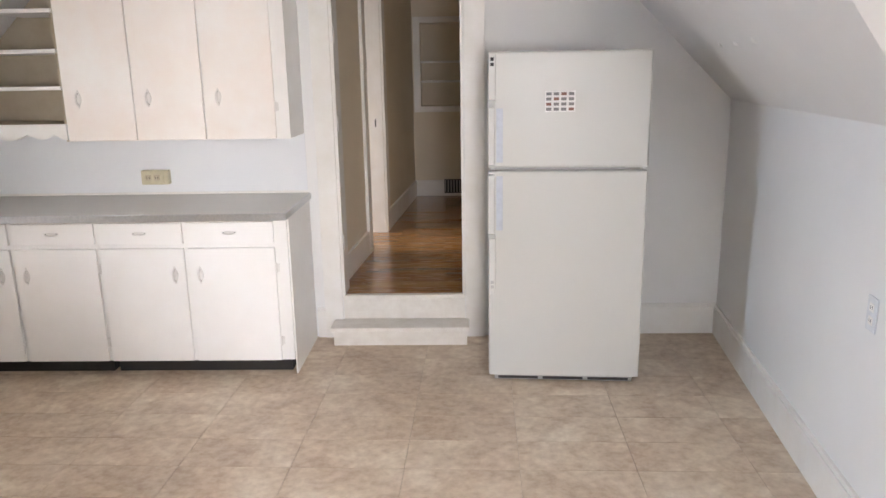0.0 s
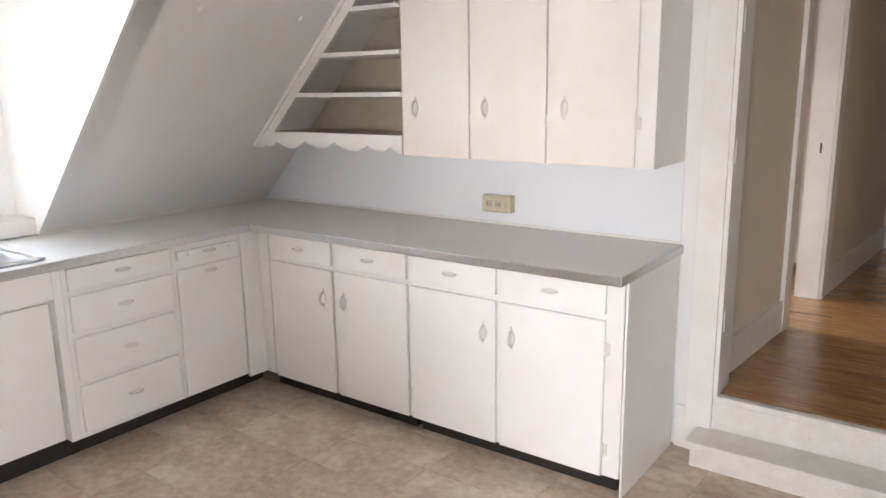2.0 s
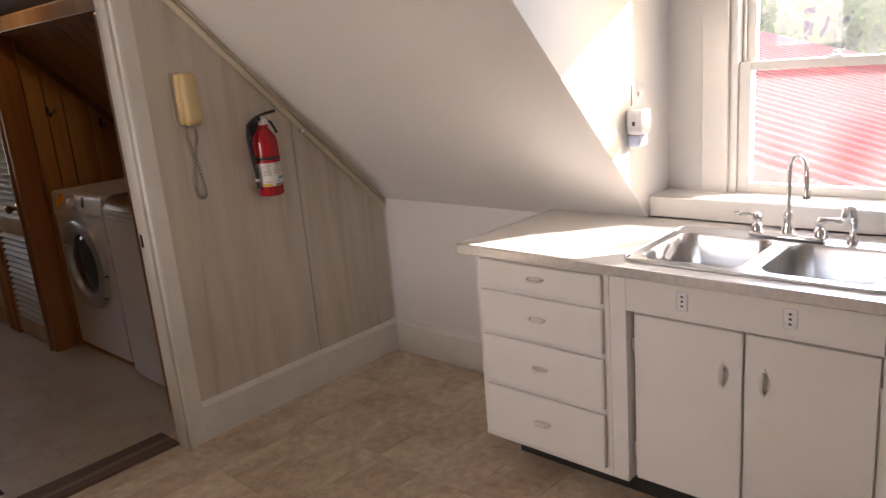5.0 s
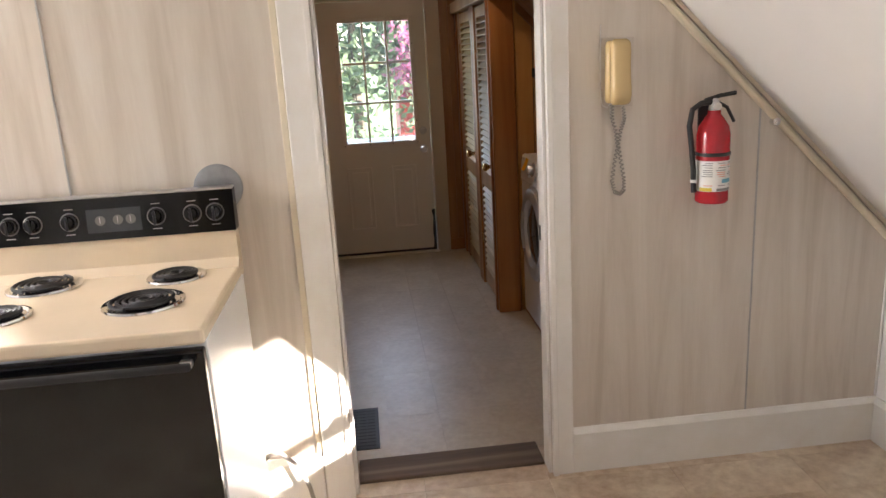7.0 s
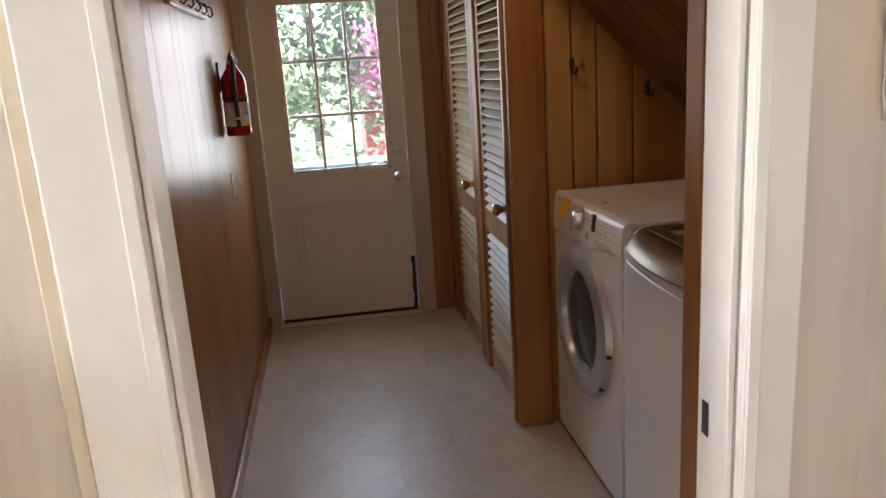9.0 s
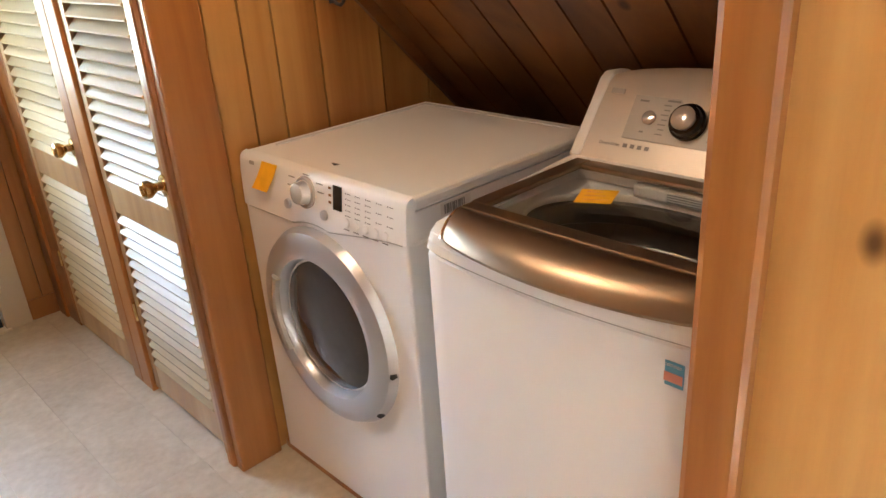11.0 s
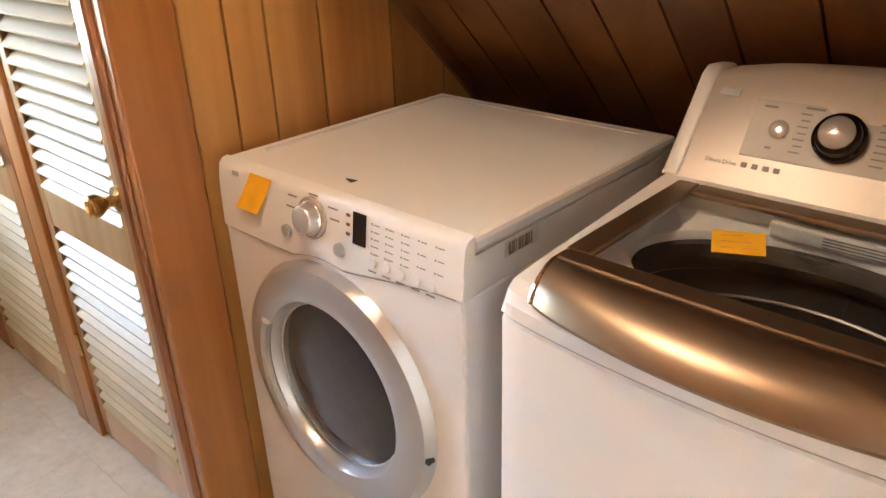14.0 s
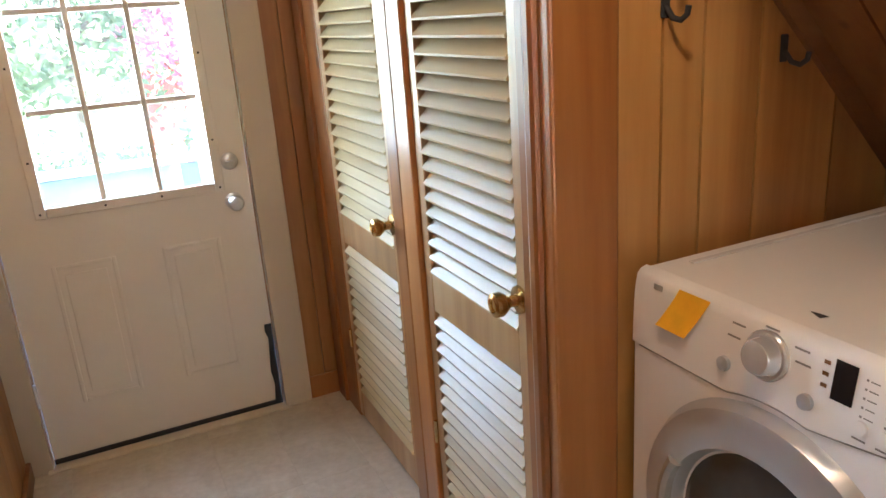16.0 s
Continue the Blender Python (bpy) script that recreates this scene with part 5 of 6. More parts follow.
bowed(bm, [(-2.4595, 1.012, 0.0), (-2.4260, 1.012, 0.15), (-2.4260, 1.0235, 0.15), (-2.4290, 1.0250, 0.15), (-2.4595, 1.0240, 0.0)], LYA, LYB + 0.018, 0.040, 28)
bx(bm, LX0 - 0.008, LX0 + 0.032, LYA + 0.029, LYB - 0.0135, 1.012, 1.0238, 0.004)
part("lid_frame", bm, LIDMETAL, lid)
for yc in (LYA - 0.004, LYB + 0.022):
    part("chrome_end", tube(bmesh.new(), [(-2.456, yc, 1.019), (-2.424, yc, 1.019), (-2.408, yc, 1.014), (-2.392, yc, 1.004), (-2.378, yc, 0.989), (-2.371, yc, 0.974)], 0.0045, 8), CHROME, lid, "bright chrome end strip", True)
g = part("lid_glass", box(LX0 + 0.0322, LX1 - 0.0098, LYA + 0.029, LYB - 0.0133, 1.013, 1.018), LIDGLASS, lid)
g.visible_shadow = False
# white inner deck with an oval mouth, and the dark drum under it
tubc = Vector((-2.632, (LYA + LYB) / 2 - 0.006, 0))


def oval(rx, ry, z, n=48):
    return [tubc + Vector((rx * math.cos(2 * math.pi * k / n), ry * math.sin(2 * math.pi * k / n), z)) for k in range(n)]


def deck_edge(p, z):
    d = p - Vector((tubc.x, tubc.y, p.z))
    hx = (LX1 - tubc.x) if d.x > 0 else (tubc.x - LX0)
    hy = (LYB - tubc.y) if d.y > 0 else (tubc.y - LYA)
    k = min(hx / max(abs(d.x), 1e-6), hy / max(abs(d.y), 1e-6))
    return Vector((tubc.x + d.x * k, tubc.y + d.y * k, z))


def hoops(bm, rows):
    rr = [[bm.verts.new(p) for p in row] for row in rows]
    for a, b in zip(rr, rr[1:]):
        for i in range(len(a)):
            bm.faces.new((a[i], a[(i + 1) % len(a)], b[(i + 1) % len(b)], b[i]))
    return rr


mouth = oval(0.152, 0.236, 0.976)
bm = bmesh.new()
hoops(bm, [[deck_edge(p, 0.982) for p in mouth], mouth, oval(0.148, 0.232, 0.970), oval(0.148, 0.232, 0.962)])
part("inner_deck", bm, APPW, wa, "white plastic deck round the drum", True)
bm = bmesh.new()
hoops(bm, [oval(0.160, 0.238, 0.961), oval(0.140, 0.224, 0.958), oval(0.138, 0.222, 0.935), oval(0.166, 0.238, 0.905)])
part("tub_rim", bm, DRUM, wa, "grey plastic tub ring", True)
bm = bmesh.new()
rr = hoops(bm, [oval(0.166, 0.236, 0.905), oval(0.170, 0.238, 0.80), oval(0.168, 0.236, 0.62), oval(0.14, 0.20, 0.57)])
bm.faces.new(rr[-1])
tb = part("drum", bm, DRUM, wa, "dark ribbed steel drum", True)
for i in range(7):
    loop = oval(0.167, 0.235, 0.64 + 0.036 * i, 40)
    part("drum_rib", tube(bmesh.new(), loop + loop[:1], 0.0035, 6), DRUMRIB, tb)
part("impeller", lathe(bmesh.new(), [(0.11, 0.575), (0.10, 0.60), (0.03, 0.625), (0.0, 0.63)], tubc, (0, 0, 1), 32), DRUM, tb, "", True)
for x, y in ((-2.475, LYA + 0.045), (-2.775, LYB - 0.075)):
    part("dispenser_cap", lathe(bmesh.new(), [(0.024, 0), (0.022, 0.018), (0.010, 0.022), (0.0, 0.022)], (x, y, 0.978), (0, 0, 1), 18), BLUEP, wa, "pale blue dispenser cap", True)
part("dispenser_tray", box(-2.797, -2.768, LYA + 0.16, LYB - 0.13, 0.978, 1.003, 0.004), APPW, wa)
for i in range(4):
    part("printed_line", box(-2.7675, -2.767, LYA + 0.24, LYB - 0.16, 0.981 + 0.005 * i, 0.983 + 0.005 * i), INK, wa)
# console
CA, CB = Vector((-2.865, 0, 1.033)), Vector((-2.965, 0, 1.183))
bm = bmesh.new()
ny = 12
rings = []
for i in range(ny + 1):
    s = -1 + 2 * i / ny
    yc = (WYA + WYB) / 2
    rise = 0.022 * (1 - s * s) - 0.015 * abs(s) ** 8
    pr = [(-3.10, 0.99), (-2.85, 1.012), (CA.x, CA.z), (CB.x, CB.z + rise - 0.012), (-2.985, CB.z + rise), (-3.05, CB.z + rise - 0.01), (-3.10, 1.15)]
    rings.append([bm.verts.new((x, yc + s * (0.309 - 0.10 * max(0.0, z - 1.02)), z)) for x, z in pr])
for a, b in zip(rings, rings[1:]):
    for i in range(len(a)):
        bm.faces.new((a[i], a[(i + 1) % len(a)], b[(i + 1) % len(a)], b[i]))
bm.faces.new(rings[0][::-1]), bm.faces.new(rings[-1])
con = part("console", bm, CONSOLE, wa, "champagne slanted control console", True)
for i in (0, 1):
    yy = (WYA + 0.006, WYB - 0.034)[i]
    cap = prism(bmesh.new(), [(-3.098, 0.995), (-2.846, 1.014), (CA.x + 0.002, CA.z + 0.002), (CB.x + 0.002, CB.z - 0.012), (-2.985, CB.z), (-3.05, CB.z - 0.006), (-3.098, 1.15)], "y", yy, yy + 0.028)
    bmesh.ops.bevel(cap, geom=list(cap.edges), offset=0.006, segments=2, affect="EDGES", profile=0.5)
    part("end_cap", cap, APPW, con, "white plastic end cap", True)
CV = (CB - CA).normalized()
CN = Vector((CV.z, 0, -CV.x)).normalized()


def wpan(y, s):
    """A point on the console; s metres up its face."""
    return Vector((CA.x, y, CA.z)) + CV * s


part("control_plate", plate(bmesh.new(), 0.003, wpan, 0, 0, -0.615, -0.150, 0.033, 0.134, CN), PLATEG, con, "silver control plate")


def wpan2(y, s):
    return wpan(y, s) + CN * 0.0034


part("screen", plate(bmesh.new(), 0.002, wpan2, 0, 0, -0.357, -0.155, 0.042, 0.122, CN), SCREEN, con, "dark glossy display")
kb = part("dial", lathe(bmesh.new(), [(0.040, 0), (0.040, 0.012), (0.036, 0.014), (0.033, 0.026), (0.0275, 0.028)], wpan2(-0.471, 0.085), CN, 32), BLACKGL, con, "black-ringed silver dial", True)
part("dial_cap", lathe(bmesh.new(), [(0.0265, 0.024), (0.0265, 0.034), (0.022, 0.0375), (0.0, 0.038)], wpan2(-0.471, 0.085), CN, 24), DIALS, kb, "", True)
for y in (-0.565, -0.380):
    part("button", lathe(bmesh.new(), [(0.016, 0), (0.016, 0.004), (0.011, 0.006), (0.0, 0.006)], wpan2(y, 0.085), CN, 18), DIALS, con, "", True)
bm = bmesh.new()
for k in range(7):
    plate(bm, 0.0006, wpan2, 0, 0, -0.540 + 0.004 * (k % 2), -0.522, 0.050 + k * 0.011, 0.0525 + k * 0.011, CN)
    plate(bm, 0.0006, wpan2, 0, 0, -0.420, -0.400, 0.050 + k * 0.011, 0.0525 + k * 0.011, CN)
for y, s, w in ((-0.600, 0.120, 0.022), (-0.535, 0.126, 0.03), (-0.578, 0.050, 0.010)):
    plate(bm, 0.0006, wpan2, 0, 0, y, y + w, s, s + 0.004, CN)
tagged(part("printing", bm, INK, con), "tiny grey printed cycle labels", kind="stuff")
bm = bmesh.new()
for k in range(8):
    for y in (-0.355, -0.178):
        plate(bm, 0.0005, lambda a, b: wpan2(a, b) + CN * 0.0022, 0, 0, y, y + 0.018, 0.050 + k * 0.008, 0.0518 + k * 0.008, CN)
tagged(part("screen_printing", bm, INK, con), "faint printing on the dark display", kind="stuff")
bm = bmesh.new()
for k in range(4):
    plate(bm, 0.0008, wpan, 0, 0, -0.606 + 0.018 * k, -0.596 + 0.018 * k, 0.012, 0.021, CN)
tagged(part("badge_printing", bm, INK, con), "row of small dark badges", kind="stuff")
part("maker_badge", plate(bmesh.new(), 0.0015, wpan, 0, 0, -0.682, -0.648, 0.133, 0.145, CN), GREYP, con)


def writing(text, size, m, material, parent, name="lettering"):
    cu = bpy.data.curves.new(name, "FONT")
    cu.body, cu.size, cu.extrude = text, size, 0.0003
    tmp = bpy.data.objects.new(name, cu)
    scene.collection.objects.link(tmp)
    bpy.context.view_layer.update()
    me = bpy.data.meshes.new_from_object(tmp.evaluated_get(bpy.context.evaluated_depsgraph_get()))
    bpy.data.objects.remove(tmp)
    me.transform(m)
    me.materials.clear()
    me.materials.append(material)
    ob = new(name, me)
    ob.parent = parent
    base = Vector((0, 0, 0))
    p = parent
    while p is not None:
        base += p.location
        p = p.parent
    ob.location = -base
    return ob


def facing(at, right, up):
    r, u = Vector(right).normalized(), Vector(up).normalized()
    n = r.cross(u)
    m = Matrix((r, u, n)).transposed().to_4x4()
    m.translation = Vector(at)
    return m


writing("Direct Drive", 0.0105, facing(wpan(-0.668, 0.012) + CN * 0.001, (0, 1, 0), CV), INK, con)
part("front_seam", bowed(bmesh.new(), [(WFX - 0.04, 0.9267, 0), (WFX - 0.003, 0.9267, 1), (WFX - 0.003, 0.9293, 1), (WFX - 0.04, 0.9293, 0)], WYA + 0.004, WYB - 0.004, WBOW, 24, 0.006), GREYP, wa)
SFX = WFX + WBOW * 0.44
st1 = part("sticker", box(SFX + 0.0003, SFX + 0.001, -0.203, -0.168, 0.855, 0.898), LABELB, wa, "blue and salmon certified sticker")
part("sticker_patch", box(SFX + 0.0011, SFX + 0.0014, -0.201, -0.170, 0.862, 0.878), LABELR, st1)
writing("CERTIFIED", 0.0062, facing((SFX + 0.0014, -0.201, 0.889), (0, 1, 0), (0, 0, 1)), LABELW, st1)
st2 = part("sticker", box(SFX + 0.0003, SFX + 0.001, -0.164, -0.121, 0.845, 0.905), LABELW, wa, "white ten-year guarantee sticker")
writing("Direct Drive", 0.0065, facing((SFX + 0.0014, -0.161, 0.896), (0, 1, 0), (0, 0, 1)), INK, st2)
writing("10", 0.030, facing((SFX + 0.0014, -0.160, 0.862), (0, 1, 0), (0, 0, 1)), INK, st2)
writing("YEAR", 0.0055, facing((SFX + 0.0014, -0.134, 0.873), (0, 1, 0), (0, 0, 1)), INK, st2)
n2 = thing("sticky_note", (-2.65, -0.5, 1.02), "orange sticky note lying on the washer lid glass", "note", "sticky notes")
bm = prism(bmesh.new(), [(-2.579, -0.523), (-2.610, -0.460), (-2.681, -0.487), (-2.650, -0.553)], "z", 1.0185, 1.0195)
part("paper", bm, ORANGE, n2)
bm = bmesh.new()
for k in range(3):
    a, b = Vector((-2.600 - 0.020 * k, -0.519 - 0.008 * k, 1.0197)), Vector((-2.624 - 0.020 * k, -0.474 - 0.008 * k, 1.0197))
    rod(bm, a, a + (b - a) * (1.0 - 0.2 * k), 0.0006, n=5)
part("pen_marks", bm, LABELR, n2)
solid("laundry_kerb", box(-2.50, -2.43, -1.55, -0.06, -0.004, 0.028, 0.006), REDPINE, "dark stained wooden floor strip below the machines", "trim")

# ---- stove ----
sv = thing("electric_stove", (-0.65, 0.65, 0), "cream and black electric coil stove with white sides", "stove")
EX0, EX1, EY0, EY1 = -1.055, -0.295, 0.345, 1.018
part("body", box(EX0, EX1, EY0, EY1 - 0.04, 0.02, 0.913, 0.004), APPW, sv)
part("cooktop", box(EX0 - 0.004, EX1 + 0.004, EY0 + 0.03, EY1, 0.915, 0.957, 0.010), CREAM, sv)
bm = prism(bmesh.new(), [(EY0, 0.915), (EY0 + 0.0295, 0.915), (EY0 + 0.085, 0.9575), (EY0 + 0.060, 0.985), (EY0 + 0.055, 1.075), (EY0, 1.075)], "x", EX0 - 0.003, EX1 + 0.003)
part("backguard", bm, CREAM, sv)
cp = part("control_panel", prism(bmesh.new(), [(EY0, 1.076), (EY0 + 0.062, 1.076), (EY0 + 0.045, 1.21), (EY0, 1.21)], "x", EX0 - 0.006, EX1 + 0.006), BLACKGL, sv, "black glass control panel")
part("top_trim", box(EX0 - 0.006, EX1 + 0.006, EY0, EY0 + 0.046, 1.2105, 1.217, 0.002), ALU, cp)


def span(x, z):
    return Vector((x, EY0 + 0.062 - (z - 1.076) * 0.127, z))


SN = Vector((0, 1, 0.127)).normalized()
for x in (-1.0, -0.928, -0.815, -0.545, -0.432, -0.362):
    k = part("knob", lathe(bmesh.new(), [(0.026, 0), (0.025, 0.010), (0.020, 0.012), (0.018, 0.024), (0.0, 0.026)], span(x, 1.14), SN, 20), BLACKGL, cp, "black knob", True)
    part("knob_grip", box(x - 0.004, x + 0.004, EY0 + 0.078, EY0 + 0.088, 1.118, 1.162, 0.002), COIL, k)
    part("dial_ring", lathe(bmesh.new(), [(0.030, 0.0003), (0.030, 0.001), (0.0275, 0.001), (0.0275, 0.0003)], span(x, 1.14), SN, 24), INK, cp)
bm = bmesh.new()
lo = [span(x, z) + SN * 0.0004 for x, z in ((-0.768, 1.10), (-0.598, 1.10), (-0.598, 1.175), (-0.768, 1.175))]
vs = [bm.verts.new(p) for p in lo] + [bm.verts.new(p + SN * 0.002) for p in lo]
for i in range(4):
    bm.faces.new((vs[i], vs[(i + 1) % 4], vs[4 + (i + 1) % 4], vs[4 + i]))
bm.faces.new(vs[:4]), bm.faces.new(vs[4:])
ck = part("clock_window", bm, CLOCKG, cp, "dark grey clock window")
for x in (-0.735, -0.695, -0.64):
    part("clock_dial", lathe(bmesh.new(), [(0.016, 0.0026), (0.016, 0.0034), (0.013, 0.0034), (0.013, 0.0026)], span(x, 1.138), SN, 20), INK, ck)
    part("clock_hand", box(x - 0.001, x + 0.001, EY0 + 0.0595, EY0 + 0.0605, 1.130, 1.150), LABELW, ck)
bm = bmesh.new()
for x in (-1.0, -0.928, -0.815, -0.545, -0.432, -0.362):
    for z in (1.180, 1.100):
        p = span(x, z) + SN * 0.0006
        bx(bm, p.x - 0.014, p.x + 0.014, p.y - 0.0004, p.y + 0.0004, p.z - 0.0015, p.z + 0.0015)
tagged(part("printing", bm, GREYP, cp), "tiny white printing", kind="stuff")
for x, y, r in ((-0.875, 0.495, 0.074), (-0.844, 0.752, 0.096), (-0.470, 0.485, 0.094), (-0.455, 0.775, 0.074)):
    b = part("burner", lathe(bmesh.new(), [(r + 0.018, 0.0), (r + 0.016, 0.006), (r + 0.006, 0.005), (r, -0.001), (0.0, -0.001)], (x, y, 0.9585), (0, 0, 1), 40), CHROME, sv, "chrome drip pan", True)
    turns = 4.2
    pts = [(x + (0.016 + (r - 0.02) * i / 110) * math.cos(2 * math.pi * turns * i / 110), y + (0.016 + (r - 0.02) * i / 110) * math.sin(2 * math.pi * turns * i / 110), 0.969) for i in range(111)]
    part("coil", tube(bmesh.new(), pts, 0.0062, 6), COIL, b, "black spiral heating coil", True)
dv = part("oven_door", box(EX0 + 0.004, EX1 - 0.004, EY1 - 0.039, EY1 + 0.0, 0.20, 0.900, 0.006), BLACKGL, sv, "black glass oven door")
bm = box(EX0 + 0.03, EX1 - 0.03, EY1 + 0.028, EY1 + 0.046, 0.862, 0.884, 0.006)
part("handle", bm, RUBBER, dv)
for x in (EX0 + 0.03, EX1 - 0.06):
    part("handle_bracket", box(x, x + 0.03, EY1 + 0.0005, EY1 + 0.0279, 0.864, 0.882, 0.003), ALU, dv)
part("drawer", box(EX0 + 0.004, EX1 - 0.004, EY1 - 0.039, EY1 - 0.003, 0.03, 0.192, 0.006), BLACKGL, sv, "black storage drawer")
cd = tube(bmesh.new(), [(-1.04, 0.36, 0.20), (-1.075, 0.37, 0.235), (-1.11, 0.375, 0.235), (-1.16, 0.38, 0.19), (-1.20, 0.385, 0.10), (-1.215, 0.39, 0.02)], 0.008, 8)
solid("power_cord", cd, CORD, "grey stove power cord hanging to the floor", "cable", smooth=True)
fc = lathe(bmesh.new(), [(0.080, 0), (0.080, 0.004), (0.07, 0.008), (0.03, 0.010), (0.0, 0.011)], (-1.006, SW + 0.001, 1.205), (0, 1, 0), 40)
solid("flue_cover", fc, GALV, "round grey metal flue cover on the panel wall", "cover", smooth=True)

# ---- laundry woodwork ----
pw = thing("corner_post", (-2.32, -1.58, 0), "red-brown knotty pine corner post with a rounded edge", "post")
part("post_face", box(-2.405, -2.262, -1.572, -1.535, 0, 1.898, 0.006), REDPINE, pw)
part("edge_moulding", box(-2.30, -2.250, -1.612, -1.5725, 0, 1.898, 0.012), REDPINE, pw)
pn = thing("corner_post", (-2.29, -0.06, 0), "varnished pine corner post beside the washer", "post")
part("post_face", box(-2.33, -2.248, -0.105, -0.022, 0, 1.898, 0.012), REDPINE, pn)
board("beam", box(-2.40, -2.245, -3.19, -0.022, 1.90, 1.978, 0.006), LOUVREZ, "pale wooden beam over the closets and alcove", "trim")
wsb = structure("wall_boards_alcove", box(-3.66, -2.41, -1.574, -1.572, 0, 0.02), DARK, "knotty pine boards of the laundry alcove wall")
edges = [-2.407, -2.518, -2.617, -2.763, -2.988, -3.180, -3.33, -3.50]
for a, b in zip(edges, edges[1:]):
    top_a, top_b = min(2.23, slope_z(a) - 0.006), min(2.23, slope_z(b) - 0.006)
    bm = prism(bmesh.new(), [(a - 0.0035, 0.0), (a - 0.0035, top_a), (b + 0.0035, top_b), (b + 0.0035, 0.0)], "y", -1.572, -1.558)
    part("plank", bm, PINE, wsb)
# These boards carry the slope's shade in their colour.
ssl = structure("wall_boards_slope", box(-3.5, -3.49, -1.55, -0.05, 0.83, 0.835), DARK, "knotty pine boards on the sloped wall, coloured dark as in shade")
ys = [-1.556, -1.42, -1.29, -1.13, -1.00, -0.85, -0.72, -0.56, -0.43, -0.28, -0.15, -0.024]
n2d = Vector((1, 0, -1)).normalized()
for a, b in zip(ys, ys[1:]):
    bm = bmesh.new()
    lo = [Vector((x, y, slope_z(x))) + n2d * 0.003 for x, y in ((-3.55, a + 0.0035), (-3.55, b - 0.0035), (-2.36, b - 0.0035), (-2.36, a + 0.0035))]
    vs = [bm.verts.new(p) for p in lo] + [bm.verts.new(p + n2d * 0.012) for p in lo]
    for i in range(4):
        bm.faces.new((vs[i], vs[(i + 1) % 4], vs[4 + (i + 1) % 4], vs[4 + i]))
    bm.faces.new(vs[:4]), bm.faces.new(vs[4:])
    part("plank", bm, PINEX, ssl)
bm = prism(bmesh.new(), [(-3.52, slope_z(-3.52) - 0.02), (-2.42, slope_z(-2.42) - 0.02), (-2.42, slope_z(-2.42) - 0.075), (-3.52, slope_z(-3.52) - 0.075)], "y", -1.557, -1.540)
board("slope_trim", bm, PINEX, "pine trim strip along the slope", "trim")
# pine boards beside the back door
wdb = structure("wall_boards_south", box(-2.28, -2.16, LBY - 0.0195, LBY - 0.018, 0.0, 0.01), DARK, "pine boards beside the back door")
for a, b in ((-2.158, -2.225), (-2.227, -2.290)):
    part("plank", box(b, a, LBY - 0.0175, LBY - 0.004, 0.0, 2.22, 0.002), PINE, wdb)
board("baseboard", box(-2.284, -2.157, LBY - 0.0035, LBY + 0.010, 0, 0.095, 0.003), REDPINE, "dark pine baseboard", "baseboard")
# glossy east boards
web = structure("wall_boards_east", box(LEX + 0.0195, LEX + 0.0198, -3.2, 0.2, 0, 0.02), DARK, "glossy brown panel boards with narrow grooves")
y = -3.188
k = 0
while y < 0.22:
    w = (0.30, 0.20, 0.41)[k % 3]
    part("plank", box(LEX + 0.012, LEX + 0.019, y + 0.0008, min(y + w, 0.236) - 0.0008, 0.0, 2.23, 0.001), EASTP, web)
    y += w
    k += 1
board("baseboard", box(LEX - 0.006, LEX + 0.0115, -3.18, 0.236, 0, 0.07, 0.004), REDPINE, "dark wooden baseboard", "baseboard")

# louvred closet doors
def louvre_door(y0, y1, label, nm):
    d = tagged(placed(new(nm), (CX, (y0 + y1) / 2, 0.02)), label, "door", kind="structure")
    z0, z1 = 0.02, 1.885
    for a, b in ((y0, y0 + 0.042), (y1 - 0.042, y1)):
        part("stile", box(CX - 0.032, CX, a, b, z0, z1, 0.003), LOUVREZ, d)
    for a, b in ((z0, z0 + 0.11), (0.722, 0.826), (z1 - 0.07, z1)):
        part("rail", box(CX - 0.031, CX - 0.001, y0 + 0.0425, y1 - 0.0425, a, b, 0.002), LOUVREZ, d)
    for a, b in ((z0 + 0.11, 0.722), (0.826, z1 - 0.07)):
        n = round((b - a) / 0.040)
        for i in range(n):
            z = a + (i + 0.5) * (b - a) / n
            bm = prism(bmesh.new(), [(CX - 0.033, z + 0.017), (CX - 0.027, z + 0.020), (CX + 0.004, z - 0.012), (CX + 0.003, z - 0.017), (CX - 0.003, z - 0.018)], "y", y0 + 0.043, y1 - 0.043)
            part("slat", bm, LOUVRE, d)
    k = part("door_knob", lathe(bmesh.new(), [(0.030, 0), (0.029, 0.005), (0.013, 0.009), (0.012, 0.026), (0.020, 0.036), (0.026, 0.046), (0.025, 0.062), (0.016, 0.066), (0.015, 0.061)], (CX + 0.0005, y1 - 0.03, 0.905), (1, 0, 0), 28), BRASS, d, "polished brass knob", True)
    for z in (0.30, 1.6):
        part("hinge", rod(bmesh.new(), (CX + 0.004, y0 - 0.003, z), (CX + 0.004, y0 - 0.003, z + 0.07), 0.006, n=10), BRASS, d, "brass hinge")
    return d


louvre_door(-2.955, -2.372, "louvred wooden closet door with a brass knob, closed", "door_2")
louvre_door(-2.195, -1.672, "louvred wooden closet door with a brass knob, closed", "door_3")
for y0, y1 in ((-3.19, -3.10), (-3.098, -2.962), (-2.366, -2.290), (-2.288, -2.201), (-1.666, -1.6125)):
    board("closet_trim", box(CX - 0.04, CX + (0.012 if y1 - y0 < 0.1 else 0.0), y0, y1, 0, 1.898, 0.004), REDPINE, "red-brown pine closet door trim", "trim")

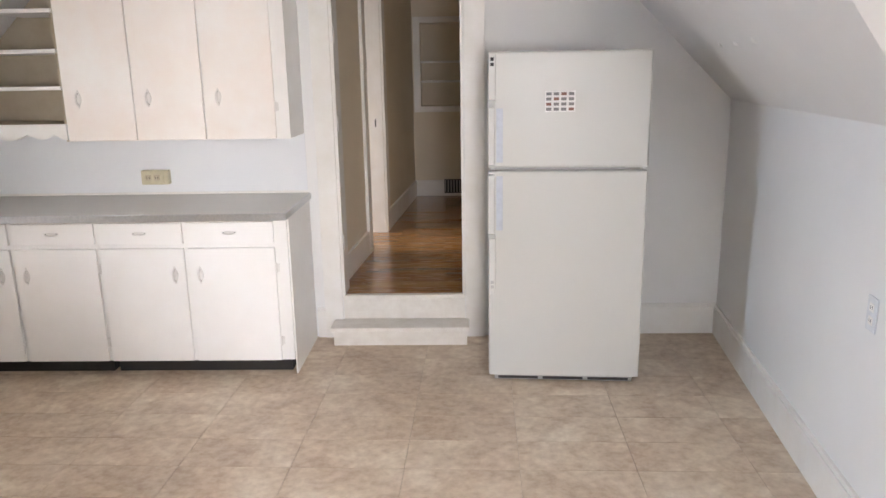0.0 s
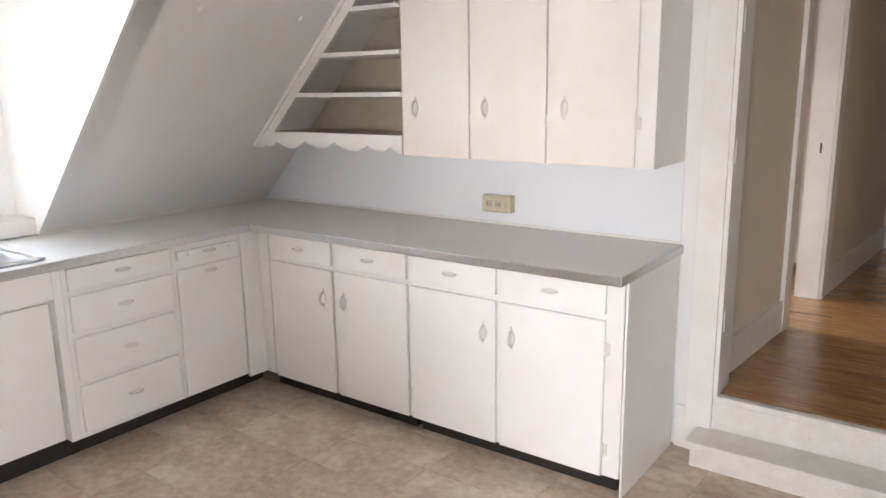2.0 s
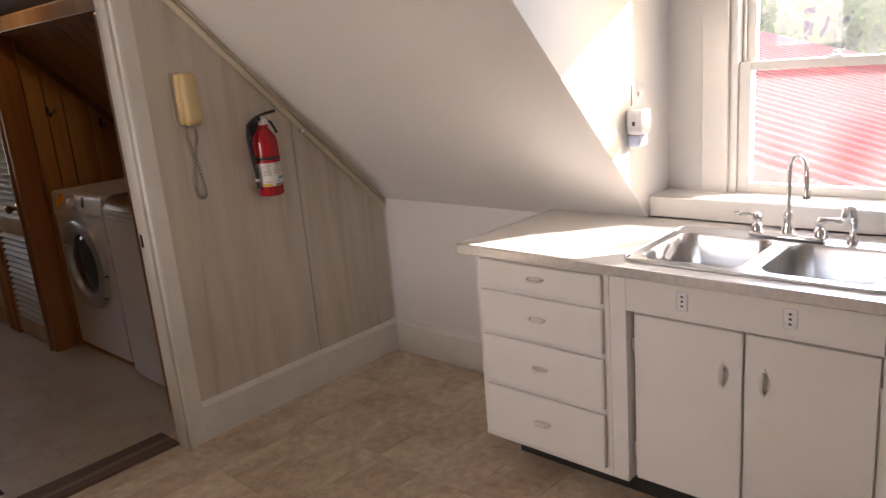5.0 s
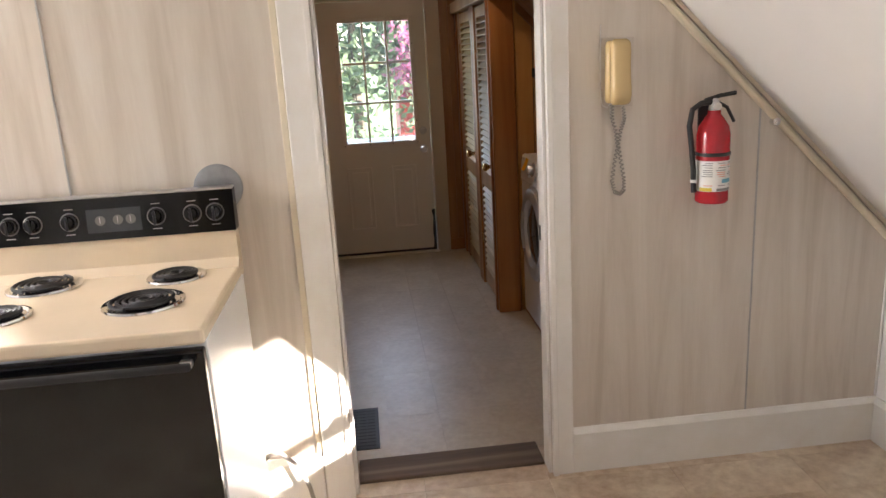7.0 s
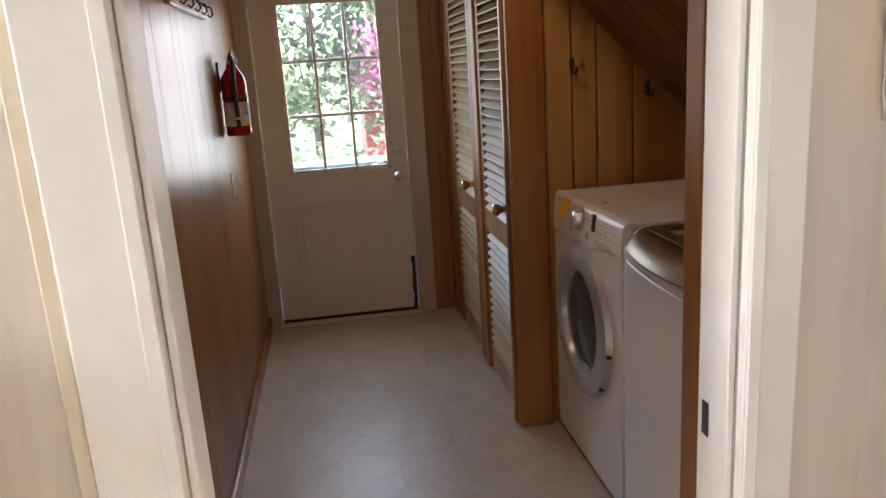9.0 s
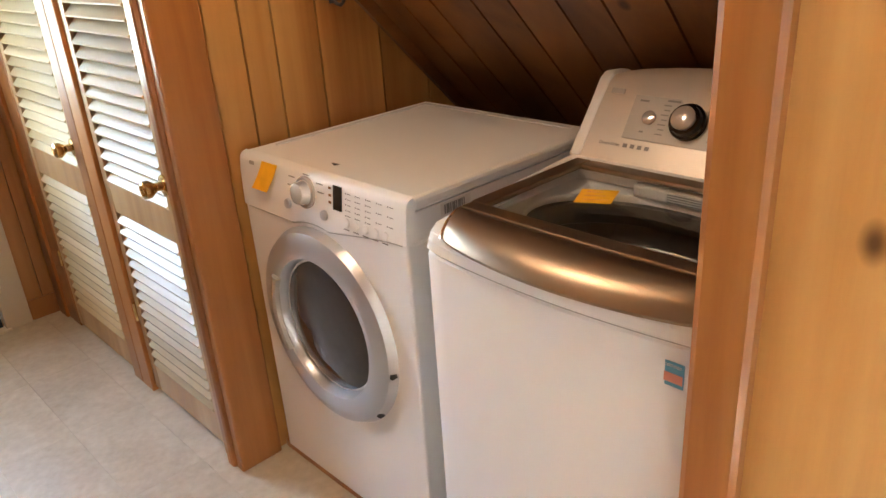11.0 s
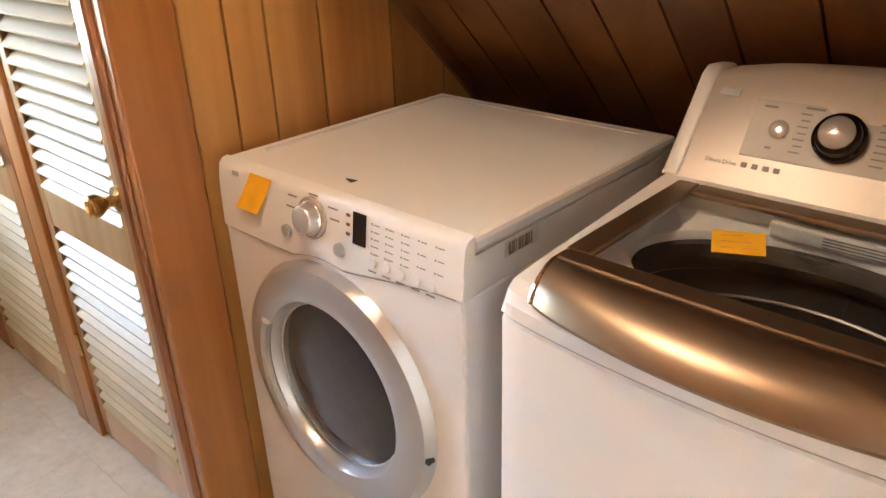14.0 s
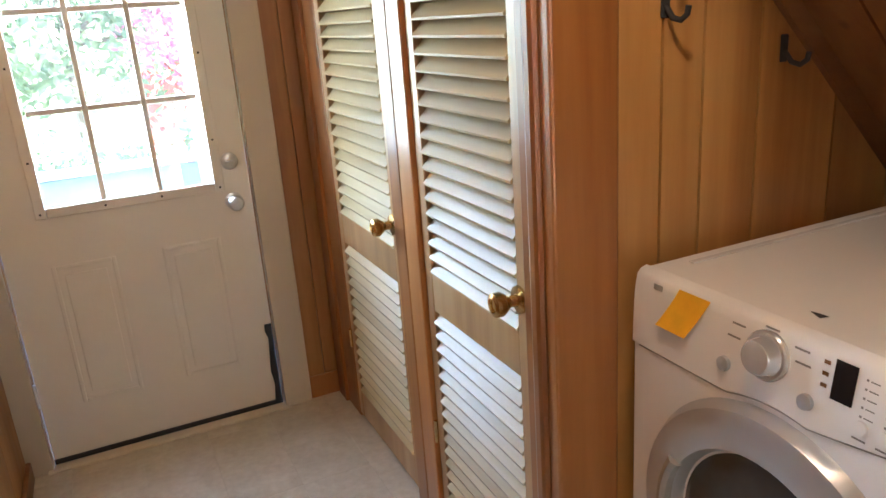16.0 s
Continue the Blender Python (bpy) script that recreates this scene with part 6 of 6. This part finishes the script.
# hooks on the alcove boards
for x, z in ((-2.520, 1.445), (-2.822, 1.342)):
    hk = thing("coat_hook", (x, -1.555, z), "small dark iron coat hook", "hook", "coat hooks")
    part("plate", box(x - 0.010, x + 0.010, -1.5575, -1.553, z - 0.008, z + 0.045, 0.003), DARK, hk)
    part("prong", tube(bmesh.new(), [(x, -1.553, z + 0.012), (x, -1.535, z - 0.008), (x + 0.0, -1.515, z - 0.012), (x, -1.500, z - 0.002), (x, -1.497, z + 0.012)], 0.0055, 8), DARK, hk, "", True)

# key rack, extinguisher and switch plate on the east boards
rk = thing("key_rack", (LEX, -1.75, 1.75), "dark wooden rack with small metal hooks", "rack")
part("back_board", box(LEX - 0.010, LEX + 0.0115, -2.05, -1.30, 1.735, 1.82, 0.004), REDPINE, rk)
for i in range(5):
    y = -1.98 + 0.15 * i
    part("hook", tube(bmesh.new(), [(LEX - 0.010, y, 1.785), (LEX - 0.04, y, 1.775), (LEX - 0.045, y, 1.75), (LEX - 0.035, y, 1.738), (LEX - 0.025, y, 1.748)], 0.004, 6), DARK, rk, "", True)


def extinguisher(at, out, scale, label):
    """Wall-hung extinguisher; out points away from the wall."""
    o = Vector(out)
    e = thing("fire_extinguisher", at, label, "fire extinguisher", "fire extinguishers")
    c = Vector(at) + o * (0.062 * scale)
    side = Vector((o.y, -o.x, 0))

    def P(s, d, z):
        return c + side * s * scale + o * d * scale + Vector((0, 0, z * scale))
    prof = [(0.050, 0.0), (0.056, 0.006), (0.056, 0.235), (0.050, 0.265), (0.030, 0.295), (0.022, 0.305), (0.022, 0.318)]
    part("cylinder", lathe(bmesh.new(), [(r * scale, h * scale) for r, h in prof], c, (0, 0, 1), 32), RED, e, "glossy red cylinder", True)
    part("label", lathe(bmesh.new(), [(0.0566 * scale, 0.045 * scale), (0.0566 * scale, 0.150 * scale)], c, (0, 0, 1), 32), LABELW, e, "printed white label", True)
    rng = random.Random(3)

    def patch(a0, a1, z0, z1, m, nm):
        """Printed patch on the curved label, between two angles from its front."""
        bm, k = bmesh.new(), 6
        r = 0.0571 * scale
        cols = []
        for i in range(k + 1):
            a = radians(a0 + (a1 - a0) * i / k)
            d = o * math.cos(a) + side * math.sin(a)
            cols.append((bm.verts.new(c + d * r + Vector((0, 0, z0 * scale))), bm.verts.new(c + d * r + Vector((0, 0, z1 * scale)))))
        for p, q in zip(cols, cols[1:]):
            bm.faces.new((p[0], q[0], q[1], p[1]))
        part(nm, bm, m, e, "", True)
    patch(25, 70, 0.046, 0.058, LABELY, "label_band")
    patch(-60, 10, 0.046, 0.056, INK, "label_band")
    patch(-62, -8, 0.074, 0.088, LABELB, "label_band")
    for z in (0.064, 0.096, 0.103, 0.110, 0.117, 0.126, 0.134, 0.141):
        for a in (-66, -22, 24):
            w = rng.uniform(20, 38)
            patch(a, a + w, z, z + 0.0028, LABELR if rng.random() < 0.25 else INK, "print_line")
    part("strap", lathe(bmesh.new(), [(0.0575 * scale, 0.165 * scale), (0.0595 * scale, 0.166 * scale), (0.0595 * scale, 0.176 * scale), (0.0575 * scale, 0.177 * scale)], c, (0, 0, 1), 32), RUBBER, e)
    part("valve", lathe(bmesh.new(), [(0.020 * scale, 0.318 * scale), (0.016 * scale, 0.345 * scale), (0.010 * scale, 0.358 * scale)], c, (0, 0, 1), 16), STEEL, e, "", True)
    part("gauge", lathe(bmesh.new(), [(0.013 * scale, 0), (0.013 * scale, 0.01 * scale), (0.0, 0.011 * scale)], P(0, 0.018, 0.332), o, 16), LABELW, e, "", True)
    bm = tube(bmesh.new(), [P(0.035, 0, 0.352), P(-0.02, 0.0, 0.366), P(-0.075, 0.0, 0.372)], 0.007 * scale, 8)
    part("top_lever", bm, RUBBER, e, "", True)
    bm = tube(bmesh.new(), [P(-0.01, 0, 0.345), P(-0.045, 0.0, 0.325), P(-0.072, 0.0, 0.275)], 0.006 * scale, 8)
    part("carry_handle", bm, RUBBER, e, "", True)
    hose = [P(0.01, 0, 0.345), P(0.05, 0.01, 0.345), P(0.085, 0.015, 0.325), P(0.094, 0.015, 0.27), P(0.082, 0.01, 0.20), P(0.074, 0.01, 0.12), P(0.070, 0.01, 0.04)]
    part("hose", tube(bmesh.new(), hose, 0.0095 * scale, 10), RUBBER, e, "black rubber hose", True)
    part("hose_clip", rod(bmesh.new(), P(0.0715, 0.01, 0.075), P(0.071, 0.01, 0.085), 0.012 * scale, n=12), LABELW, e)
    q, r = P(-0.03, -0.062, 0.2), P(0.03, -0.054, 0.33)
    part("bracket", bx(bmesh.new(), min(q.x, r.x), max(q.x, r.x), min(q.y, r.y), max(q.y, r.y), q.z, r.z), RUBBER, e)
    return e


extinguisher((-2.695, SW + 0.001, 1.04), (0, 1, 0), 1.0, "red fire extinguisher with black hose hung on the panel wall")
extinguisher((LEX + 0.011, -2.33, 1.24), (-1, 0, 0), 1.0, "red fire extinguisher hung on the brown panelled wall")
swp = thing("switch_plate", (LEX, -2.33, 1.0), "white narrow switch plate on brown panelling", "switch")
part("plate", box(LEX + 0.006, LEX + 0.0115, -2.37, -2.30, 0.95, 1.065, 0.003), WHITEP, swp)
part("toggle", box(LEX - 0.004, LEX + 0.0058, -2.340, -2.330, 1.0, 1.02, 0.002), WHITEP, swp)

# wall phone with coiled cord
ph = thing("wall_telephone", (-2.37, SW, 1.4), "ivory wall telephone with a coiled grey cord", "telephone")
part("wall_plate", box(-2.43, -2.318, SW + 0.001, SW + 0.004, 1.385, 1.615, 0.0015), PANELW, ph)


def pill(rows, xc):
    """Rounded upright body: rows of (z, half width, back, front) from the wall."""
    bm, rings = bmesh.new(), []
    n = 20
    for z, w, y0, y1 in rows:
        ring = []
        for k in range(n):
            a = 2 * math.pi * k / n
            c, q = math.cos(a), math.sin(a)
            ring.append(bm.verts.new((xc + w * math.copysign(abs(c) ** 0.55, c), SW + (y0 + y1) / 2 + (y1 - y0) / 2 * math.copysign(abs(q) ** 0.6, q), z)))
        rings.append(ring)
    for a, b in zip(rings, rings[1:]):
        for i in range(n):
            bm.faces.new((a[i], a[(i + 1) % n], b[(i + 1) % n], b[i]))
    bm.faces.new(rings[0][::-1]), bm.faces.new(rings[-1])
    return bm


part("base", pill([(1.400, 0.026, 0.006, 0.028), (1.404, 0.032, 0.004, 0.034), (1.415, 0.036, 0.003, 0.040), (1.45, 0.037, 0.003, 0.043), (1.56, 0.036, 0.003, 0.043), (1.592, 0.034, 0.003, 0.040), (1.602, 0.030, 0.004, 0.034), (1.606, 0.024, 0.006, 0.028)], -2.362), PHONE, ph, "", True)
part("handset", pill([(1.396, 0.022, 0.050, 0.066), (1.399, 0.028, 0.046, 0.076), (1.406, 0.032, 0.039, 0.085), (1.425, 0.034, 0.039, 0.092), (1.455, 0.034, 0.039, 0.091), (1.49, 0.033, 0.039, 0.086), (1.53, 0.033, 0.039, 0.084), (1.57, 0.033, 0.039, 0.087), (1.594, 0.032, 0.039, 0.085), (1.604, 0.028, 0.044, 0.078), (1.610, 0.020, 0.048, 0.068)], -2.364), PHONE, ph, "ivory handset on its cradle", True)
part("line_wire", tube(bmesh.new(), [(-2.350, SW + 0.003, 1.400), (-2.338, SW + 0.003, 1.385), (-2.322, SW + 0.003, 1.392), (-2.316, SW + 0.003, 1.42), (-2.314, SW + 0.003, 1.52), (-2.316, SW + 0.003, 1.66)], 0.0018, 6), LABELW, ph, "thin white line wire")
path = [(-2.352, 1.392), (-2.352, 1.35), (-2.366, 1.30), (-2.372, 1.25), (-2.360, 1.19), (-2.352, 1.13), (-2.362, 1.090), (-2.380, 1.082), (-2.396, 1.095), (-2.395, 1.14), (-2.384, 1.20), (-2.374, 1.26), (-2.384, 1.31), (-2.396, 1.345), (-2.392, 1.385)]
pts = []
for (ax, az), (b_x, bz) in zip(path, path[1:]):
    for i in range(36):
        t = i / 36
        an = 2 * math.pi * (len(pts) / 9.0)
        d = Vector((b_x - ax, bz - az)).normalized()
        pts.append((ax + (b_x - ax) * t - d.y * 0.0056 * math.cos(an), SW + 0.014 + 0.0056 * math.sin(an), az + (bz - az) * t + d.x * 0.0056 * math.cos(an)))
part("coiled_cord", tube(bmesh.new(), pts, 0.0021, 5), CORD, ph, "grey coiled cord", True)
solid("door_bumper", lathe(bmesh.new(), [(0.014, 0), (0.016, 0.012), (0.014, 0.026), (0.0, 0.032)], (-2.945, SW + 0.001, 1.300), (0, 1, 0), 18), CHROME, "small chrome knob on the panel wall", "knob", smooth=True)

# soap dispenser and switch on the dormer cheek
CK = 1.885
sd = thing("soap_dispenser", (-3.27, CK, 1.2), "white plastic soap dispenser with a pale blue tank", "soap dispenser")
part("housing", box(-3.315, -3.235, CK + 0.001, CK + 0.07, 1.25, 1.345, 0.016), WHITEP, sd)
part("tank", box(-3.308, -3.242, CK + 0.004, CK + 0.058, 1.205, 1.249, 0.012), BLUEP, sd)
part("sensor", box(-3.234, -3.2335, CK + 0.03, CK + 0.042, 1.285, 1.30), DARK, sd)
sp2 = thing("switch_plate", (-3.33, CK, 1.36), "white wall plate on the dormer cheek", "switch")
part("plate", box(-3.37, -3.285, CK + 0.001, CK + 0.006, 1.352, 1.43, 0.002), WHITEP, sp2)
part("toggle", box(-3.332, -3.324, CK + 0.0062, CK + 0.016, 1.385, 1.40, 0.001), WHITEP, sp2)

# east wall outlet
ye, ze = 2.50, 0.805
oe = thing("wall_outlet", (east_x(ye), ye, ze), "white duplex outlet plate on the low wall", "outlet")
part("plate", box(-0.006, -0.001, -0.036, 0.036, -0.058, 0.058, 0.002), WHITEP, oe)
for z in (-0.022, 0.022):
    s = part("socket", box(-0.008, -0.0062, -0.016, 0.016, z - 0.014, z + 0.014, 0.001), TRIM, oe)
    for yy in (-0.006, 0.006):
        part("slot", box(-0.0088, -0.0082, yy - 0.0012, yy + 0.0012, z - 0.005, z + 0.006), DARK, s)
for ch in oe.children_recursive:
    ch.location = (0, 0, 0)
oe.rotation_euler = (0, 0, radians(-5.94))

# laundry floor vent and ceiling lamp
fv = thing("floor_vent", (-1.37, -0.19, 0), "dark metal floor register with narrow slots", "vent")
part("frame", box(-1.462, -1.278, -0.385, -0.005, 0.0005, 0.004, 0.001), RUBBER, fv)
part("recess", box(-1.445, -1.295, -0.370, -0.020, 0.0042, 0.0048), DARK, fv)
for i in range(12):
    part("slat", box(-1.445, -1.295, -0.365 + 0.029 * i, -0.349 + 0.029 * i, 0.005, 0.0075, 0.0005), RUBBER, fv)
for j in (1, 2, 3):
    part("bar", box(-1.445 + 0.0375 * j - 0.002, -1.445 + 0.0375 * j + 0.002, -0.370, -0.020, 0.0078, 0.009), RUBBER, fv)

# ---- outdoors ----
structure("ground", box(-400, 400, -400, 400, -3.4, -3.3), GRASS, "green lawn far below the attic windows", "ground")
rh = thing("neighbour_house", (-8, -1, -3.3), "house with a red ribbed metal roof", "house")


def roof_z(y):
    return 1.20 - 0.30 * (y - 0.6)


part("wall", box(-11.0, -5.2, -3.2, 4.4, -3.3, 0.0), REDSIDE, rh)
rf = part("roof", prism(bmesh.new(), [(-3.6, roof_z(-3.6)), (5.0, roof_z(5.0)), (5.0, roof_z(5.0) - 0.12), (-3.6, roof_z(-3.6) - 0.12)], "x", -11.4, -4.9), REDROOF, rh, "red ribbed metal roof")
for i in range(33):
    x = -11.35 + 0.2 * i
    part("rib", prism(bmesh.new(), [(-3.6, roof_z(-3.6) + 0.002), (5.0, roof_z(5.0) + 0.002), (5.0, roof_z(5.0) + 0.03), (-3.6, roof_z(-3.6) + 0.03)], "x", x, x + 0.07), REDROOF, rf)
part("vent_cap", prism(bmesh.new(), [(-9.3, 1.9), (-8.9, 1.9), (-7.0, 2.9), (-7.1, 3.05), (-7.3, 3.0)], "z", roof_z(2.6) - 0.1, roof_z(2.4) + 0.10), PALEROOF, rf, "pale metal roof valley cap")


def leafy(bm, centre, radius, count, size, seed):
    rng = random.Random(seed)
    c = Vector(centre)
    lumps = [c + Vector((rng.uniform(-1, 1), rng.uniform(-1, 1), rng.uniform(-0.8, 0.9))) * radius * 0.75 for _ in range(14)]
    for _ in range(count):
        l = lumps[rng.randrange(14)]
        p = l + Vector((rng.gauss(0, 1), rng.gauss(0, 1), rng.gauss(0, 0.8))) * radius * 0.25
        u = Vector((rng.uniform(-1, 1), rng.uniform(-1, 1), rng.uniform(-1, 1))).normalized()
        v = u.orthogonal().normalized()
        s = size * rng.uniform(0.5, 1.2)
        vs = [bm.verts.new(p + u * s), bm.verts.new(p + v * s * 0.5), bm.verts.new(p - u * s), bm.verts.new(p - v * s * 0.5)]
        bm.faces.new(vs)
    return lumps


def tree(at, height, radius, material, seed, count=2600, size=0.28, label="leafy green tree behind the red roof"):
    t = thing("tree", at, label, "tree", "trees outside")
    a = Vector(at)
    c = a + Vector((0, 0, height - radius))
    crown = bmesh.new()
    lumps = leafy(crown, c, radius, count, size, seed)
    trunk = rod(bmesh.new(), a, c, 0.22, 0.10, 10)
    for l in lumps[:8]:
        rod(trunk, a + (c - a) * 0.75, l, 0.07, 0.02, 6)
    part("trunk", trunk, BARK, t)
    me = bpy.data.meshes.new("crown")
    crown.to_mesh(me)
    crown.free()
    me.materials.append(material)
    o = new("crown", me)
    o.parent, o.location = t, -a
    return t


for i, (x, y, h, r) in enumerate(((-15.5, 3.5, 9.5, 3.6), (-17, -1.5, 8.6, 3.2), (-14.5, 7.8, 9.0, 3.4), (-19, 1.2, 11, 4.0), (-16, -6, 7.2, 3.0), (-12.6, 5.2, 5.4, 1.6))):
    tree((x, y, -3.3), h, r, LEAF, 11 + i, 5200, 0.19)
for i, (x, y, h, r, m, lab) in enumerate(((-3.3, -11.5, 5.9, 1.0, LEAFP, "plum-leaved tree beyond the back porch"), (-1.1, -9.5, 4.1, 0.9, LEAFG, "leafy green shrub tree beyond the back porch"), (-3.0, -8.6, 4.2, 0.9, LEAFG, "leafy green shrub tree beyond the back porch"), (1.5, -15, 8.0, 2.4, LEAFG, "leafy green tree beyond the back porch"), (-4.6, -15.5, 8.6, 2.6, LEAFG, "leafy green tree beyond the back porch"), (-1.4, -17, 9.0, 2.8, LEAFG, "leafy green tree beyond the back porch"))):
    tree((x, y, -3.3), h, r, m, 41 + i, 2600 if r < 2 else 5200, 0.07 if r < 2 else 0.15, lab)
rb = thing("red_house", (-2, -19, -3.3), "far red sided house beyond the back garden", "house")
part("wall", box(-5.2, -2.6, -22, -19, -3.3, 0.9), REDSIDE, rb)
part("roof", prism(bmesh.new(), [(-22.5, 0.9), (-18.6, 0.9), (-20.5, 1.9)], "x", -5.5, -2.3), REDROOF, rb)
for i in range(12):
    part("siding_board", box(-5.22, -2.58, -18.998, -18.97, -2.6 + 0.28 * i, -2.42 + 0.28 * i), REDSIDE, rb)
pc = thing("porch", (-1.6, -4.2, -0.1), "blue-grey back porch with a solid rail", "porch")
for i in range(12):
    part("deck_board", box(-3.2, 0.4, -5.0 + 0.135 * i, -4.875 + 0.135 * i, -0.12, -0.08), DECK, pc)
for i in range(5):
    part("rail_board", box(-3.2, 0.4, -5.03, -5.0, 0.0 + 0.15 * i, 0.14 + 0.15 * i, 0.004), DECK, pc)
part("top_rail", box(-3.2, 0.4, -5.07, -4.96, 0.752, 0.79, 0.004), WHITEEXT, pc)
part("post", box(-2.20, -2.07, -5.02, -4.90, -3.3, 2.6, 0.006), WHITEEXT, pc, "white porch post")
part("post", box(0.2, 0.33, -5.02, -4.90, -3.3, 2.6, 0.006), WHITEEXT, pc, "white porch post")

# lumps of old plaster under the paint of the slopes
def slope_lump(x, y, z, nx):
    n = Vector((nx, 0, -1)).normalized()
    bm = lathe(bmesh.new(), [(0.020, 0), (0.017, 0.003), (0.008, 0.009), (0.0, 0.011)], Vector((x, y, z)) - n * 0.001, n, 12, 0.7)
    structure("plaster_lump", bm, WALL, "small white painted plaster lump on the slope", "plaster", True)


for y in (3.12, 3.40, 3.66):
    slope_lump(east_x(y) - 0.28, y, 1.68, -1)
for y in (3.4, 3.95):
    slope_lump(-2.43, y, 0.872 + (-2.43 + 3.44), 1)

# Overhang out of view, added to keep high sun off the dormer cheek.
structure("eave", box(-4.10, -3.745, 1.5, 3.5, 2.12, 2.20, 0.004), WHITEEXT, "white unseen eave board added to cut the sun over the dormer window", "eave")

# ---- floor pieces ----
def clip(poly, axis, limit, sign):
    """The part of a polygon on one side of a line."""
    out = []
    for a, b in zip(poly, poly[1:] + poly[:1]):
        da, db = sign * (a[axis] - limit), sign * (b[axis] - limit)
        if da >= 0:
            out.append(a)
        if (da >= 0) != (db >= 0):
            t = da / (da - db)
            out.append((a[0] + (b[0] - a[0]) * t, a[1] + (b[1] - a[1]) * t))
    return out


def tiles(parent_name, rect, tw, th, material, x0, y0, turn, g=0.0009, bev=0.0006, nm="tile"):
    """Floor tiles with hairline joints, cut to a rectangle; whole tiles share one mesh."""
    par = bpy.data.objects[parent_name]
    whole = finish(box(g, tw - g, g, th - g, -0.006, 0.0, bev), nm, material)
    rx0, rx1, ry0, ry1 = rect
    rot = Matrix.Rotation(radians(turn), 4, "Z")
    for i in range(-40, 40):
        for j in range(-40, 40):
            o = rot @ Vector((i * tw, j * th, 0)) + Vector((x0, y0, 0))
            cs = [rot @ Vector((i * tw + a, j * th + b, 0)) + Vector((x0, y0, 0)) for a, b in ((g, g), (tw - g, g), (tw - g, th - g), (g, th - g))]
            cs = [(c.x, c.y) for c in cs]
            cut = clip(clip(clip(clip(cs, 0, rx0, 1), 0, rx1, -1), 1, ry0, 1), 1, ry1, -1)
            if len(cut) < 3:
                continue
            if all(rx0 < c[0] < rx1 and ry0 < c[1] < ry1 for c in cs):
                ob = new(nm, whole)
                ob.parent = par
                ob.matrix_basis = Matrix.Translation(o) @ rot
            else:
                part(nm, prism(bmesh.new(), cut, "z", -0.006, 0.0), material, par)


tiles("floor", (-3.43, 1.70, 0.105, 4.52), 0.475, 0.2385, VINYLK, -0.12, 3.655, -1.35)
tiles("floor_laundry", (-3.49, -1.12, -3.20, 0.098), 0.236, 0.472, VINYLL, -1.502, -0.75, 0.2, 0.0004, 0.0)

par = bpy.data.objects["floor_hall"]
rng = random.Random(5)
short = [finish(box(0.0005, l - 0.0005, 0.0005, 0.0565, -0.004, 0.0, 0.0006), "floor_strip", OAKF) for l in (0.7, 0.95, 1.2)]
y = 4.536
while y < 8.04:
    x = -0.79 - rng.uniform(0, 0.6)
    while x < 0.45:
        k = rng.randrange(3)
        l = (0.7, 0.95, 1.2)[k]
        if x > -0.8 and x + l < 0.5:
            ob = new("floor_strip", short[k])
            ob.parent = par
            ob.location = (x, y, HF)
        else:
            a, b = max(x, -0.79), min(x + l, 0.48)
            if b - a > 0.02:
                part("floor_strip", box(a, b - 0.0005, y + 0.0005, y + 0.0565, HF - 0.004, HF, 0.0006), OAKF, par)
        x += l
    y += 0.057
